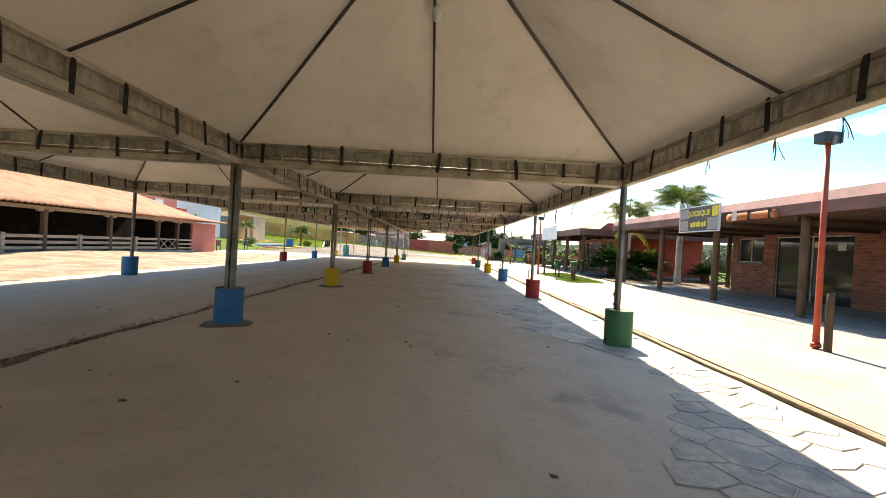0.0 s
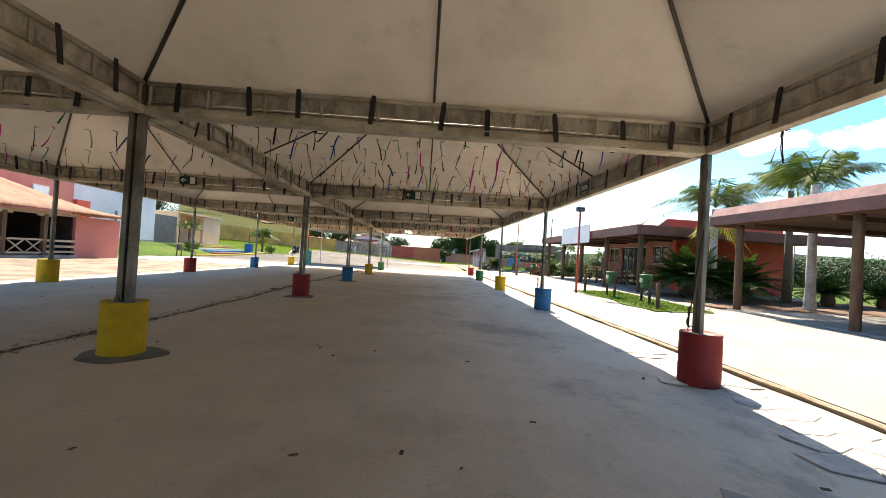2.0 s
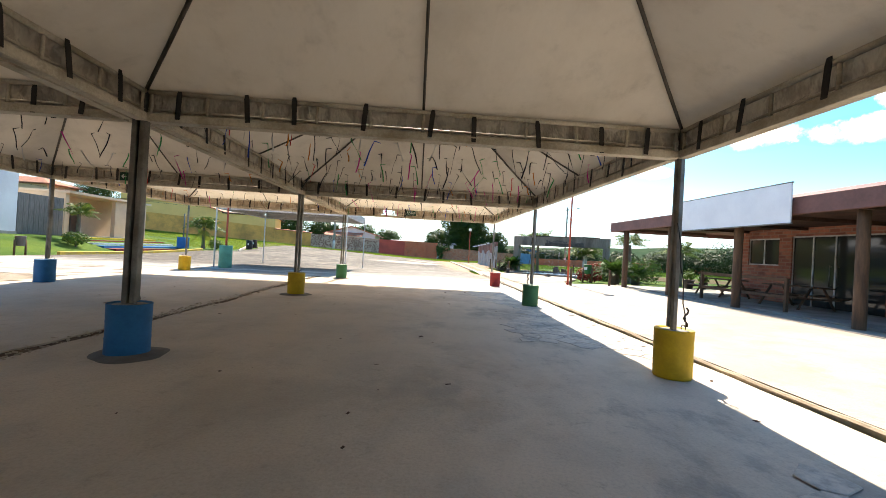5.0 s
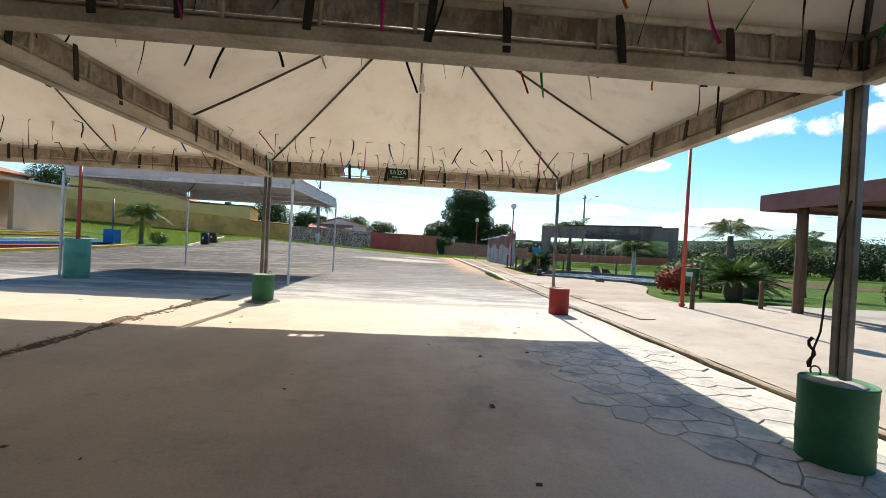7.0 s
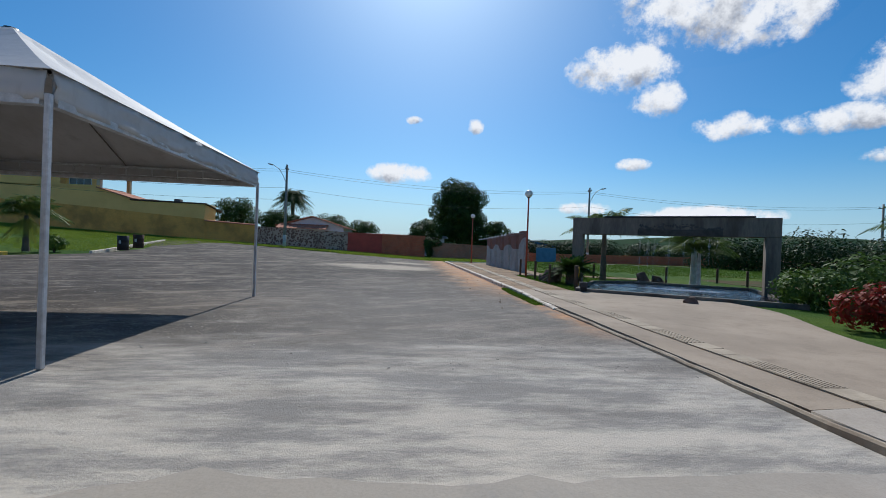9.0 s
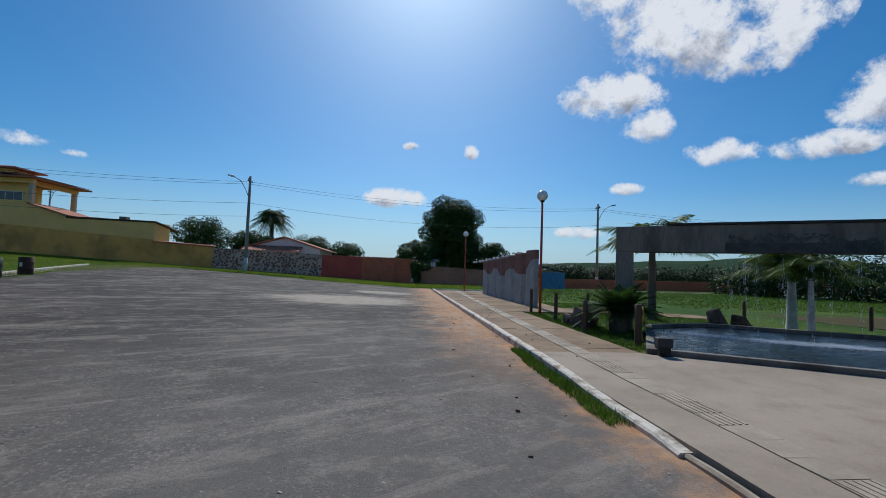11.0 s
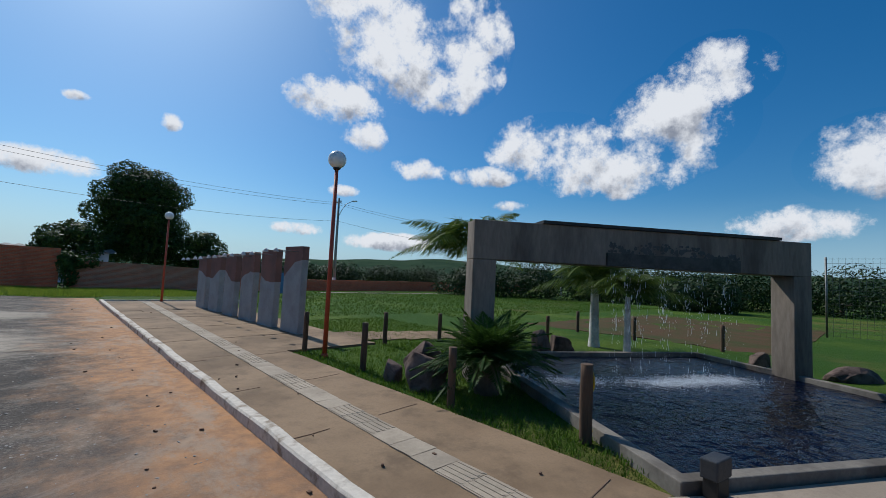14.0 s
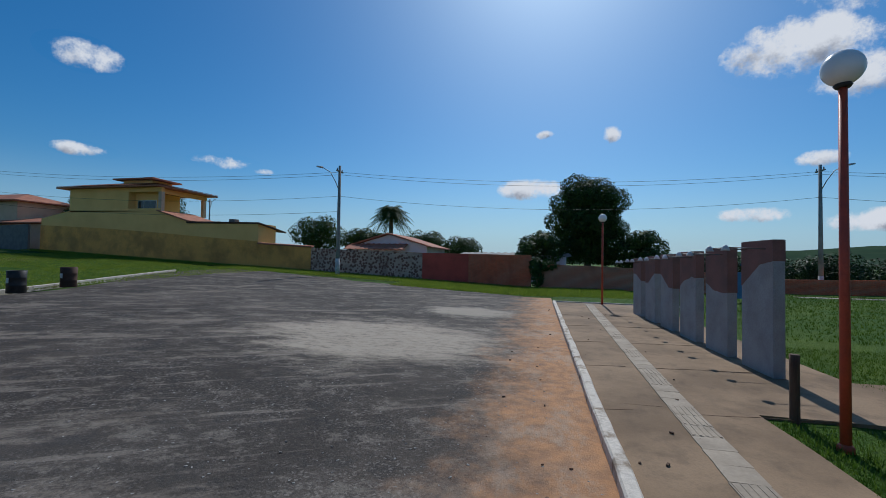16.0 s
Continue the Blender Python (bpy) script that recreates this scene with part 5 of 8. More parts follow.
BAR = Matrix.Translation((0.012, 1.656, 0.15)) @ Matrix.Scale(0.88, 4)
kiosk = thing("kiosk_building", "single-storey brick kiosk with dark red overhanging roof", "building", pose(0, 0, 0.05))
holed_wall_x("wall", 13.0, 13.2, -8.0, 16.1, 0.05, 2.62, [(14.35, 15.75, 1.4, 2.4), (10.75, 13.75, 0.09, 2.42), (6.0, 8.6, 1.0, 2.42)], M["brick_kiosk"], kiosk)
box_part("wall", 13.2, 18.0, 15.9, 16.1, 0.05, 2.85, M["brick_kiosk"], kiosk)
box_part("wall", 13.2, 18.0, -8.0, -7.8, 0.05, 2.85, M["brick_kiosk"], kiosk)
box_part("wall", 17.8, 18.0, -7.8, 15.9, 0.05, 2.85, M["brick_kiosk"], kiosk)
# the room's dimness is put into this wall's near-black colour
box_part("back_room", 16.0, 16.1, -7.5, 15.5, 0.1, 2.8, M["inner_shade"], kiosk, "near-black wall standing in for the dim room")
window_x(kiosk, 13.05, 14.35, 15.75, 1.4, 2.4, 2)
window_x(kiosk, 13.05, 10.75, 13.75, 0.09, 2.42, 2, "door", door=True)
window_x(kiosk, 13.05, 6.0, 8.6, 1.0, 2.42, 2)
box_part("window_sill", 12.93, 13.06, 14.25, 15.85, 1.34, 1.4, M["concrete"], kiosk, "", 0.008)
bm = bmesh.new()
rows_ = [(8.55, 2.6), (8.55, 2.78), (8.5, 2.8), (8.62, 3.04), (18.4, 3.5), (18.4, 3.38), (8.9, 2.68), (8.62, 2.6)]
for ya, yb in ((-9.0, 18.1),):
    ra = [bm.verts.new((x, ya, z)) for x, z in rows_]
    rb = [bm.verts.new((x, yb, z)) for x, z in rows_]
    for k in range(len(rows_)):
        bm.faces.new((ra[k], ra[(k + 1) % len(rows_)], rb[(k + 1) % len(rows_)], rb[k]))
    bm.faces.new(ra)
    bm.faces.new(rb[::-1])
part("roof", bm, M["roof_purple"], kiosk)
box_part("fascia", 8.48, 8.545, -9.02, 18.12, 2.54, 2.8, M["fascia"], kiosk, "dark brown fascia board")
box_part("fascia", 8.57, 18.4, 18.1, 18.16, 2.54, 2.95, M["fascia"], kiosk, "dark brown fascia board")
box_part("soffit", 8.6, 13.0, -9.0, 18.1, 2.52, 2.58, M["wood_dark"], kiosk, "dark timber ceiling of the veranda")
for k in range(12):
    box_part("rafter", 8.65, 13.0, -7.6 + 2.2 * k, -7.5 + 2.2 * k, 2.42, 2.52, M["wood_dark"], kiosk)


def timber_post(x, y, h, r, label, group, lift=0.08, bend=0.0, m=None):
    bm = bmesh.new()
    n = 12
    prev = None
    for k in range(7):
        t = k / 6
        ring = []
        for i in range(n):
            a = 2 * math.pi * i / n
            rr = r * (1 + 0.1 * noise.noise(Vector((math.cos(a) * 2, math.sin(a) * 2 + x, t * 3 + y))))
            ring.append(bm.verts.new((rr * math.cos(a) + bend * t, rr * math.sin(a), h * t)))
        if prev:
            for i in range(n):
                bm.faces.new((prev[i], prev[(i + 1) % n], ring[(i + 1) % n], ring[i])).smooth = True
        prev = ring
    bm.faces.new(prev)
    if m is not None:
        return plain("wooden_post", bm, M["wood_post"], label, "post", group, m=m @ pose(x, y, 0.07, 0, 0, 40 * x + 70 * y))
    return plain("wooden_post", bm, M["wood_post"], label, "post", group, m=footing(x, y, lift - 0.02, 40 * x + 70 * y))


for y in (-3.4, 0.9, 4.4, 7.7, 10.85, 14.05, 17.25):
    timber_post(8.78, y, 2.4, 0.095, "brown round timber post holding the kiosk veranda", "veranda posts", m=pose(0, 0, 0.1))
timber_post(13.9, 17.6, 2.5, 0.1, "brown round timber post holding the kiosk veranda", "veranda posts", m=pose(0, 0, 0.1))
timber_post(17.2, 17.6, 2.5, 0.1, "brown round timber post holding the kiosk veranda", "veranda posts", m=pose(0, 0, 0.1))


def lettering(text, size, m, material, parent, name="lettering", bold=0.0):
    cu = bpy.data.curves.new(name, "FONT")
    cu.body, cu.size, cu.align_x, cu.align_y, cu.extrude, cu.offset = text, size, "CENTER", "CENTER", 0.002, bold
    cu.materials.append(material)
    ob = new(name, cu)
    ob.parent = parent
    ob.matrix_local = m
    return ob


FACE_X = Matrix(((0, 0, -1, 0), (-1, 0, 0, 0), (0, 1, 0, 0), (0, 0, 0, 1)))
FACE_Y = Matrix(((1, 0, 0, 0), (0, 0, -1, 0), (0, 1, 0, 0), (0, 0, 0, 1)))
sg = thing("kiosk_sign", "dark signboard with yellow lettering and food pictures on the roof edge", "sign", pose(8.02, 10.6, 2.66) @ Matrix.Scale(0.75, 4))
box_part("board", -0.02, 0.03, -1.28, 1.28, -0.5, 0.5, M["sign_dark"], sg)
for a in ((-1.3, 1.3, -0.53, -0.49), (-1.3, 1.3, 0.49, 0.53), (-1.3, -1.26, -0.49, 0.49), (1.26, 1.3, -0.49, 0.49)):
    box_part("frame", -0.035, 0.035, *a, M["white_steel"], sg)
box_part("picture", -0.026, -0.02, 0.66, 1.24, 0.04, 0.44, M["sign_photo"], sg, "faded food picture")
box_part("picture", -0.026, -0.02, 0.66, 1.24, -0.46, -0.02, M["sign_photo"], sg, "faded food picture")
box_part("picture", -0.026, -0.02, -1.24, -0.6, -0.46, 0.02, M["sign_photo"], sg, "faded food picture")
box_part("picture", -0.026, -0.02, -1.22, -0.86, 0.06, 0.45, M["sign_yellow"], sg, "picture of a yellow glass")
lettering("QUIOSQUE", 0.3, Matrix.Translation((-0.024, 0.02, 0.22)) @ FACE_X, M["sign_yellow"], sg, bold=0.008)
for k, (a, c) in enumerate(((0.5, 0.34), (0.31, 0.16), (0.13, 0.06), (0.03, -0.12), (-0.2, -0.36), (-0.39, -0.5))):
    box_part("lettering", -0.026, -0.02, c, a, -0.32, -0.14 + 0.03 * (k % 2), M["sign_yellow"], sg, "plain yellow bar of lettering")

aw = thing("rolled_awning", "faded orange awning cloth rolled along the kiosk roof edge", "awning", pose(8.44, 9.0, 2.66))
bm = bmesh.new()
prev = None
for k in range(13):
    y = -0.85 + 1.7 * k / 12
    r_ = 0.1 + 0.012 * noise.noise(Vector((y * 3, 1.0, 0)))
    ring = [bm.verts.new((-0.03 + 0.55 * r_ * math.cos(q), y, r_ * math.sin(q) + 0.008 * math.sin(3 * q + y * 4))) for q in np.linspace(0, 2 * math.pi, 13)[:-1]]
    if prev:
        for q in range(12):
            bm.faces.new((prev[q], prev[(q + 1) % 12], ring[(q + 1) % 12], ring[q])).smooth = True
    else:
        bm.faces.new(ring)
    prev = ring
bm.faces.new(prev[::-1])
part("cloth", bm, M["awning"], aw)
for y in (-0.7, 0.0):
    box_part("strap", -0.1, 0.03, y - 0.02, y + 0.02, -0.12, 0.13, M["strap"], aw, "dark tie strap")
box_part("notice", -0.115, -0.11, 0.4, 0.58, -0.1, 0.18, M["paper"], aw, "white paper notice")
for y, z in ((12.05, 2.12), (12.6, 2.0), (11.2, 2.02)):
    tagged(box_part("door_notice", 13.062, 13.066, y - 0.14, y + 0.14, z - 0.1, z + 0.1, M["paper"], kiosk, "white paper notice on the glass"))

# ---------------------------------------------------------------- bar
bar = thing("bar_building", "brick bar with red end wall and wide veranda roof", "building", BAR)
holed_wall_x("wall", 13.0, 13.2, 26.2, 34.4, 0.05, 2.78, [(26.75, 28.2, 1.5, 2.5), (29.0, 32.0, 0.09, 2.5), (32.5, 33.9, 1.45, 2.45)], M["brick_kiosk"], bar)
box_part("red_wall", 12.98, 19.3, 26.0, 26.2, 0.05, 3.3, M["red_wall"], bar, "plain red painted end wall")
box_part("wall", 13.2, 19.3, 34.2, 34.4, 0.05, 2.9, M["brick_kiosk"], bar)
box_part("wall", 19.1, 19.3, 26.2, 34.2, 0.05, 2.9, M["red_wall"], bar)
# near-black wall in place of real dimness behind the glass
box_part("back_room", 15.5, 15.6, 26.3, 34.1, 0.1, 2.8, M["inner_shade"], bar, "near-black wall standing in for the dim room")
window_x(bar, 13.05, 26.75, 28.2, 1.5, 2.5, 2)
window_x(bar, 13.05, 29.0, 32.0, 0.09, 2.5, 4, "door", door=True)
window_x(bar, 13.05, 32.5, 33.9, 1.45, 2.45, 2)
box_part("window_sill", 12.93, 13.06, 26.7, 28.25, 1.44, 1.5, M["concrete"], bar, "", 0.008)
box_part("roof", 9.35, 19.6, 22.9, 37.8, 2.86, 3.03, M["roof_purple"], bar)
box_part("fascia", 9.23, 9.34, 22.8, 37.9, 2.69, 3.12, M["fascia"], bar, "dark brown fascia board", 0.01)
box_part("fascia", 9.345, 19.6, 22.79, 22.89, 2.69, 3.12, M["fascia"], bar, "dark brown fascia board", 0.01)
box_part("fascia", 9.345, 19.6, 37.81, 37.9, 2.69, 3.12, M["fascia"], bar, "dark brown fascia board", 0.01)
box_part("soffit", 9.35, 13.0, 22.9, 37.8, 2.78, 2.855, M["wood_dark"], bar, "dark timber ceiling of the veranda")
bm = bmesh.new()
solid(bm, 12.0, 18.0, 25.2, 34.6, 3.03, 3.75)
part("parapet", bm, M["red_wall"], bar, "red painted parapet")
bm = bmesh.new()
vs = [bm.verts.new(p) for p in ((11.2, 25.2, 3.12), (11.2, 35.4, 3.12), (11.99, 34.6, 3.76), (11.99, 25.2, 3.76), (12.03, 25.2, 3.12), (12.03, 35.4, 3.12))]
for q in ((0, 1, 2, 3), (0, 3, 4), (1, 5, 2), (3, 2, 5, 4), (0, 4, 5, 1)):
    bm.faces.new([vs[i] for i in q])
part("sloping_roof", bm, M["roof_purple"], bar)
for k in range(6):
    box_part("rafter", 9.4, 13.0, 23.9 + 2.5 * k, 24.0 + 2.5 * k, 2.68, 2.78, M["wood_dark"], bar)
for y in (22.0, 25.1, 28.2, 31.15, 34.2):
    timber_post(8.45, y, 2.38, 0.105, "thick brown timber post holding the bar veranda", "veranda posts", m=pose(0, 0, 0.17))
timber_post(14.85, 36.3, 2.76, 0.11, "thick brown timber post holding the bar veranda", "veranda posts", m=BAR)
bb = thing("banner_board", "blank white banner board hung on the bar roof edge", "sign", pose(8.04, 28.3, 2.77) @ Matrix.Scale(0.86, 4))
box_part("board", -0.02, 0.02, -2.4, 2.4, -0.52, 0.5, M["board_white"], bb)
for a in ((-2.42, 2.42, -0.54, -0.51), (-2.42, 2.42, 0.5, 0.53)):
    box_part("frame", -0.03, 0.03, *a, M["steel"], bb)


def picnic_table(x, y, rot):
    t = thing("picnic_table", "brown wooden picnic table with fixed benches", "table", BAR @ pose(x, y, 0.09, 0, 0, rot), "veranda tables")
    for k in range(4):
        box_part("plank", -0.9, 0.9, -0.36 + 0.18 * k, -0.2 + 0.18 * k, 0.71, 0.75, M["wood_post"], t)
    for s in (-0.7, 0.7):
        box_part("bench", -0.9, 0.9, s - 0.13, s + 0.13, 0.41, 0.45, M["wood_post"], t)
    for sx in (-0.7, 0.7):
        for sy in (-1, 1):
            bm = bmesh.new()
            rod(bm, (sx, sy * 0.62, 0), (sx, sy * 0.2, 0.71), 0.035, n=6)
            part("leg", bm, M["wood_post"], t)
        box_part("brace", sx - 0.03, sx + 0.03, -0.75, 0.75, 0.36, 0.41, M["wood_post"], t)
    return t


picnic_table(11.9, 30.6, 90)
picnic_table(11.9, 33.8, 88)


def railing(x, y0, y1, label):
    r = thing("railing", label, "railing", BAR @ pose(x, y0, 0.09))
    n = max(2, int((y1 - y0) / 1.4))
    for k in range(n + 1):
        box_part("post", -0.04, 0.04, (y1 - y0) * k / n - 0.04, (y1 - y0) * k / n + 0.04, 0, 0.98, M["wood_post"], r)
    for z in (0.42, 0.9):
        box_part("rail", -0.025, 0.025, 0, y1 - y0, z, z + 0.09, M["wood_post"], r)


railing(10.1, 29.0, 32.4, "brown wooden veranda railing")


# ---------------------------------------------------------------- bins, stubs and lamp poles
def post_bin(x, y, rot, body_mat, label, lift=0.1, group="litter bins"):
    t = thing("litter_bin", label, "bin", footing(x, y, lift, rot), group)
    bm = bmesh.new()
    lathe(bm, [(0.15, 0.42), (0.165, 0.44), (0.2, 0.86), (0.215, 0.88), (0.2, 0.89), (0.19, 0.86), (0.15, 0.46)], 18)
    part("bucket", bm, body_mat, t)
    for s in (-0.28, 0.28):
        bm = bmesh.new()
        rod(bm, (0, s, -0.05), (0, s, 0.72), 0.042, 0.038, 9)
        part("post", bm, M["wood_post"], t)
    bm = bmesh.new()
    rod(bm, (0, -0.27, 0.68), (0, 0.27, 0.68), 0.012, n=6)
    part("axle", bm, M["steel"], t)
    bm = bmesh.new()
    for k in range(5):
        a0, a1 = math.pi - 0.55 + 0.22 * k, math.pi - 0.55 + 0.22 * (k + 1)
        vs = [bm.verts.new((0.19 * math.cos(a) + (-0.012 if k >= 0 else 0), 0.19 * math.sin(a), z)) for a, z in ((a0, 0.62), (a1, 0.62), (a1, 0.76), (a0, 0.76))]
        bm.faces.new(vs)
    nt_ = part("notice", bm, M["paper"], t, "white paper notice")
    sol = nt_.modifiers.new("thick", "SOLIDIFY")
    sol.thickness = 0.003
    return t


post_bin(7.1, 20.95, 4, M["bin_green"], "dark green swing bin with white notice between wooden posts")
post_bin(7.45, 19.3, -3, M["bin_green"], "dark green swing bin with white notice between wooden posts")
post_bin(8.75, 38.1, 30, M["bin_green"], "dark green swing bin with white notice beside red shrub")
post_bin(-17.6, 31.2, 0, M["gate"], "grey swing bin between posts on the lawn edge", 0.0)
post_bin(-18.7, 38.2, 0, M["gate"], "grey swing bin between posts on the lawn edge", 0.0)
for x, y, h in ((6.75, 17.5, 0.75), (6.42, 4.55, 0.95), (6.75, 22.45, 0.75), (7.0, 35.5, 0.8), (6.2, 53.45, 0.85), (6.27, 51.25, 0.85), (6.07, 48.8, 0.8), (8.3, 53.4, 0.8), (10.0, 53.2, 0.75), (16.2, 52.4, 0.75), (16.0, 50.3, 0.75), (16.2, 47.9, 0.75), (12.9, 51.6, 0.75), (9.2, 36.2, 0.75)):
    timber_post(x, y, h, 0.055, "dark weathered wooden fence stub", "fence stubs", 0.05)
roped = timber_post(6.42, 47.05, 0.85, 0.07, "wooden stub with yellow paint and rope", "fence stubs", 0.05)
bm = bmesh.new()
pts = [Vector((0.06 + 0.03 * math.sin(k), 0.05 + 0.02 * math.cos(2 * k), 0.8 - 0.1 * k)) for k in range(8)]
tube(bm, pts, 0.014)
part("rope", bm, M["drum_yellow"], roped, "faded yellow rope")


def lamp_pole(x, y, h, head, label, lift=0.07):
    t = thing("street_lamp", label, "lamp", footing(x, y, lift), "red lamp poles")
    bm = bmesh.new()
    rod(bm, (0, 0, -0.1), (0, 0, h), 0.05, 0.038, 14)
    part("pole", bm, M["red_pole"], t)
    bm = bmesh.new()
    lathe(bm, [(0.075, 0.0), (0.075, 0.05), (0.052, 0.08)], 14)
    part("base_collar", bm, M["red_pole"], t)
    if head == "globe":
        bm = bmesh.new()
        lathe(bm, [(0.06, h), (0.085, h + 0.03), (0.07, h + 0.06)], 14)
        part("socket", bm, M["black_metal"], t)
        bm = bmesh.new()
        bmesh.ops.create_uvsphere(bm, u_segments=24, v_segments=16, radius=0.19, matrix=Matrix.Translation((0, 0, h + 0.22)))
        for f in bm.faces:
            f.smooth = True
        part("globe", bm, M["globe"], t, "white opal glass globe")
    elif head == "box":
        box_part("floodlight", -0.16, 0.16, -0.1, 0.1, h - 0.02, h + 0.16, M["black_box"], t, "dark floodlight box", 0.015)
        box_part("bracket", -0.03, 0.03, -0.13, -0.1, h - 0.05, h + 0.08, M["steel"], t)
    return t


lamp_pole(6.42, 4.75, 3.35, "box", "red painted pole with dark floodlight box")
lamp_pole(6.2, 22.1, 3.3, "box", "red painted pole with dark floodlight box")
lamp_pole(6.98, 35.85, 4.2, "globe", "tall red pole with white globe by the forecourt")
lamp_pole(6.25, 52.65, 3.9, "globe", "tall red pole with white globe beside the lawn", 0.03)
lamp_pole(5.98, 67.7, 3.85, "globe", "slim red pole with white globe near the tree", 0.0)
lamp_pole(-8.7, 36.9, 2.9, "", "orange-red pole standing in a pale green drum", 0.0)
gd = thing("planter_drum", "tall pale green drum round a red pole", "drum", pose(-8.7, 36.9, 0))
bm = bmesh.new()
lathe(bm, [(0.27, 0.0), (0.275, 0.02), (0.27, 0.6), (0.28, 0.63), (0.27, 0.66), (0.27, 0.98), (0.255, 1.0), (0.06, 0.99)], 24)
part("shell", bm, M["drum_teal"], gd)

# ---------------------------------------------------------------- planting on the kiosk side
make_palm(10.4, 20.6, 3.3, 2.5, 17, "feather palm with a skirt of yellowing fronds", True, True, 5, 0.12, base=0.25)
make_palm(11.9, 18.3, 3.9, 2.4, 15, "feather palm with limewashed trunk beside the red wall", True, False, 6, base=0.25)
make_palm(13.4, 20.8, 4.2, 2.4, 15, "feather palm behind the kiosk roof", False, False, 7, base=0.25)
for k, (x, y, s, n) in enumerate(((9.8, 20.9, 1.8, 90), (11.6, 21.0, 1.65, 84), (14.6, 20.4, 1.1, 56), (16.6, 20.3, 1.0, 50), (10.3, 19.0, 0.8, 34))):
    make_cycad(x, y, s, n, "spreading dark green cycad in the garden bed", 20 + k, 0.35, 0.3)
make_cycad(10.3, 38.4, 1.35, 54, "large dark green cycad beside the red lamp pole", 31, 0.45)
make_cycad(11.9, 39.6, 1.2, 44, "dark green cycad in the lawn", 32, 0.4)
make_cycad(7.05, 49.0, 1.12, 80, "dark green cycad beside the pool", 33, 0.5, 0.03)
make_palm(12.0, 40.8, 2.3, 1.5, 15, "feather palm behind the cycads", False, False, 8)
make_palm(15.2, 41.0, 2.0, 1.5, 14, "feather palm behind the cycads", False, False, 9)
make_palm(9.95, 52.1, 2.45, 2.5, 24, "feather palm behind the fountain frame", False, False, 10)
make_palm(13.4, 50.4, 1.85, 2.1, 24, "feather palm with limewashed trunk behind the fountain", True, False, 11)
make_palm(12.75, 49.2, 1.55, 1.7, 20, "young feather palm behind the fountain pool", True, False, 12, 0.07)
make_tree("croton_shrub", 9.35, 39.6, 0.4, 0.05, [(0, 0, 0.55, 0.5, 0.5, 0.5), (0.35, 0.3, 0.5, 0.4, 0.4, 0.4), (-0.3, 0.35, 0.45, 0.4, 0.4, 0.4), (0.1, -0.2, 0.8, 0.35, 0.35, 0.3)], 1500, 0.07, "red-leaved croton shrub beside the bin", "shrub", M["croton_leaf"], 41)
make_tree("hedge_shrub", 11.6, 42.6, 0.4, 0.05, [(0, 0, 0.6, 0.7, 0.8, 0.6), (0.8, -0.4, 0.7, 0.7, 0.7, 0.6), (-0.4, 0.8, 0.5, 0.5, 0.6, 0.5)], 2200, 0.07, "dense green shrub behind the forecourt", "shrub", M["bush_leaf"], 42)
make_tree("hedge_shrub", 12.8, 42.8, 0.4, 0.06, [(0, 0, 0.8, 1.1, 1.0, 0.9), (1.2, -0.4, 0.8, 0.9, 0.9, 0.8), (-1.0, 0.6, 0.6, 0.8, 0.8, 0.7)], 2600, 0.08, "dense green shrub behind the forecourt", "shrub", M["bush_leaf"], 43)


def pot_plant(x, y, s, seed):
    t = thing("potted_plant", "leafy green plant in a dark pot", "plant", pose(x, y, land(x, y) + 0.08), "potted plants")
    bm = bmesh.new()
    lathe(bm, [(0.13 * s, 0), (0.19 * s, 0.3 * s), (0.21 * s, 0.31 * s), (0.2 * s, 0.34 * s), (0.17 * s, 0.31 * s)], 16)
    part("pot", bm, M["black_metal"], t)
    bm = bmesh.new()
    leaf_cloud(bm, [(0, 0, 0.5 * s, 0.25 * s, 0.25 * s, 0.25 * s)], 160, 0.07, random.Random(seed), 0.2)
    part("foliage", bm, M["bush_leaf"], t)


pot_plant(11.65, 34.9, 1.15, 3)
pot_plant(12.45, 35.1, 0.9, 4)

# ---------------------------------------------------------------- exit signs and streamers
def exit_sign(m, saida):
    s = thing("exit_sign", "small green exit sign fixed to the tent beam", "sign", m, "exit signs")
    box_part("plate", -0.2, 0.2, -0.006, 0.0, -0.1, 0.1, M["sign_green"], s)
    if saida:
        lettering("SAÍDA", 0.12, Matrix.Translation((0, -0.008, 0.02)) @ FACE_Y, M["sign_white"], s)
        box_part("lettering", -0.12, 0.12, -0.009, -0.006, -0.075, -0.06, M["sign_white"], s, "plain white bar of small print")
    else:
        bm = bmesh.new()
        solid(bm, -0.15, -0.05, -0.009, -0.006, -0.012, 0.012)
        solid(bm, 0, 0.07, -0.009, -0.006, -0.011, 0.011, Matrix.Translation((-0.16, 0, 0)) @ Matrix.Rotation(radians(-40), 4, "Y"))
        solid(bm, 0, 0.07, -0.009, -0.006, -0.011, 0.011, Matrix.Translation((-0.16, 0, 0)) @ Matrix.Rotation(radians(40), 4, "Y"))
        part("arrow", bm, M["sign_white"], s, "white arrow")
        box_part("pictogram", 0.05, 0.17, -0.009, -0.006, -0.085, 0.085, M["sign_white"], s, "plain white panel")


exit_sign(pose(-0.39, line_y(2) - 0.14, 2.64), False)
exit_sign(pose(-0.39, line_y(5) - 0.18, 2.71), True)
exit_sign(pose(2.84, 13.45, 2.58, 0, 0, -90), True)
exit_sign(pose(-5.8, line_y(2) - 0.14, 2.64), False)
exit_sign(pose(-7.1, line_y(4) - 0.12, 2.66), False)

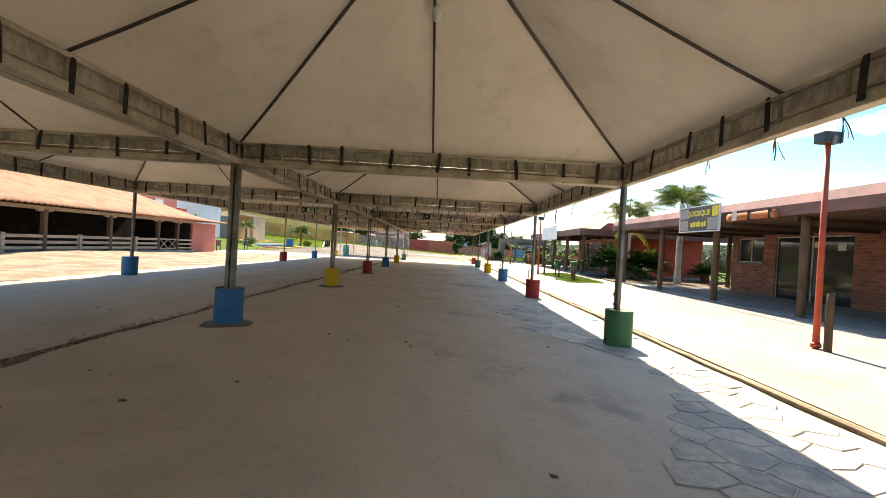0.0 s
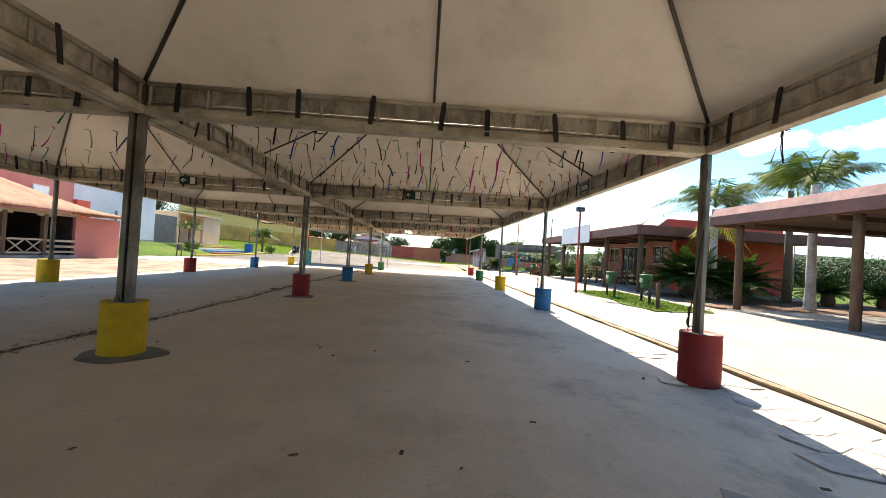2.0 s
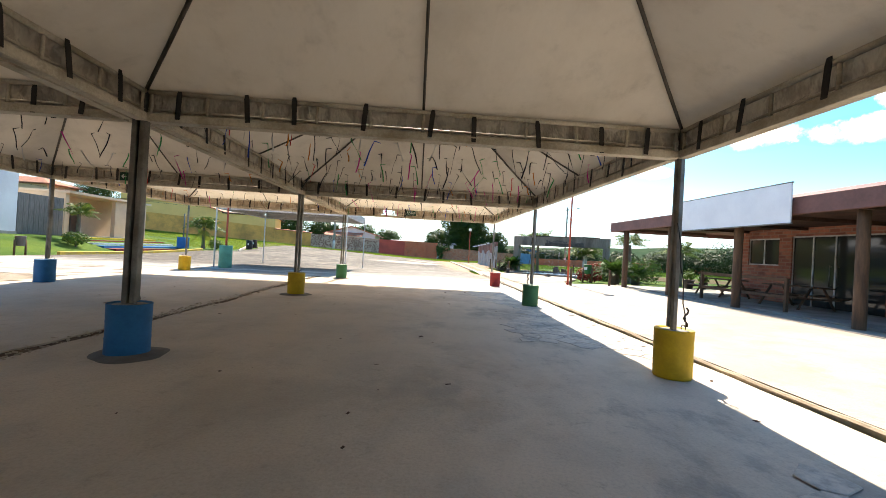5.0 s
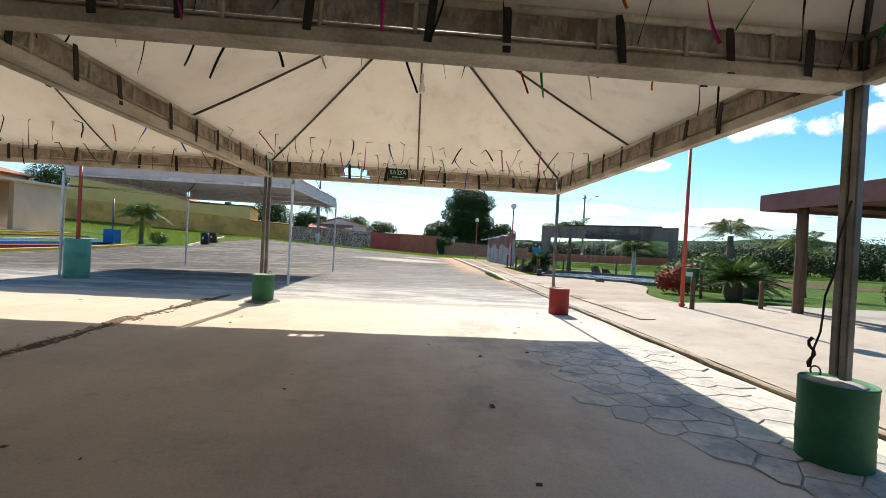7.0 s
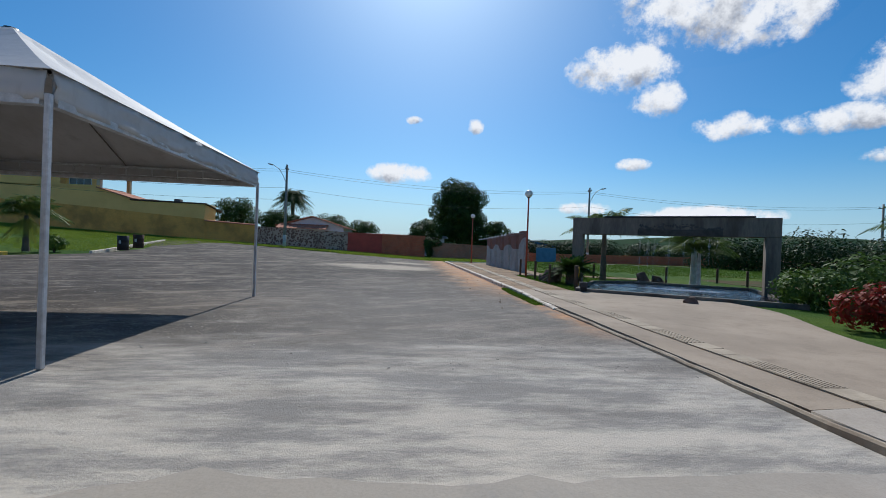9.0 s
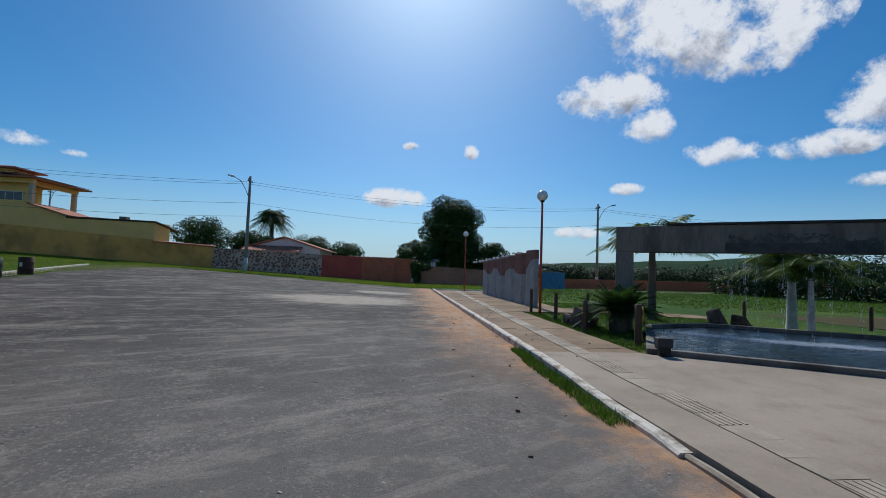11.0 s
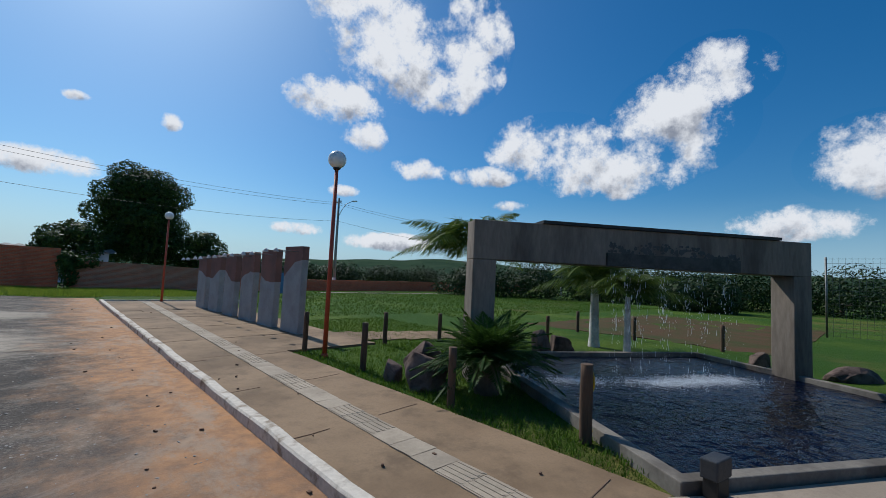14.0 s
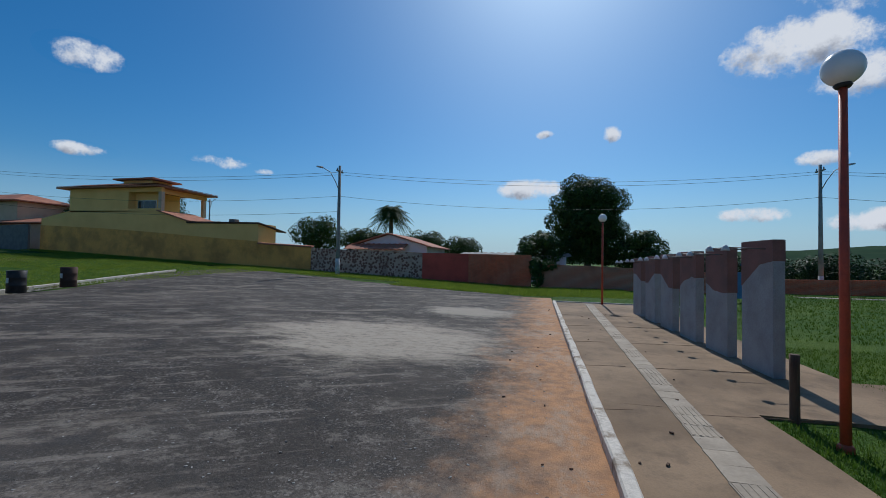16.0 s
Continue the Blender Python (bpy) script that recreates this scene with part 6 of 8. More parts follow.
rng = random.Random(77)
ribbon_meshes = []
for k in range(36):
    bm = bmesh.new()
    L = rng.uniform(0.2, 0.46)
    w = rng.uniform(0.004, 0.011)
    sway, ph = rng.uniform(-0.03, 0.03), rng.uniform(0, 6)
    prev = None
    for i in range(8):
        t = i / 7
        c = Vector((sway * t + 0.007 * math.sin(ph + 6 * t), 0.015 * math.sin(ph + 3 * t) * t, -L * t))
        tw = ph + 1.6 * t
        d = Vector((math.cos(tw), math.sin(tw), 0)) * w
        e = Vector((-math.sin(tw), math.cos(tw), 0)) * 0.0012
        ring = [bm.verts.new(c + d + e), bm.verts.new(c - d + e), bm.verts.new(c - d - e), bm.verts.new(c + d - e)]
        if prev:
            for j in range(4):
                bm.faces.new((prev[j], prev[(j + 1) % 4], ring[(j + 1) % 4], ring[j])).smooth = True
        prev = ring
    a = rng.uniform(0, 6.28)
    tail = Vector((math.cos(a), math.sin(a), 0.15)) * rng.uniform(0.04, 0.12)
    rod(bm, (0, 0, 0), tail, 0.007, 0.004, 5)
    ribbon_meshes.append(mesh_of("ribbon", bm, rng.choice(RIBBONS[:1] * 8 + RIBBONS)))
for bay in (1, 3, 4):
    for col in (0.0, -6.0):
        for row in range(7 if col == 0 else 4):
            if bay == 4 and 0 < row < (4 if col == 0 else 2):
                continue
            y = line_y(bay) + 0.5 + row * (0.82 if col == 0 else 1.6) + rng.uniform(-0.1, 0.1)
            z = 2.80 + 0.07 * smooth01(bay, 0, 4)
            g = thing("streamer_string", "string of shiny coloured ribbon streamers across the tent", "decoration", pose(col, y, z), "streamer strings")
            bm = bmesh.new()
            prev = None
            for k in range(13):
                x = -2.85 + 5.7 * k / 12
                zz = -0.06 * (1 - (x / 2.85) ** 2)
                ring = [bm.verts.new((x, 0.0005 * math.cos(q), zz + 0.0005 * math.sin(q))) for q in (0, 2.1, 4.2)]
                if prev:
                    for q in range(3):
                        bm.faces.new((prev[q], prev[(q + 1) % 3], ring[(q + 1) % 3], ring[q]))
                prev = ring
            part("string", bm, M["clear_line"], g, "thin clear line")
            n = 20 if col == 0 else 15
            for k in range(n):
                x = -2.7 + 5.4 * (k + rng.uniform(-0.25, 0.25)) / (n - 1)
                rb = part("ribbon", rng.choice(ribbon_meshes), None, g)
                rb.matrix_local = pose(x, 0, -0.06 * (1 - (x / 2.85) ** 2), rng.gauss(-6, 16), rng.gauss(4, 14), rng.uniform(0, 360))
# loose dark ribbons tied to the beam ends nearest the kiosk
for k, (x, y) in enumerate(((3.02, 0.9), (3.02, 1.5), (3.02, 2.4), (3.02, 6.9), (3.02, 8.2), (3.02, 9.4))):
    g = thing("loose_streamer", "dark ribbon knotted to the tent beam", "decoration", pose(x, y, 2.46, 0, 0, 50 * k) @ Matrix.Scale(0.5 if k < 3 else 0.8, 4), "loose streamers")
    for j in range(4):
        rb = part("ribbon", ribbon_meshes[(5 * k + j) % 36], None, g)
        rb.matrix_local = pose(0, 0, 0, 10 * j - 20, 8 * j - 12, 70 * j)

# ---------------------------------------------------------------- fountain
FT = pose(6.12, 46.0, 0.0, 0, 0, -30.0)          # pool's near left corner, u along its near edge
pool_pts = [(0, 0), (0.12, 4.15), (1.6, 5.7), (5.85, 5.7), (5.85, 0)]
pool = thing("pool", "shallow concrete fountain pool with dark rippled water", "pool", FT)


def ring_wall(bm, pts, w, z0, z1):
    """A kerb of width w outside a closed outline that runs clockwise."""
    n = len(pts)
    outer = []
    for k in range(n):
        p, a, c = Vector(pts[k]), Vector(pts[k - 1]), Vector(pts[(k + 1) % n])
        e1, e2 = (p - a).normalized(), (c - p).normalized()
        n1, n2 = Vector((-e1.y, e1.x)), Vector((-e2.y, e2.x))
        m_ = (n1 + n2).normalized()
        outer.append(p + m_ * (w / max(0.4, m_.dot(n1))))
    loops = []
    for src, z in ((outer, z0), (outer, z1), (pts, z1), (pts, z0)):
        loops.append([bm.verts.new((p[0], p[1], z)) for p in src])
    for a in range(4):
        for k in range(n):
            bm.faces.new((loops[a][k], loops[a][(k + 1) % n], loops[(a + 1) % 4][(k + 1) % n], loops[(a + 1) % 4][k]))


bm = bmesh.new()
ring_wall(bm, pool_pts, 0.15, -0.1, 0.17)
softened(part("rim", bm, M["pool_rim"], pool), 0.012, 2)
bm = bmesh.new()
n_ = 60
inside = []
gridv = {}
for j in range(n_ + 1):
    for i in range(n_ + 1):
        u, v = 5.85 * i / n_, 5.7 * j / n_
        left = 0.12 * min(v, 4.15) / 4.15 + (max(0, v - 4.15) / 1.55) * 1.48
        u = left + (5.85 - left) * i / n_
        z = 0.075 + 0.012 * noise.noise(Vector((u * 2.2, v * 3.4, 0))) + 0.006 * noise.noise(Vector((u * 6, v * 8, 4)))
        gridv[i, j] = bm.verts.new((u, v, z))
for j in range(n_):
    for i in range(n_):
        bm.faces.new((gridv[i, j], gridv[i + 1, j], gridv[i + 1, j + 1], gridv[i, j + 1])).smooth = True
part("water", bm, M["water"], pool, "dark blue rippled water")
rngf = random.Random(5)
bm = bmesh.new()
for k in range(7000):
    c = rngf.choice(((1.2, 3.5), (2.5, 3.3), (2.8, 3.2), (3.3, 3.3), (3.9, 3.3), (4.2, 3.4)))
    u, v = c[0] + rngf.gauss(0, 0.34), c[1] + rngf.gauss(0, 0.2)
    s = rngf.uniform(0.003, 0.009)
    z = 0.085 + abs(rngf.gauss(0, 0.03))
    bmesh.ops.create_icosphere(bm, subdivisions=1, radius=s, matrix=Matrix.Translation((u, v, z))) if k < 260 else solid(bm, u - s, u + s, v - s * 0.4, v + s * 0.4, 0.088, 0.094)
tagged(part("foam", bm, M["splash"], pool, "white splashes under the falling water"), kind="stuff")

AR = pose(7.3, 49.62, 0.0, 0, 0, -34.0)       # outer left foot of the frame, along its length
LEN = 7.0
arch = thing("fountain_frame", "raw concrete portal frame that drips water into the pool", "fountain", AR)
box_part("pillar", 0.0, 0.42, 0.0, 0.5, -0.1, 2.12, M["arch"], arch, "", 0.015)
box_part("pillar", LEN - 0.42, LEN, 0.0, 0.5, -0.1, 2.12, M["arch"], arch, "", 0.015)
box_part("beam", 0.0, LEN, -0.004, 0.504, 2.122, 2.81, M["arch"], arch, "", 0.015)
box_part("coping", 1.25, LEN - 0.75, -0.05, 0.55, 2.813, 2.87, M["black_metal"], arch, "dark metal coping strip")
bm = bmesh.new()
box_part("trough", 2.5, 5.3, -0.05, -0.006, 2.12, 2.36, M["wet_concrete"], arch, "dark wet lip that the water runs over")
for k in range(170):
    x = 2.55 + 2.75 * rngf.random()
    hump = 0.03 + 0.16 * abs(noise.noise(Vector((x * 1.6, 0.5, 0)))) * 2
    wide, zc = rngf.uniform(0.012, 0.05), 2.36 + hump * rngf.random()
    tall = wide * rngf.uniform(0.5, 1.4)
    n = 8
    front = -0.0075 - 0.00005 * k
    ring = [bm.verts.new((x + wide * math.cos(2 * math.pi * i / n) * rngf.uniform(0.5, 1.3), front, zc + tall * math.sin(2 * math.pi * i / n) * rngf.uniform(0.5, 1.3))) for i in range(n)]
    back = [bm.verts.new((w.co.x, -0.0045, w.co.z)) for w in ring]
    bm.faces.new(ring)
    for i in range(n):
        bm.faces.new((ring[i], ring[(i + 1) % n], back[(i + 1) % n], back[i]))
part("wet_stain", bm, M["wet_dark"], arch, "ragged black moss stains on the beam")
bm = bmesh.new()
for k in range(800):
    x = rngf.uniform(2.5, 5.3) if k % 5 == 0 else rngf.choice((2.6, 2.9, 3.1, 3.6, 4.1, 4.4, 4.9)) + rngf.gauss(0, 0.025)
    z = rngf.uniform(0.1, 2.02) if k % 2 else rngf.uniform(0.9, 2.02)
    y = -0.06 - 0.18 * (1 - z / 2) + rngf.gauss(0, 0.06)
    l = rngf.uniform(0.006, 0.035) if k % 3 else rngf.uniform(0.03, 0.12)
    rod(bm, (x, y, z), (x, y, min(2.06, z + l)), rngf.uniform(0.0015, 0.0045), 0.001, 4)
tagged(part("falling_water", bm, M["splash"], arch, "thin strings of falling drops"), kind="stuff")

spot = thing("pool_spotlight", "small black spotlight box at the pool corner", "lamp", FT @ pose(0.12, -0.22, 0.07, 0, 0, 20))
box_part("housing", -0.13, 0.13, -0.07, 0.07, 0.16, 0.32, M["black_box"], spot, "", 0.012)
box_part("stand", -0.1, 0.1, -0.06, 0.06, 0.0, 0.16, M["black_metal"], spot, "", 0.01)


def boulder(x, y, s, seed, z=0.0, stretch=(1, 1, 1), material=None):
    bm = bmesh.new()
    bmesh.ops.create_icosphere(bm, subdivisions=4, radius=1.0)
    rb = random.Random(seed)
    axes = [Vector((rb.uniform(-1, 1), rb.uniform(-1, 1), rb.uniform(-0.3, 1))).normalized() for _ in range(9)]
    for w in bm.verts:
        d = w.co.normalized()
        k = 1.12 + 0.35 * noise.noise(d * 1.3 + Vector((seed, 0, 0))) + 0.13 * noise.noise(d * 3.5 + Vector((0, seed, 0))) + 0.04 * noise.noise(d * 9)
        q = d * k
        for ax in axes:
            over = q.dot(ax) - 0.62
            if over > 0:
                q = q - ax * over * 0.9
        w.co = Vector((q.x * stretch[0], q.y * stretch[1], q.z * stretch[2])) * s
    return plain("boulder", bm, material or M["rock"], "rough brown granite boulder lying on the grass", "rock", "boulders", m=pose(x, y, land(x, y) + z, 0, 0, seed * 50))


boulder(6.45, 49.8, 0.42, 2, 0.25, (1.15, 1, 0.95))
boulder(6.85, 50.2, 0.38, 5, 0.35)
boulder(6.3, 50.4, 0.22, 8, 0.15)
boulder(11.75, 50.5, 0.32, 11, 0.2)
boulder(14.5, 46.8, 0.28, 13, 0.12)
boulder(14.3, 45.2, 0.4, 17, 0.12, (1.5, 0.8, 0.7))
boulder(11.1, 50.7, 0.35, 19, 0.25, (0.8, 0.8, 1.3))
boulder(8.2, 43.4, 0.2, 23, 0.12)

# ---------------------------------------------------------------- mural slabs
WAVE = [(0, 2.02), (0.4, 1.96), (1.05, 1.52), (1.7, 1.34), (2.2, 1.36), (2.8, 1.58), (3.5, 1.62), (4.0, 1.5), (4.5, 1.22), (5.2, 1.25), (5.8, 1.6), (6.6, 1.62), (7.2, 1.3), (8.0, 1.25), (8.8, 1.55), (10.0, 1.5), (11.0, 1.3)]
for k in range(6):
    y0, wide, thick = 55.55 + 1.63 * k, 1.02, 0.19
    x0 = 6.98 - 0.05 * k
    z0 = land(x0, y0) + 0.05
    top = 2.36 - 0.045 * k + (0.03 if k == 0 else 0)
    sl = thing("mural_slab", "upright pebbledash slab with faded red wavy upper half", "slab", pose(x0, y0, z0, 0, 0, 2.4), "mural slabs")
    softened(box_part("body", 0, thick, 0, wide, -0.05, top, M["slab_grey"], sl), 0.012)
    n_ = 26
    for side_, xs in (("painted_panel", -0.003), ("painted_panel", thick + 0.003)):
        bm = bmesh.new()
        prev = None
        for i in range(n_ + 1):
            yy = wide * i / n_
            sd = y0 - 55.55 + yy
            ww = float(np.interp(sd, [w_[0] for w_ in WAVE], [w_[1] for w_ in WAVE])) + 0.025 * noise.noise(Vector((sd * 5, k, 1)))
            ring = [bm.verts.new((xs + dx, yy, zz)) for dx in (-0.0015, 0.0015) for zz in (ww, top - 0.005)]
            if prev:
                for a, c in ((0, 1), (1, 3), (3, 2), (2, 0)):
                    bm.faces.new((prev[a], prev[c], ring[c], ring[a]))
            else:
                bm.faces.new([ring[q] for q in (0, 1, 3, 2)])
            prev = ring
        bm.faces.new([prev[q] for q in (0, 2, 3, 1)])
        part(side_, bm, M["slab_red"], sl, "faded brownish-red painted upper part")
    wn_ = float(np.interp(y0 - 55.55, [w_[0] for w_ in WAVE], [w_[1] for w_ in WAVE]))
    box_part("painted_end", 0.0, thick, -0.004, -0.0005, wn_, top - 0.006, M["slab_red"], sl, "faded brownish-red painted edge")
    box_part("painted_top", 0.006, thick - 0.006, 0.006, wide - 0.006, top + 0.0005, top + 0.004, M["slab_red"], sl, "faded brownish-red painted top")
    for ya in (0.22, 0.85):
        bm = bmesh.new()
        rod(bm, (0.1, ya, top - 0.16), (-0.62, ya, top - 0.13), 0.011, n=6)
        part("lamp_arm", bm, M["steel"], sl)
        bm = bmesh.new()
        lathe(bm, [(0.02, 0.05), (0.045, 0.02), (0.075, -0.05), (0.07, -0.052), (0.02, 0.02)], 12, (-0.64, ya, top - 0.14))
        part("spotlight", bm, M["white_steel"], sl, "small white lamp hood")

board = thing("blue_board", "faded blue notice board on thin posts in the field", "board", pose(13.05, 72.0, land(14.0, 72.0)))
box_part("panel", 0.0, 2.0, -0.02, 0.02, 0.25, 1.62, M["board_blue"], board, "", 0.01)
for x in (0.12, 1.88):
    bm = bmesh.new()
    rod(bm, (x, 0.045, -0.1), (x, 0.045, 1.6), 0.03, n=8)
    part("post", bm, M["steel"], board)

# tactile tiles along the footpath
trk = thing("tactile_strip", "line of pale ribbed tactile tiles in the footpath", "paving", pose(0, 0, 0), kind="structure")
tile_a, tile_b = bmesh.new(), bmesh.new()
solid(tile_a, -0.165, 0.165, -0.164, 0.164, 0.0, 0.012)
for k in range(5):
    solid(tile_a, -0.136 + 0.068 * k - 0.014, -0.136 + 0.068 * k + 0.014, -0.15, 0.15, 0.012, 0.018)
solid(tile_b, -0.165, 0.165, -0.164, 0.164, 0.0, 0.013)
tile_me = [mesh_of("tactile_tile", t_, M["tactile"]) for t_ in (tile_a, tile_b)]
for k in range(102):
    y = 33.6 + 0.335 * k
    x = 4.72 + 0.0315 * max(-3.0, y - 47)
    o = part("tactile_tile", tile_me[0 if (k // 3) % 2 else 1], None, trk)
    o.matrix_local = pose(x, y, land(x, y) + 0.071 - 0.022 * (1 - smooth01(y, 36, 42)), 0.4 * math.sin(k * 1.3), 0.4 * math.sin(k * 2.1), 1.2 * math.sin(k * 3.7))
# dark joints in the footpath
bm = bmesh.new()
for y in (46.3, 48.9, 50.9, 53.2, 55.6, 58.0, 60.6, 63.2):
    last = None
    for k in range(9):
        x = 3.9 + (1.8 if y < 52.4 else 3.0) * k / 8
        p = (x, y + 0.05 * noise.noise(Vector((x * 2, y, 0))) + 0.1 * (x - 4), land(x, y) + 0.079)
        if last and abs(x - 4.72 - 0.0315 * (y - 47)) > 0.28:
            a, c = Vector(last), Vector(p)
            solid(bm, 0, (c - a).length, -0.005, 0.005, -0.01, -0.004, Matrix.Translation(a) @ (c - a).to_track_quat("X", "Z").to_matrix().to_4x4())
        last = p
plain("pavement_cracks", bm, M["earth"], "dark open joints across the footpath", "joint", kind="structure")


# ---------------------------------------------------------------- far walls
def wall_along(name, x0, x1, y0, y1, t0, t1, material, label, thick=0.2):
    bm = bmesh.new()
    n = max(2, int(abs(x1 - x0) / 1.2))
    prev = None
    for k in range(n + 1):
        f = k / n
        x, y = x0 + (x1 - x0) * f, y0 + (y1 - y0) * f
        top = t0 + (t1 - t0) * f + 0.035 * noise.noise(Vector((x * 1.7, 0, 2)))
        ring = [bm.verts.new((x, y, land(x, y) - 0.3)), bm.verts.new((x, y, top)), bm.verts.new((x, y + thick, top)), bm.verts.new((x, y + thick, land(x, y) - 0.3))]
        if prev:
            for i in range(4):
                bm.faces.new((prev[i], prev[(i + 1) % 4], ring[(i + 1) % 4], ring[i]))
        else:
            bm.faces.new(ring)
        prev = ring
    bm.faces.new(prev[::-1])
    return plain(name, bm, material, label, "wall", kind="structure")


wall_along("wall_yellow", -22.0, -16.2, 80.0, 80.0, 3.2, 2.95, M["ochre_wall"], "stained ochre plaster garden wall")
wall_along("wall_rubble", -16.2, -6.1, 80.05, 80.05, 2.85, 2.57, M["rubble"], "dark rubble stone garden wall")
wall_along("wall_red_plaster", -6.1, -2.3, 80.0, 80.0, 2.57, 2.53, M["red_wall"], "dull red painted garden wall")
wall_along("wall_red_brick", -2.3, 2.6, 80.04, 80.04, 2.53, 2.5, M["brick_red"], "old red brick garden wall")
wall_along("wall_brown_brick", 3.0, 14.5, 80.1, 79.0, 1.85, 1.5, M["brick_brown"], "low brown brick garden wall with pale plaster")
wall_along("wall_field", 14.5, 66.0, 80.5, 88.5, 1.0, 1.35, M["brick_red"], "long low red brick wall behind the field")
wall_along("wall_dark", -64.0, -47.4, 80.0, 79.0, 4.6, 4.9, M["gate"], "dark weathered wall beside the yellow house")

def hip_roof(bm, x0, x1, y0, y1, z, ridge, inset):
    base = [bm.verts.new(p) for p in ((x0, y0, z), (x1, y0, z), (x1, y1, z), (x0, y1, z))]
    bot = [bm.verts.new((w.co.x, w.co.y, z - 0.14)) for w in base]
    ym = (y0 + y1) / 2
    a, c = bm.verts.new((x0 + inset, ym, ridge)), bm.verts.new((x1 - inset, ym, ridge))
    for f in ((base[0], base[1], c, a), (base[1], base[2], c), (base[2], base[3], a, c), (base[3], base[0], a)):
        bm.faces.new(f)
    for k in range(4):
        bm.faces.new((base[k], base[(k + 1) % 4], bot[(k + 1) % 4], bot[k]))
    bm.faces.new(bot)


def prism(bm, outline, y0, y1):
    """An upright outline (x, z) drawn out from y0 to y1."""
    fa = [bm.verts.new((x, y0, z)) for x, z in outline]
    fb = [bm.verts.new((x, y1, z)) for x, z in outline]
    bm.faces.new(fa)
    bm.faces.new(fb[::-1])
    for k in range(len(outline)):
        bm.faces.new((fa[k], fa[(k + 1) % len(fa)], fb[(k + 1) % len(fa)], fb[k]))


def tiled_slope(bm, a, b, c, d, rows_n=14):
    """Rows of half-round clay tiles between the eave a-b and the ridge d-c."""
    a, b, c, d = (Vector(v) for v in (a, b, c, d))
    n = max(8, int((b - a).length / 0.16))
    nrm = (b - a).cross(d - a).normalized()
    nrm = nrm if nrm.z > 0 else -nrm
    for r in range(rows_n):
        prev = None
        for k in range(n + 1):
            lift = nrm * (0.035 if k % 2 else 0.0)
            f = k / n
            lo, hi = a.lerp(d, r / rows_n), a.lerp(d, (r + 1.12) / rows_n)
            lo2, hi2 = b.lerp(c, r / rows_n), b.lerp(c, (r + 1.12) / rows_n)
            ring = [bm.verts.new(lo.lerp(lo2, f) + lift + nrm * 0.055), bm.verts.new(hi.lerp(hi2, f) + lift + nrm * 0.02)]
            if prev:
                bm.faces.new((prev[0], ring[0], ring[1], prev[1]))
            prev = ring


bm = bmesh.new()
for k in range(30):
    rod(bm, (-21.4 + 0.18 * k, 79.85, 3.2 - 0.009 * k), (-21.4 + 0.18 * k, 80.35, 3.26 - 0.009 * k), 0.075, n=8)
plain("wall_coping", bm, M["tile"], "row of clay tiles capping the ochre wall", "coping", kind="structure")
house = thing("yellow_house", "two-storey yellow plastered house with clay tile roofs", "house")
bm = bmesh.new()
prism(bm, [(-47.2, 1.5), (-21.5, 0.8), (-21.5, 5.0), (-29.0, 5.16), (-32.4, 6.2), (-43.5, 6.35), (-47.2, 5.6)], 80.0, 82.6)
part("wall", bm, M["yellow_wall"], house)
box_part("upper_wall", -43.5, -36.1, 80.0, 86.0, 6.2, 8.55, M["yellow_wall"], house)
box_part("porch_wall", -36.1, -32.9, 80.75, 80.95, 6.1, 8.5, M["yellow_wall"], house)
box_part("parapet", -36.1, -32.2, 80.0, 80.18, 6.2, 6.5, M["yellow_wall"], house)
bm = bmesh.new()
pts = [(-47.22, 4.9), (-40, 4.62), (-33, 4.2), (-27, 3.75), (-21.48, 3.4)]
prism(bm, [(x, land(x, 80) - 0.3) for x, z in pts] + [(x, z) for x, z in pts[::-1]], 79.96, 79.997)
part("stained_plinth", bm, M["ochre_wall"], house, "stained ochre lower wall")
bm = bmesh.new()
hip_roof(bm, -44.5, -31.9, 79.4, 86.9, 8.68, 9.6, 4.6)
part("roof", bm, M["tile"], house, "reddish clay tile hip roof")
bm = bmesh.new()
tiled_slope(bm, (-44.5, 79.4, 8.68), (-31.9, 79.4, 8.68), (-36.5, 83.15, 9.6), (-39.9, 83.15, 9.6), 9)
tiled_slope(bm, (-31.9, 79.4, 8.68), (-31.9, 86.9, 8.68), (-36.5, 83.15, 9.6), (-36.5, 83.15, 9.6), 9)
part("roof_tiles", bm, M["tile"], house, "rows of reddish clay tiles")
box_part("cupola", -39.2, -35.6, 82.0, 84.4, 9.2, 9.75, M["yellow_wall"], house)
bm = bmesh.new()
hip_roof(bm, -39.9, -34.9, 81.4, 85.0, 9.84, 10.25, 1.8)
part("cupola_roof", bm, M["tile"], house, "small clay tile cap roof")
for x, y in ((-32.55, 80.02), (-33.3, 86.0)):
    box_part("porch_column", x, x + 0.36, y, y + 0.36, 6.2, 8.12, M["tan_wall"], house)
box_part("porch_beam", -36.1, -32.19, 80.0, 80.38, 8.12, 8.54, M["yellow_wall"], house)
box_part("porch_beam", -33.2, -32.9, 80.38, 86.4, 8.12, 8.54, M["yellow_wall"], house)
bm = bmesh.new()
vs = [bm.verts.new(p) for p in ((-32.4, 79.7, 6.34), (-28.8, 79.7, 5.3), (-28.8, 84, 5.3), (-32.4, 84, 6.34), (-32.4, 79.7, 6.22), (-28.8, 79.7, 5.18), (-28.8, 84, 5.18), (-32.4, 84, 6.22))]
for q in ((0, 1, 2, 3), (4, 7, 6, 5), (0, 4, 5, 1), (1, 5, 6, 2), (2, 6, 7, 3), (3, 7, 4, 0)):
    bm.faces.new([vs[i] for i in q])
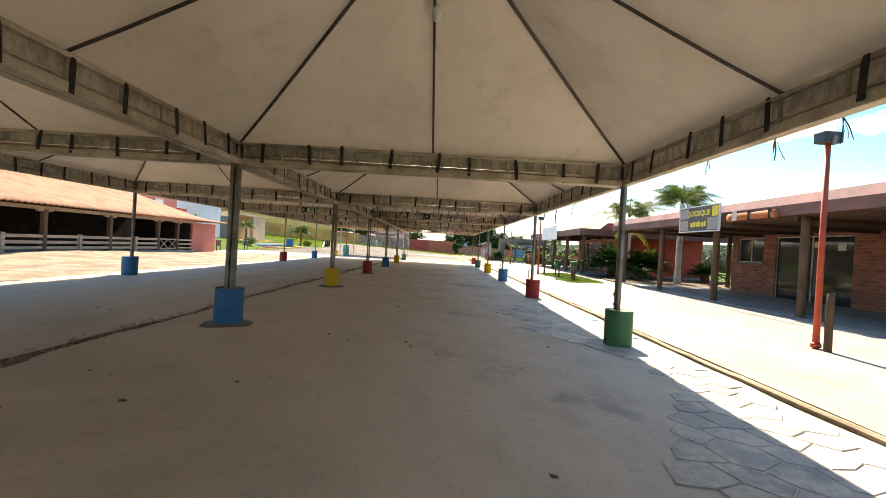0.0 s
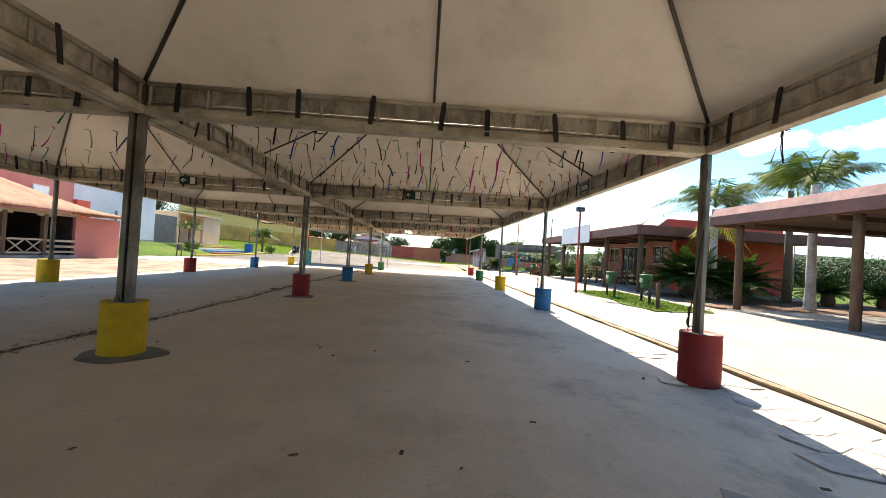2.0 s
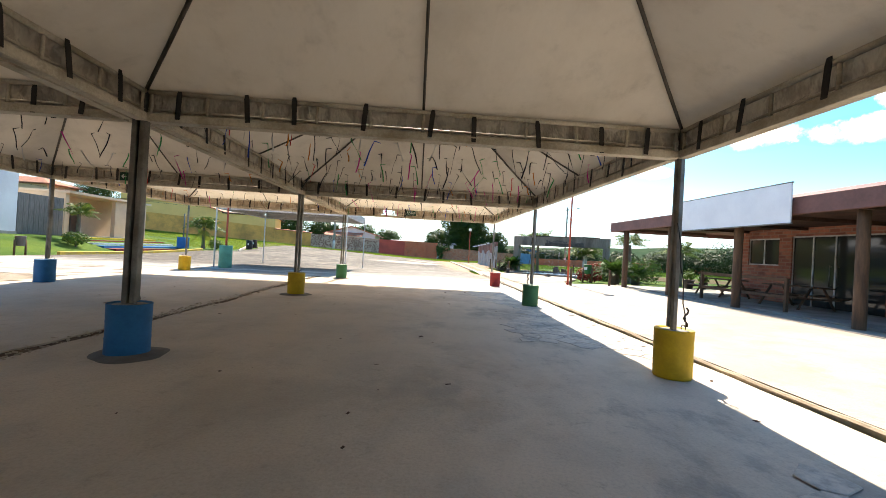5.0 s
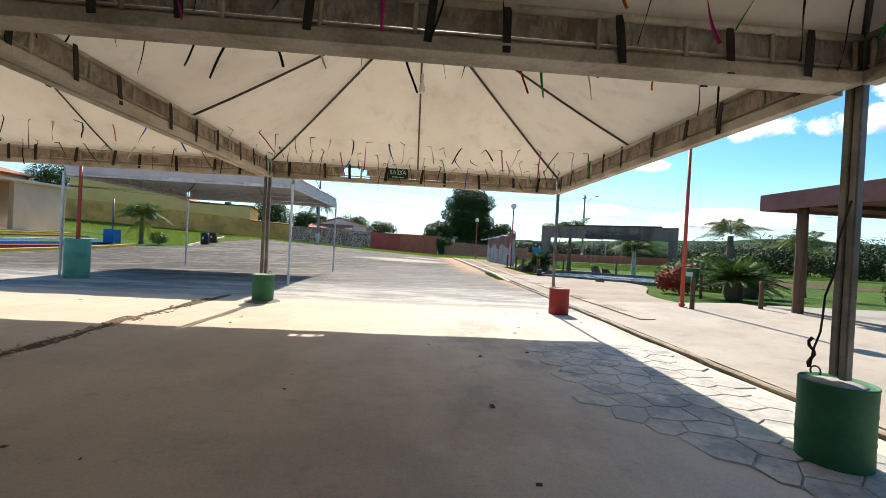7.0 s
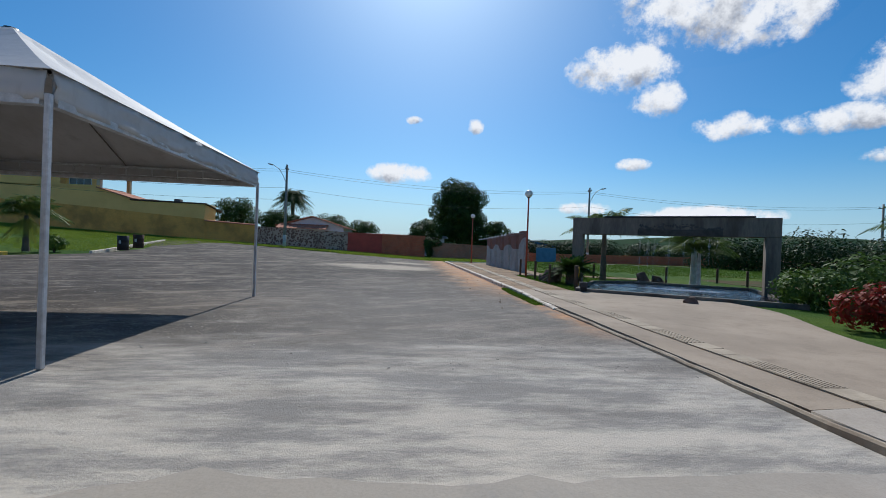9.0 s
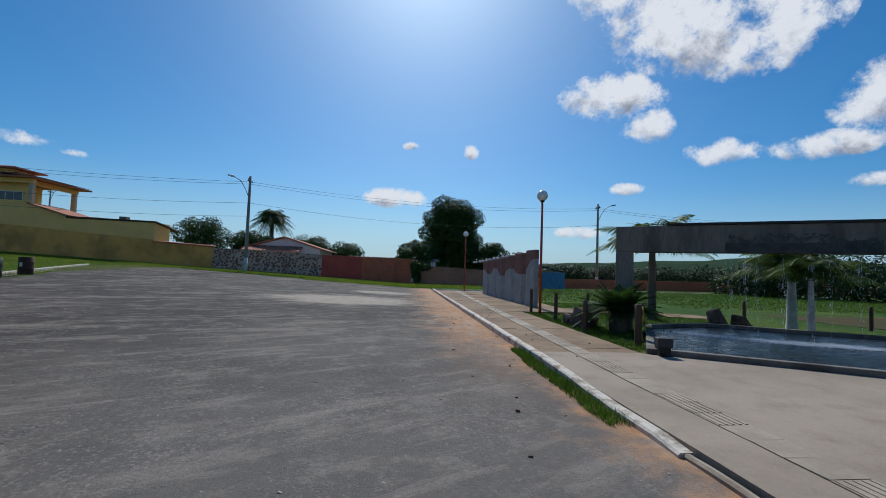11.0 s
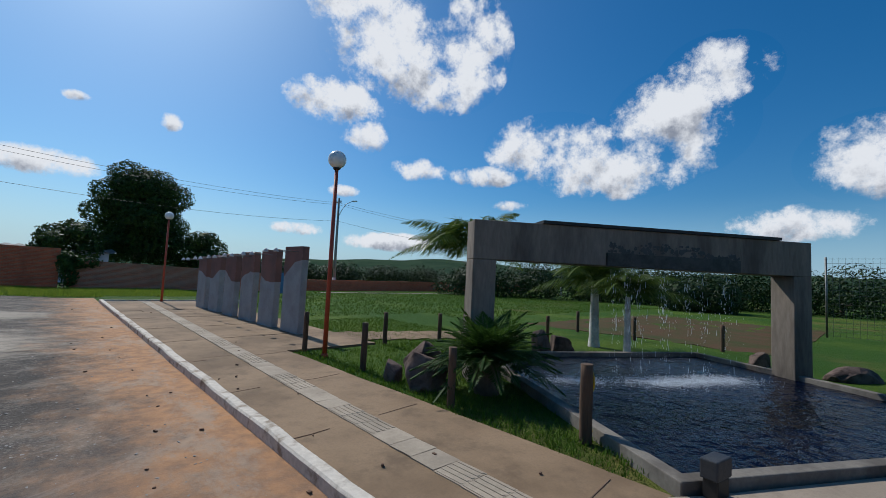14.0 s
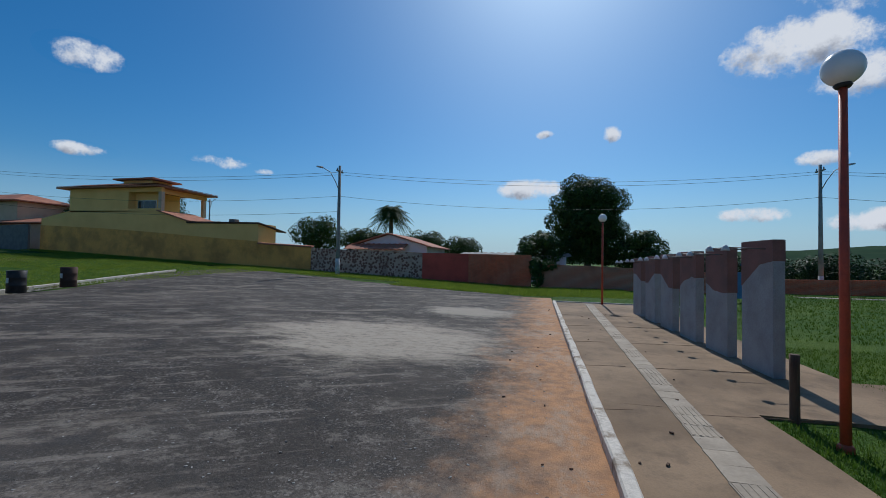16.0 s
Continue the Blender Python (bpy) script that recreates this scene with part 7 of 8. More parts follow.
part("lean_to_roof", bm, M["tile"], house, "sloping clay tile lean-to roof")
bm = bmesh.new()
vs = [bm.verts.new(p) for p in ((-29.1, 79.85, 5.22), (-21.3, 79.85, 5.1), (-21.3, 84.0, 4.5), (-29.1, 84.0, 5.6), (-29.1, 79.85, 5.06), (-21.3, 79.85, 4.98), (-21.3, 84.0, 4.38), (-29.1, 84.0, 5.48))]
for q in ((0, 1, 2, 3), (4, 7, 6, 5), (0, 4, 5, 1), (1, 5, 6, 2), (2, 6, 7, 3), (3, 7, 4, 0)):
    bm.faces.new([vs[i] for i in q])
part("coping", bm, M["wood_dark"], house, "dark tile coping")
box_part("water_tank", -24.9, -24.3, 80.4, 81.0, 5.0, 5.45, M["gate"], house, "small dark water tank")
win = box_part("window", -35.75, -33.5, 80.69, 80.745, 6.45, 7.4, M["white_steel"], house)
for k in range(3):
    box_part("pane", -35.66 + 0.72 * k, -35.02 + 0.72 * k, 80.672, 80.688, 6.53, 7.32, M["glass"], win)

cottage = thing("cottage", "low pale cottage with a wide clay tile gable roof", "house", pose(-11.4, 86.5, land(-11, 86)))
zb = -land(-11, 86)
bm = bmesh.new()
outline = [(-3.9, -0.5), (3.9, -0.5), (3.9, 3.3 + zb), (0, 4.45 + zb), (-3.9, 3.3 + zb)]
fa = [bm.verts.new((x, 0, z)) for x, z in outline]
fb = [bm.verts.new((x, 8, z)) for x, z in outline]
bm.faces.new(fa)
bm.faces.new(fb[::-1])
for k in range(5):
    bm.faces.new((fa[k], fa[(k + 1) % 5], fb[(k + 1) % 5], fb[k]))
part("wall", bm, M["white_wall"], cottage)
bm = bmesh.new()
for s in (-1, 1):
    vs = [bm.verts.new(p) for p in ((0, -0.5, 4.62 + zb), (s * 4.5, -0.5, 3.28 + zb), (s * 4.5, 8.5, 3.28 + zb), (0, 8.5, 4.62 + zb), (0, -0.5, 4.5 + zb), (s * 4.5, -0.5, 3.16 + zb), (s * 4.5, 8.5, 3.16 + zb), (0, 8.5, 4.5 + zb))]
    for q in ((0, 1, 2, 3), (4, 7, 6, 5), (0, 4, 5, 1), (1, 5, 6, 2), (2, 6, 7, 3)):
        bm.faces.new([vs[i] for i in q])
part("roof", bm, M["tile"], cottage, "brown clay tile roof")
bm = bmesh.new()
n_ = 28
prev = None
for i in range(n_ + 1):
    x = -4.0 + 6.0 * i / n_
    zz = 0.04 * math.sin(i * 2.4)
    ring = [bm.verts.new((x, -1.9, 2.95 + zb + zz)), bm.verts.new((x, -0.02, 3.55 + zb + zz)), bm.verts.new((x, -0.02, 3.5 + zb + zz)), bm.verts.new((x, -1.9, 2.9 + zb + zz))]
    if prev:
        for k in range(4):
            bm.faces.new((prev[k], prev[(k + 1) % 4], ring[(k + 1) % 4], ring[k]))
    prev = ring
part("porch_roof", bm, M["tile"], cottage, "ridged clay tile porch roof")

sheds = thing("long_shed", "long low shed with a pale ridged sheet roof", "shed", pose(0.5, 92, land(0, 90)))
zb = -land(0, 90)
box_part("wall", -5.5, 5.5, 0.3, 4, -0.5, 2.55 + zb, M["white_wall"], sheds)
bm = bmesh.new()
prev = None
for i in range(61):
    x = -6 + 12 * i / 60
    zz = 0.05 * math.sin(i * 1.6)
    ring = [bm.verts.new((x, 0, 2.62 + zb + zz)), bm.verts.new((x, 4.4, 3.0 + zb + zz)), bm.verts.new((x, 4.4, 2.95 + zb + zz)), bm.verts.new((x, 0, 2.57 + zb + zz))]
    if prev:
        for k in range(4):
            bm.faces.new((prev[k], prev[(k + 1) % 4], ring[(k + 1) % 4], ring[k]))
    prev = ring
part("roof", bm, M["concrete"], sheds, "pale ridged sheet roof")

# ---------------------------------------------------------------- trees beyond the walls
make_tree("mango_tree", 8.7, 97.5, 4.0, 0.45, lump_crown(3.5, 3.5, 2.6, 10.6, 34, 1.75, 3), 52000, 0.15, "huge rounded dark green mango tree behind the wall", "tree", M["tree_leaf"], 51)
make_tree("mango_tree", 3.2, 93.0, 1.5, 0.15, lump_crown(2.4, 2.2, 1.2, 4.6, 12, 1.2, 4), 7000, 0.17, "small leafy tree beside the mango tree", "tree", M["tree_leaf"], 52)
make_tree("mango_tree", 14.0, 95.0, 1.8, 0.2, lump_crown(2.0, 2.0, 1.5, 5.0, 9, 1.4, 5), 7000, 0.17, "dark leafy tree beside the mango tree", "tree", M["tree_leaf"], 53)
make_tree("vine", 2.9, 79.9, 1.0, 0.05, [(0, 0, 1.6, 0.5, 0.3, 0.8), (0.2, 0, 0.8, 0.5, 0.3, 0.8), (0.9, 0.1, 1.7, 0.9, 0.3, 0.4)], 1200, 0.12, "dark vine hanging over the garden wall", "vine", M["tree_leaf"], 54)
for k, (x, y, r, h) in enumerate(((-24, 95, 3.0, 6.0), (-19, 97, 2.4, 4.6), (-16.5, 95, 1.8, 4.2), (-6.5, 100, 2.6, 4.2), (-12, 102, 3.0, 5.0), (-50, 96, 4.0, 8.2), (-56, 92, 3.5, 7.8))):
    make_tree("garden_tree", x, y, h * 0.35, 0.2, lump_crown(r * 0.8, r * 0.8, h * 0.4, h * 0.9, 9, r * 0.55, 60 + k), 7000, 0.15, "dark leafy garden tree behind the walls", "tree", M["tree_leaf"], 60 + k)
make_palm(-20.8, 112.8, 8.3, 4.3, 70, "tall dark feather palm behind the cottage", False, False, 71, 0.34, 40, (0, 0), "tree_leaf", None, 0.75, -25)
for k, (x, y, r, h) in enumerate(((18, 92, 2.5, 2.8), (25, 96, 3.0, 3.0), (32, 97, 3, 3.2), (40, 98, 3.5, 3.2), (48, 98, 3.5, 3.6), (58, 95, 4, 3.8), (66, 88, 4, 4.0), (37, 76, 3.6, 3.4), (42, 72, 4, 3.8), (46.5, 66, 3.8, 3.8), (49, 60, 4, 4.2), (51.5, 54, 4, 4.2), (54, 47, 4, 4.2), (41, 55, 2.6, 2.8), (52, 40, 3.4, 3.6), (50, 33, 3.0, 3.2))):
    h *= 0.8
    make_tree("field_tree", x, y, h * 0.35, 0.2, lump_crown(r, r, h * 0.12, h * 0.85, 14, r * 0.6, 80 + k), 7500, 0.15, "dark leafy tree at the edge of the field", "tree", M["scrub_leaf"], 80 + k)


# ---------------------------------------------------------------- utility poles and cables
def utility_pole(x, y, h, arm, label):
    t = thing("utility_pole", label, "pole", pose(x, y, land(x, y)), "utility poles")
    bm = bmesh.new()
    rod(bm, (0, 0, -0.3), (0, 0, h), 0.17, 0.1, 12)
    part("pole", bm, M["concrete"], t)
    bm = bmesh.new()
    rod(bm, (0, 0, 0.0), (0, 0, 1.3), 0.178, 0.17, 12)
    part("painted_foot", bm, M["limed_bark"], t, "limewashed foot")
    bm = bmesh.new()
    pts = [Vector((0, 0, h - 2.0)), Vector((arm * 0.25, -0.1, h - 1.2)), Vector((arm * 0.55, -0.2, h - 0.5)), Vector((arm, -0.35, h - 0.15))]
    tube(bm, pts, 0.03, 8)
    part("lamp_arm", bm, M["steel"], t)
    bm = bmesh.new()
    rod(bm, pts[-1], pts[-1] + Vector((arm * 0.35, -0.1, 0.08)), 0.09, 0.06, 10)
    part("lamp_head", bm, M["white_steel"], t)
    bm = bmesh.new()
    solid(bm, -0.06, 0.06, -0.5, 0.5, h - 0.5, h - 0.4)
    for s in (-0.4, 0, 0.4):
        rod(bm, (0, s, h - 0.4), (0, s, h - 0.24), 0.04, n=8)
    part("crossarm", bm, M["concrete"], t)


utility_pole(-12.2, 77.2, 8.6, -1.3, "grey concrete utility pole with street light arm")
utility_pole(23.3, 83.1, 9.5, 1.4, "grey concrete utility pole with street light arm")
utility_pole(-54.0, 110.0, 9.5, 1.2, "grey concrete utility pole far behind the houses")
utility_pole(-58.0, 77.0, 8.6, -1.3, "grey concrete utility pole with street light arm")
utility_pole(57.0, 77.0, 8.4, 1.3, "grey concrete utility pole with street light arm")


def cable(p, q, sag, r=0.012):
    bm = bmesh.new()
    n = 24
    tube(bm, [Vector(p).lerp(Vector(q), k / n) - Vector((0, 0, sag * 4 * (k / n) * (1 - k / n))) for k in range(n + 1)], r, 5)
    return plain("cable", bm, M["cable"], "thin black overhead cable between poles", "cable", "overhead cables")


P1, P2, P0, P3 = (-12.2, 77.2, land(-12.2, 77.2)), (23.3, 83.1, land(23.3, 83.1) + 0.9), (-58.0, 77.0, land(-58, 77)), (57.0, 77.0, land(57, 77))
for dz, sag in ((8.1, 0.8), (7.9, 0.9), (6.2, 1.0), (5.0, 1.0)):
    for a, c in ((P0, P1), (P1, P2), (P2, P3)):
        if dz == 5.0 and a != P0:
            continue
        cable((a[0], a[1], a[2] + dz), (c[0], c[1], c[2] + dz), sag)

# ---------------------------------------------------------------- sports court far to the right
cage = thing("court_fence", "grey wire-mesh fence round a small sports court", "fence", pose(26.0, 34.3, land(26.0, 40)))
for k in range(7):
    bm = bmesh.new()
    rod(bm, (0.0, 2.0 * k, 0), (0.0, 2.0 * k, 3.4), 0.04, n=8)
    part("post", bm, M["steel"], cage)
bm = bmesh.new()
for k in range(18):
    rod(bm, (0, 0, 0.1 + 0.19 * k), (0, 12, 0.1 + 0.19 * k), 0.006, n=4, caps=False)
for k in range(60):
    rod(bm, (0, 0.2 * k, 0.05), (0, 0.2 * k, 3.38), 0.006, n=4, caps=False)
tagged(part("mesh", bm, M["steel"], cage, "thin wire mesh"), kind="stuff")
goal = thing("goal", "small white metal goal frame on the court", "goal", pose(28.0, 42.0, land(26, 44)))
for a, c in (((0, 0, 0), (0, 0, 1.6)), ((0, 2.4, 0), (0, 2.4, 1.6)), ((0, 0, 1.6), (0, 2.4, 1.6)), ((0.9, 0, 0), (0, 0, 1.6)), ((0.9, 2.4, 0), (0, 2.4, 1.6))):
    bm = bmesh.new()
    rod(bm, a, c, 0.04, n=8)
    part("bar", bm, M["white_steel"], goal)
far_blue = thing("blue_house", "distant bright blue painted house behind the field wall", "house", pose(19.5, 97.0, land(20, 97)))
bm = bmesh.new()
outline = [(0, -0.2), (5.6, -0.2), (5.6, 1.9), (2.8, 2.5), (0, 2.9)]
fa = [bm.verts.new((x, 0, z)) for x, z in outline]
fb = [bm.verts.new((x, 5, z)) for x, z in outline]
bm.faces.new(fa)
bm.faces.new(fb[::-1])
for k in range(5):
    bm.faces.new((fa[k], fa[(k + 1) % 5], fb[(k + 1) % 5], fb[k]))
part("wall", bm, M["bin_blue"], far_blue)
bm = bmesh.new()
for (xa, za), (xb, zb_) in (((-0.3, 3.05), (2.8, 2.6)), ((2.8, 2.6), (5.9, 1.9))):
    vs = [bm.verts.new(p) for p in ((xa, -0.3, za), (xb, -0.3, zb_), (xb, 5.3, zb_), (xa, 5.3, za), (xa, -0.3, za - 0.1), (xb, -0.3, zb_ - 0.1), (xb, 5.3, zb_ - 0.1), (xa, 5.3, za - 0.1))]
    for q in ((0, 1, 2, 3), (4, 7, 6, 5), (0, 4, 5, 1), (1, 5, 6, 2), (2, 6, 7, 3), (3, 7, 4, 0)):
        bm.faces.new([vs[i] for i in q])
part("roof", bm, M["concrete"], far_blue, "grey sheet roof")
neighbour = thing("neighbour_house", "pale house with red tile roofs beyond the dark wall", "house")
box_part("wall", -66.0, -50.0, 83.0, 89.0, 2.5, 5.3, M["tan_wall"], neighbour)
box_part("upper_wall", -74.0, -57.2, 84.0, 90.0, 2.5, 8.1, M["tan_wall"], neighbour)
bm = bmesh.new()
hip_roof(bm, -66.6, -49.0, 82.0, 90.0, 5.45, 6.3, 3.0)
part("roof", bm, M["tile"], neighbour, "red clay tile roof")
bm = bmesh.new()
hip_roof(bm, -75.0, -56.4, 83.2, 90.8, 8.25, 9.5, 4.0)
part("upper_roof", bm, M["tile"], neighbour, "red clay tile hip roof")

# ---------------------------------------------------------------- pavilion on the left
pav_ = thing("rustic_pavilion", "long open-sided pavilion with clay tile roof and pale rail fence", "building")
FX = -17.2
bm = bmesh.new()
prev = None
ny = 330
for k in range(ny + 1):
    y = -14.0 + 44.6 * k / ny
    wv = 0.035 * math.sin(y / 0.27 * 2 * math.pi)
    hipf = smooth01(y, 26.0, 30.6)
    ridge_z = 4.3 - 2.1 * hipf
    ridge_x = -22.5 + 3.0 * hipf
    ring = []
    for s in range(9):
        t = s / 8
        ring.append(bm.verts.new((FX + 0.65 + (ridge_x - FX - 0.65) * t, y, 2.18 + (ridge_z - 2.18) * t + wv + (0.025 if s % 2 else 0))))
    if prev:
        for s in range(8):
            bm.faces.new((prev[s], prev[s + 1], ring[s + 1], ring[s])).smooth = True
    prev = ring
rf = part("roof", bm, M["tile_sunny"], pav_, "orange clay tile roof")
sol = rf.modifiers.new("thick", "SOLIDIFY")
sol.thickness = 0.05
box_part("eave_beam", FX - 0.08, FX + 0.08, -14, 27.0, 1.98, 2.14, M["wood_pale"], pav_)
# this wall carries the pavilion's inner shade in its colour
box_part("back_wall", -21.6, -21.4, -14, 27.0, 0, 3.0, M["inner_shade"], pav_, "inner wall coloured near-black for the shade indoors")
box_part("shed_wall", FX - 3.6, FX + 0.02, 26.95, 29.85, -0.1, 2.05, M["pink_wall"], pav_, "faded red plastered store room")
# added partition, near-black to pass for shade before the store room
box_part("partition", FX - 4.0, FX - 0.1, 26.85, 26.93, 0.1, 2.1, M["inner_shade"], pav_, "added near-black partition standing in for inner shade")
box_part("floor_edge", FX - 4.0, FX + 0.15, -14, 26.93, -0.05, 0.14, M["concrete"], pav_)
for y in (-3.0, 1.0, 5.0, 9.0, 12.6, 16.15, 19.75, 23.45, 25.3):
    box_part("post", FX - 0.09, FX + 0.09, y - 0.09, y + 0.09, 0.1, 2.0, M["wood_post"], pav_)
    box_part("bracket", FX - 0.06, FX + 0.06, y - 0.35, y + 0.35, 1.9, 1.99, M["wood_pale"], pav_)
rail_y = [-3.0, -1.0, 1.0, 3.0, 5.0, 7.0, 9.0, 10.8, 12.6, 14.4, 16.15, 17.95, 19.75, 21.6, 23.45]
for a, c in zip(rail_y, rail_y[1:]):
    for z in (0.25, 0.5, 0.76):
        box_part("rail", FX + 0.02, FX + 0.07, a + 0.08, c - 0.08, z, z + 0.13, M["wood_pale"], pav_)
for y in rail_y[1::2]:
    box_part("rail_post", FX - 0.06, FX + 0.1, y - 0.07, y + 0.07, 0.1, 0.95, M["wood_pale"], pav_)
for z in (0.25, 0.5, 0.76):
    box_part("rail", FX + 0.02, FX + 0.07, 25.4, 26.9, z, z + 0.1, M["wood_pale"], pav_)
gate_p = part("gate", (lambda b_: (solid(b_, FX + 0.02, FX + 0.06, 23.6, 25.2, 0.8, 0.88), solid(b_, FX + 0.02, FX + 0.06, 23.6, 25.2, 0.22, 0.3), b_)[-1])(bmesh.new()), M["wood_pale"], pav_)
for ya in (23.6, 24.4):
    for s in (0, 1):
        bm = bmesh.new()
        rod(bm, (FX + 0.04, ya + 0.8 * s, 0.26), (FX + 0.04, ya + 0.8 * (1 - s), 0.84), 0.03, n=6)
        part("gate_brace", bm, M["wood_pale"], gate_p)

pinkb = thing("red_hall", "tall faded red plastered hall behind the pavilion", "building")
box_part("wall", -30.0, -21.75, 18.0, 32.2, 0, 4.9, M["pink_wall"], pinkb)
wi = box_part("window", -21.75, -21.69, 29.5, 30.5, 3.05, 3.8, M["white_steel"], pinkb)
box_part("pane", -21.69, -21.68, 29.57, 30.43, 3.12, 3.73, M["board_white"], wi, "pale closed shutter")
box_part("low_wall", -29.0, -21.5, 32.2, 33.2, 0, 3.3, M["red_wall"], pinkb)

whiteb = thing("white_hall", "large plain white hall with narrow slit windows", "building")
box_part("wall", -40.0, -24.5, 33.2, 44.2, 0.3, 5.2, M["white_wall"], whiteb)
for y in (36.6, 39.5):
    box_part("slit_window", -24.5, -24.46, y - 0.12, y + 0.12, 1.8, 3.2, M["gate"], whiteb)
box_part("roof_edge", -40.2, -24.4, 33.1, 44.3, 5.2, 5.32, M["gate"], whiteb)
box_part("plinth", -24.5, -24.44, 33.2, 44.2, 0.3, 1.05, M["concrete"], whiteb)
sg_ = thing("metal_gate", "tall dark sliding metal gate beside the white hall", "gate")
for k in range(9):
    box_part("panel", -24.6, -24.5, 44.25 + 0.36 * k, 44.59 + 0.36 * k, 0.9, 3.44, M["gate"], sg_)
tanb = thing("tan_house", "tan plastered house with an open porch above striped steps", "building")
box_part("wall", -34, -26.6, 47.6, 56.0, 0.3, 4.0, M["tan_wall"], tanb)
box_part("side_wall", -26.6, -24.5, 47.6, 47.9, 0.3, 3.85, M["tan_wall"], tanb)
box_part("front_wall", -24.8, -24.5, 52.3, 56.0, 0.3, 3.85, M["tan_wall"], tanb)
box_part("roof", -34.3, -24.2, 47.5, 56.2, 3.85, 4.02, M["tan_wall"], tanb)
box_part("door", -26.6, -26.55, 50.6, 51.6, 0.9, 3.1, M["wood_dark"], tanb)
box_part("porch_floor", -26.6, -24.2, 47.6, 56.0, 0.3, 0.92, M["concrete"], tanb)
steps = thing("striped_steps", "broad low steps painted in red, blue and white stripes", "steps")
for k, mt in enumerate((M["drum_red"], M["bin_blue"], M["white_steel"], M["drum_red"], M["drum_yellow"])):
    x0 = -20.2 - 0.75 * k
    box_part("step", x0 - 0.8, x0, 46.5, 55.5, -0.2, 0.22 + 0.16 * k, mt, steps, ("red", "blue", "white", "red", "yellow")[k] + " painted step")
bx = thing("blue_box", "bright blue box-shaped planter at the end of the steps", "box", pose(-20.6, 55.0, land(-20.6, 55)))
box_part("body", -0.35, 0.35, -0.35, 0.35, 0, 0.95, M["bin_blue"], bx, "", 0.03)
bm = bmesh.new()
rod(bm, (0, 0, 0.9), (0, 0, 3.0), 0.05, n=10)
part("pole", bm, M["steel"], bx)
make_palm(-22.6, 46.4, 1.6, 1.6, 15, "bushy green palm beside the metal gate", False, False, 91)
make_palm(-19.6, 56.4, 1.9, 2.3, 22, "feather palm on the lawn by the steps", False, True, 92)
make_tree("round_shrub", -19.0, 57.4, 0.2, 0.05, [(0, 0, 0.4, 0.6, 0.6, 0.45)], 700, 0.08, "clipped round green shrub on the lawn", "shrub", M["bush_leaf"], 93)
make_tree("round_shrub", -21.2, 44.5, 0.2, 0.05, [(0, 0, 0.4, 0.7, 0.7, 0.4)], 700, 0.08, "clipped round green shrub on the lawn", "shrub", M["bush_leaf"], 94)
for k, (x, y) in enumerate(((-16.74, 59.46), (-17.13, 61.58))):
    z = land(x, y)
    dr = thing("oil_drum", "dark rusty oil drum used as a litter bin", "drum", pose(x, y, z), "oil drums")
    bm = bmesh.new()
    lathe(bm, [(0.29, 0), (0.3, 0.02), (0.29, 0.28), (0.3, 0.3), (0.29, 0.32), (0.29, 0.58), (0.3, 0.6), (0.29, 0.62), (0.3, 0.87), (0.28, 0.88), (0.27, 0.84)], 22)
    part("shell", bm, M["black_metal"] if k == 0 else M["wood_dark"], dr)
    box_part("label", -0.06, 0.06, -0.305, -0.29, 0.4, 0.6, M["paper"], dr, "torn pale label")

# ---------------------------------------------------------------- grass tufts, leaves, litter and paving stones
rngg = random.Random(9)


def tufts(name, label, spots, n, h, w=0.006, material="grass_blade"):
    bm = bmesh.new()
    for _ in range(n):
        x0, x1, y0, y1, lift = rngg.choices(spots, [(s[1] - s[0]) * (s[3] - s[2]) + 0.5 for s in spots])[0]
        x, y = rngg.uniform(x0, x1), rngg.uniform(y0, y1)
        z = land(x, y) + lift - 0.01
        for _k in range(3):
            a = rngg.uniform(0, 6.28)
            l = h * rngg.uniform(0.5, 1.3)
            d = Vector((math.cos(a), math.sin(a), 0))
            s = Vector((-d.y, d.x, 0)) * w
            p = Vector((x, y, z)) + d * 0.02
            bm.faces.new((bm.verts.new(p - s), bm.verts.new(p + s), bm.verts.new(p + d * l * 0.5 + Vector((0, 0, l)))))
    return plain(name, bm, M[material], label, "grass", kind="stuff")


tufts("grass_verge", "short green grass blades on the lawns", [(5.9, 9.5, 46.5, 53.3, 0.02), (5.85, 6.4, 46.3, 53.3, 0.05), (6.0, 7.65, 16.5, 22.2, 0.065), (6.3, 8.2, 0.5, 3.3, 0.065), (8.15, 12.0, 51, 59, 0.02)], 16000, 0.07)
tufts("grass_field", "uneven green grass over the open field", [(9.0, 15.5, 60.0, 79.0, 0.02), (15.5, 40.0, 57.5, 80.0, 0.02)], 22000, 0.085, 0.014)
tufts("grass_kerb", "ragged grass tufts growing along the kerb", [(3.5, 3.74, 42.7, 45.6, 0.0), (3.56, 3.74, 45.6, 46.45, 0.0)], 1700, 0.08)
tufts("grass_far", "long green grass along the far wall", [(-46, -22, 77.5, 79.6, 0.0), (-22, -6, 75.5, 79.8, 0.0), (-6, 9, 72, 79.6, 0.0)], 30000, 0.15, 0.012, "meadow_blade")
tufts("grass_terrace", "short bright grass on the raised lawn", [(-26, -17.3, 57.5, 76, 0.0), (-40, -24, 66, 78, 0.0)], 26000, 0.07, 0.012, "meadow_blade")


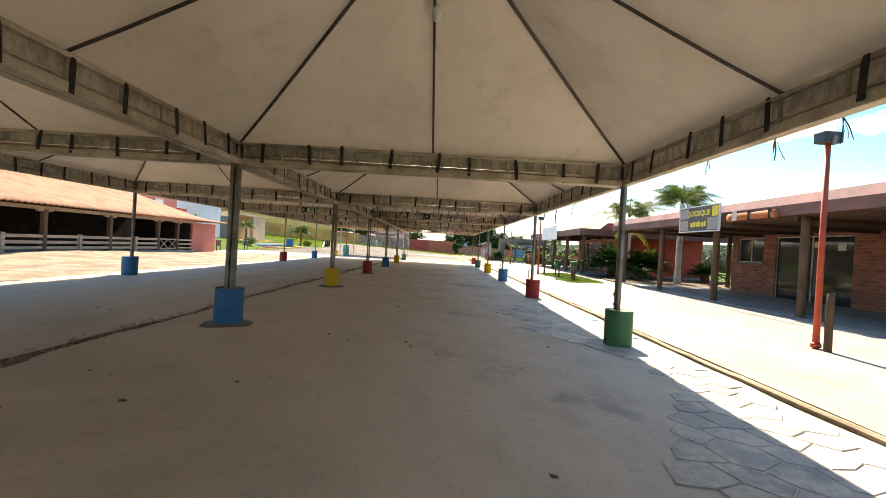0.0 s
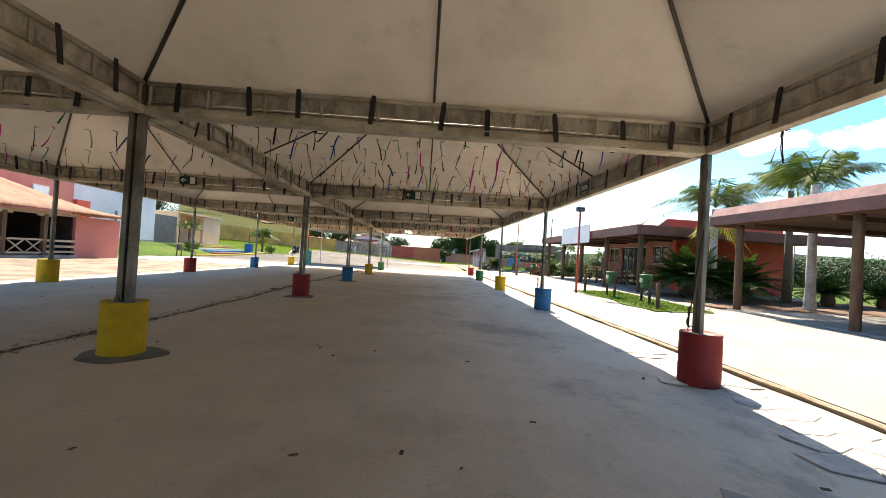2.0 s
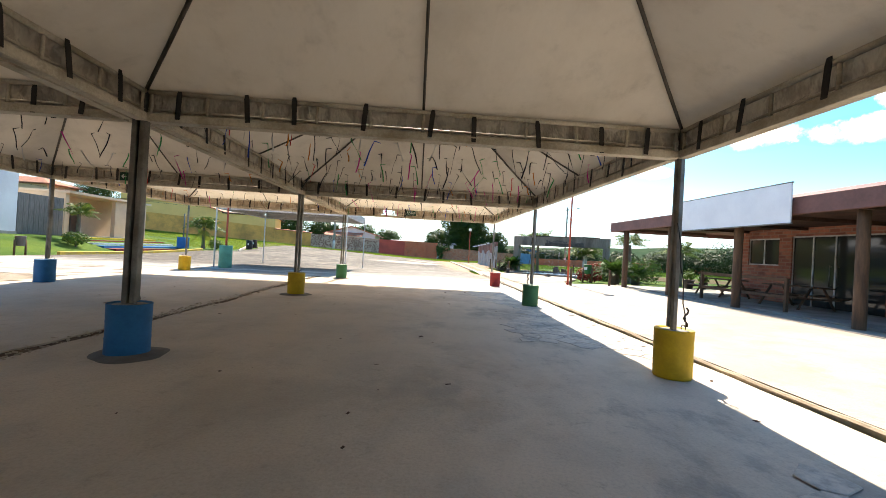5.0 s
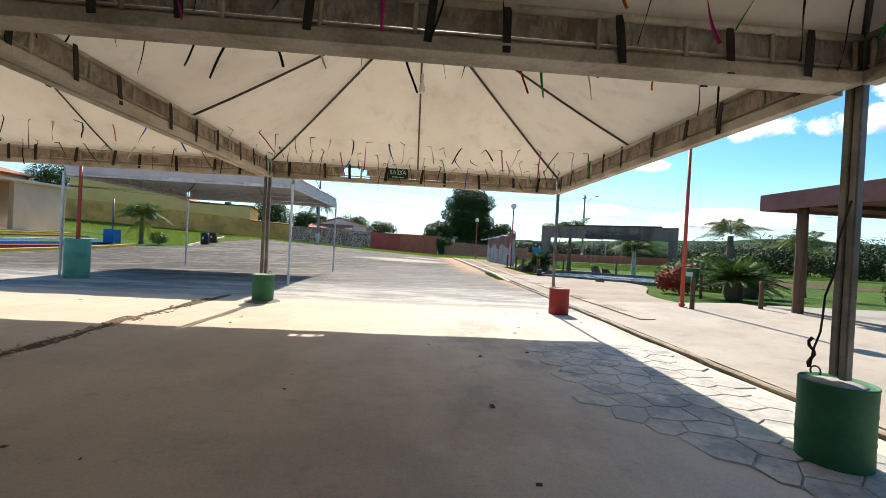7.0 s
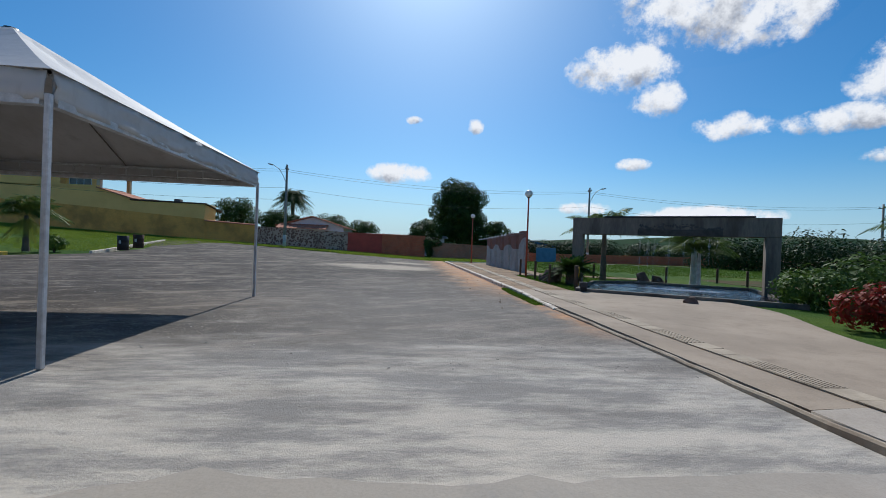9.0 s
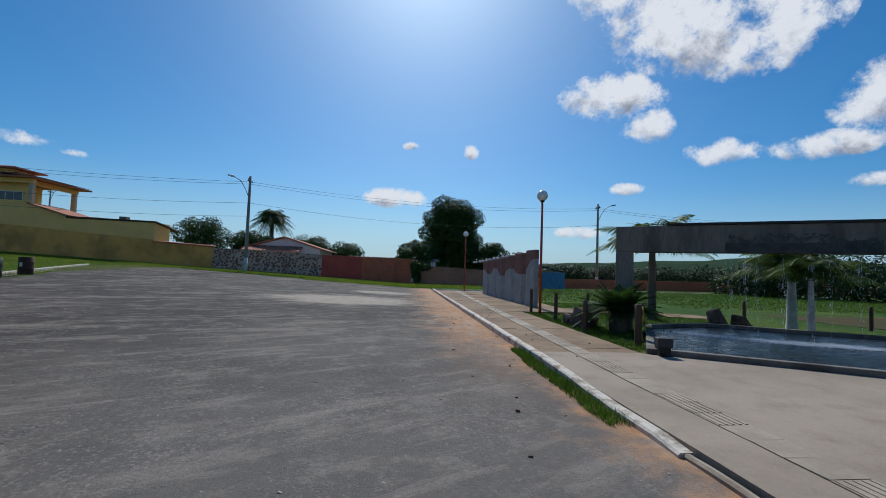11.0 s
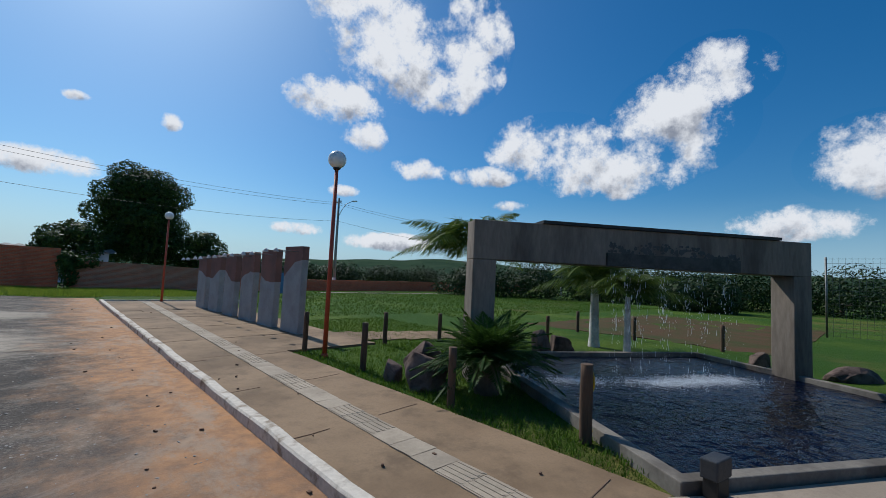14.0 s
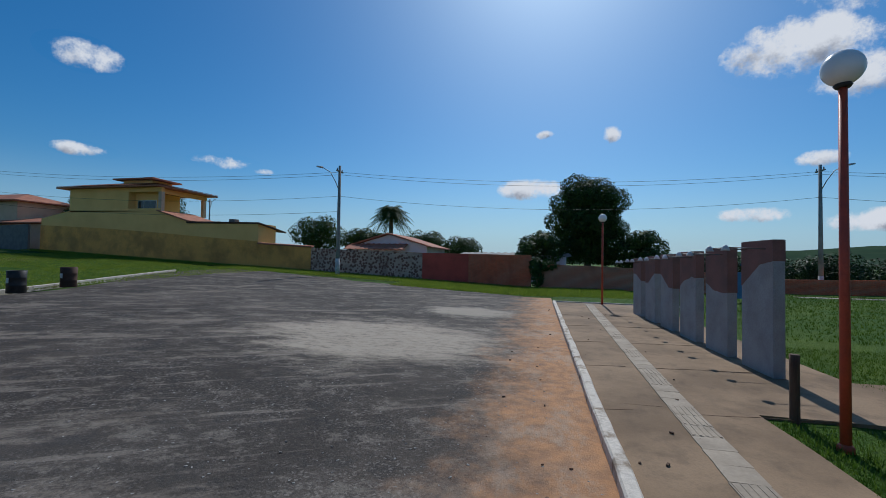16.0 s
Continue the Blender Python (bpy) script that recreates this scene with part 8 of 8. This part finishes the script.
def scatter(name, label, spots, n, s0, s1, material, flat=0.3):
    bm = bmesh.new()
    for _ in range(n):
        x0, x1, y0, y1, lift = rngg.choices(spots, [(s[1] - s[0]) * (s[3] - s[2]) for s in spots])[0]
        x, y = rngg.uniform(x0, x1), rngg.uniform(y0, y1)
        s = rngg.uniform(s0, s1)
        a = rngg.uniform(0, 3.14)
        solid(bm, -s, s, -s * 0.6, s * 0.6, 0, s * flat, pose(x, y, land(x, y) + lift, rngg.uniform(-12, 12), rngg.uniform(-12, 12), math.degrees(a)))
    return plain(name, bm, material, label, "litter", kind="stuff")


scatter("gravel", "pale loose chippings on the asphalt", [(-16, 3.6, 37, 70, 0.0), (-2, 3.2, 44, 56, 0.0), (-2, 3.2, 46, 54, 0.0)], 3600, 0.005, 0.015, M["concrete"], 0.4)
scatter("clods", "dark clods of earth by the kerb", [(2.4, 3.7, 42, 66, 0.0), (3.9, 5.6, 45, 64, 0.075)], 60, 0.008, 0.022, M["earth"], 0.9)
scatter("gutter_rubble", "broken cement crumbs along the gutter", [(-4.2, -3.86, -4, 34, 0.0)], 1800, 0.005, 0.022, M["kerb_dusty"], 0.6)
scatter("fallen_leaves", "dry dark leaves on the court floor", [(-3.5, 3.5, -3, 35, 0.004), (-9, -4.6, 2, 34, 0.004)], 240, 0.008, 0.03, M["wood_dark"], 0.1)

# worn paving stones showing through the dust by the court's edge
size = 0.34
jit = {}


def corner(i, j):
    if (i, j) not in jit:
        jit[i, j] = (rngg.uniform(-0.065, 0.065), rngg.uniform(-0.065, 0.065))
    return jit[i, j]


count = 0
for r_ in range(0, 122):
    for c_ in range(0, 6):
        cx = 1.75 + c_ * size * 1.0 + (0.5 * size if r_ % 2 else 0)
        cy = -1.5 + r_ * size * 0.87
        if cx > 3.5 or noise.noise(Vector((cx * 0.6, cy * 0.35, 4.0))) + 0.3 * (cx - 2.6) < (-0.16 if 0 < cy < 10.5 or cy > 24.5 else 0.26) or cy > 34.6 or count >= 300:
            continue
        pts = []
        for k in range(6):
            a = math.pi / 6 + k * math.pi / 3
            px, py = cx + size / math.sqrt(3) * math.cos(a), cy + size / math.sqrt(3) * math.sin(a)
            jx, jy = corner(round(px / size * 8), round(py / size * 8))
            pts.append((px + jx - cx, py + jy - cy))
        bm = bmesh.new()
        lo = [bm.verts.new((x * 0.975, y * 0.975, 0)) for x, y in pts]
        hi = [bm.verts.new((x * 0.93, y * 0.93, 0.006)) for x, y in pts]
        bm.faces.new(hi)
        for k in range(6):
            bm.faces.new((lo[k], lo[(k + 1) % 6], hi[(k + 1) % 6], hi[k]))
        o = part("paving_stone", bm, M["paver"], court)
        o.location = (cx, cy, 0.004)
        count += 1
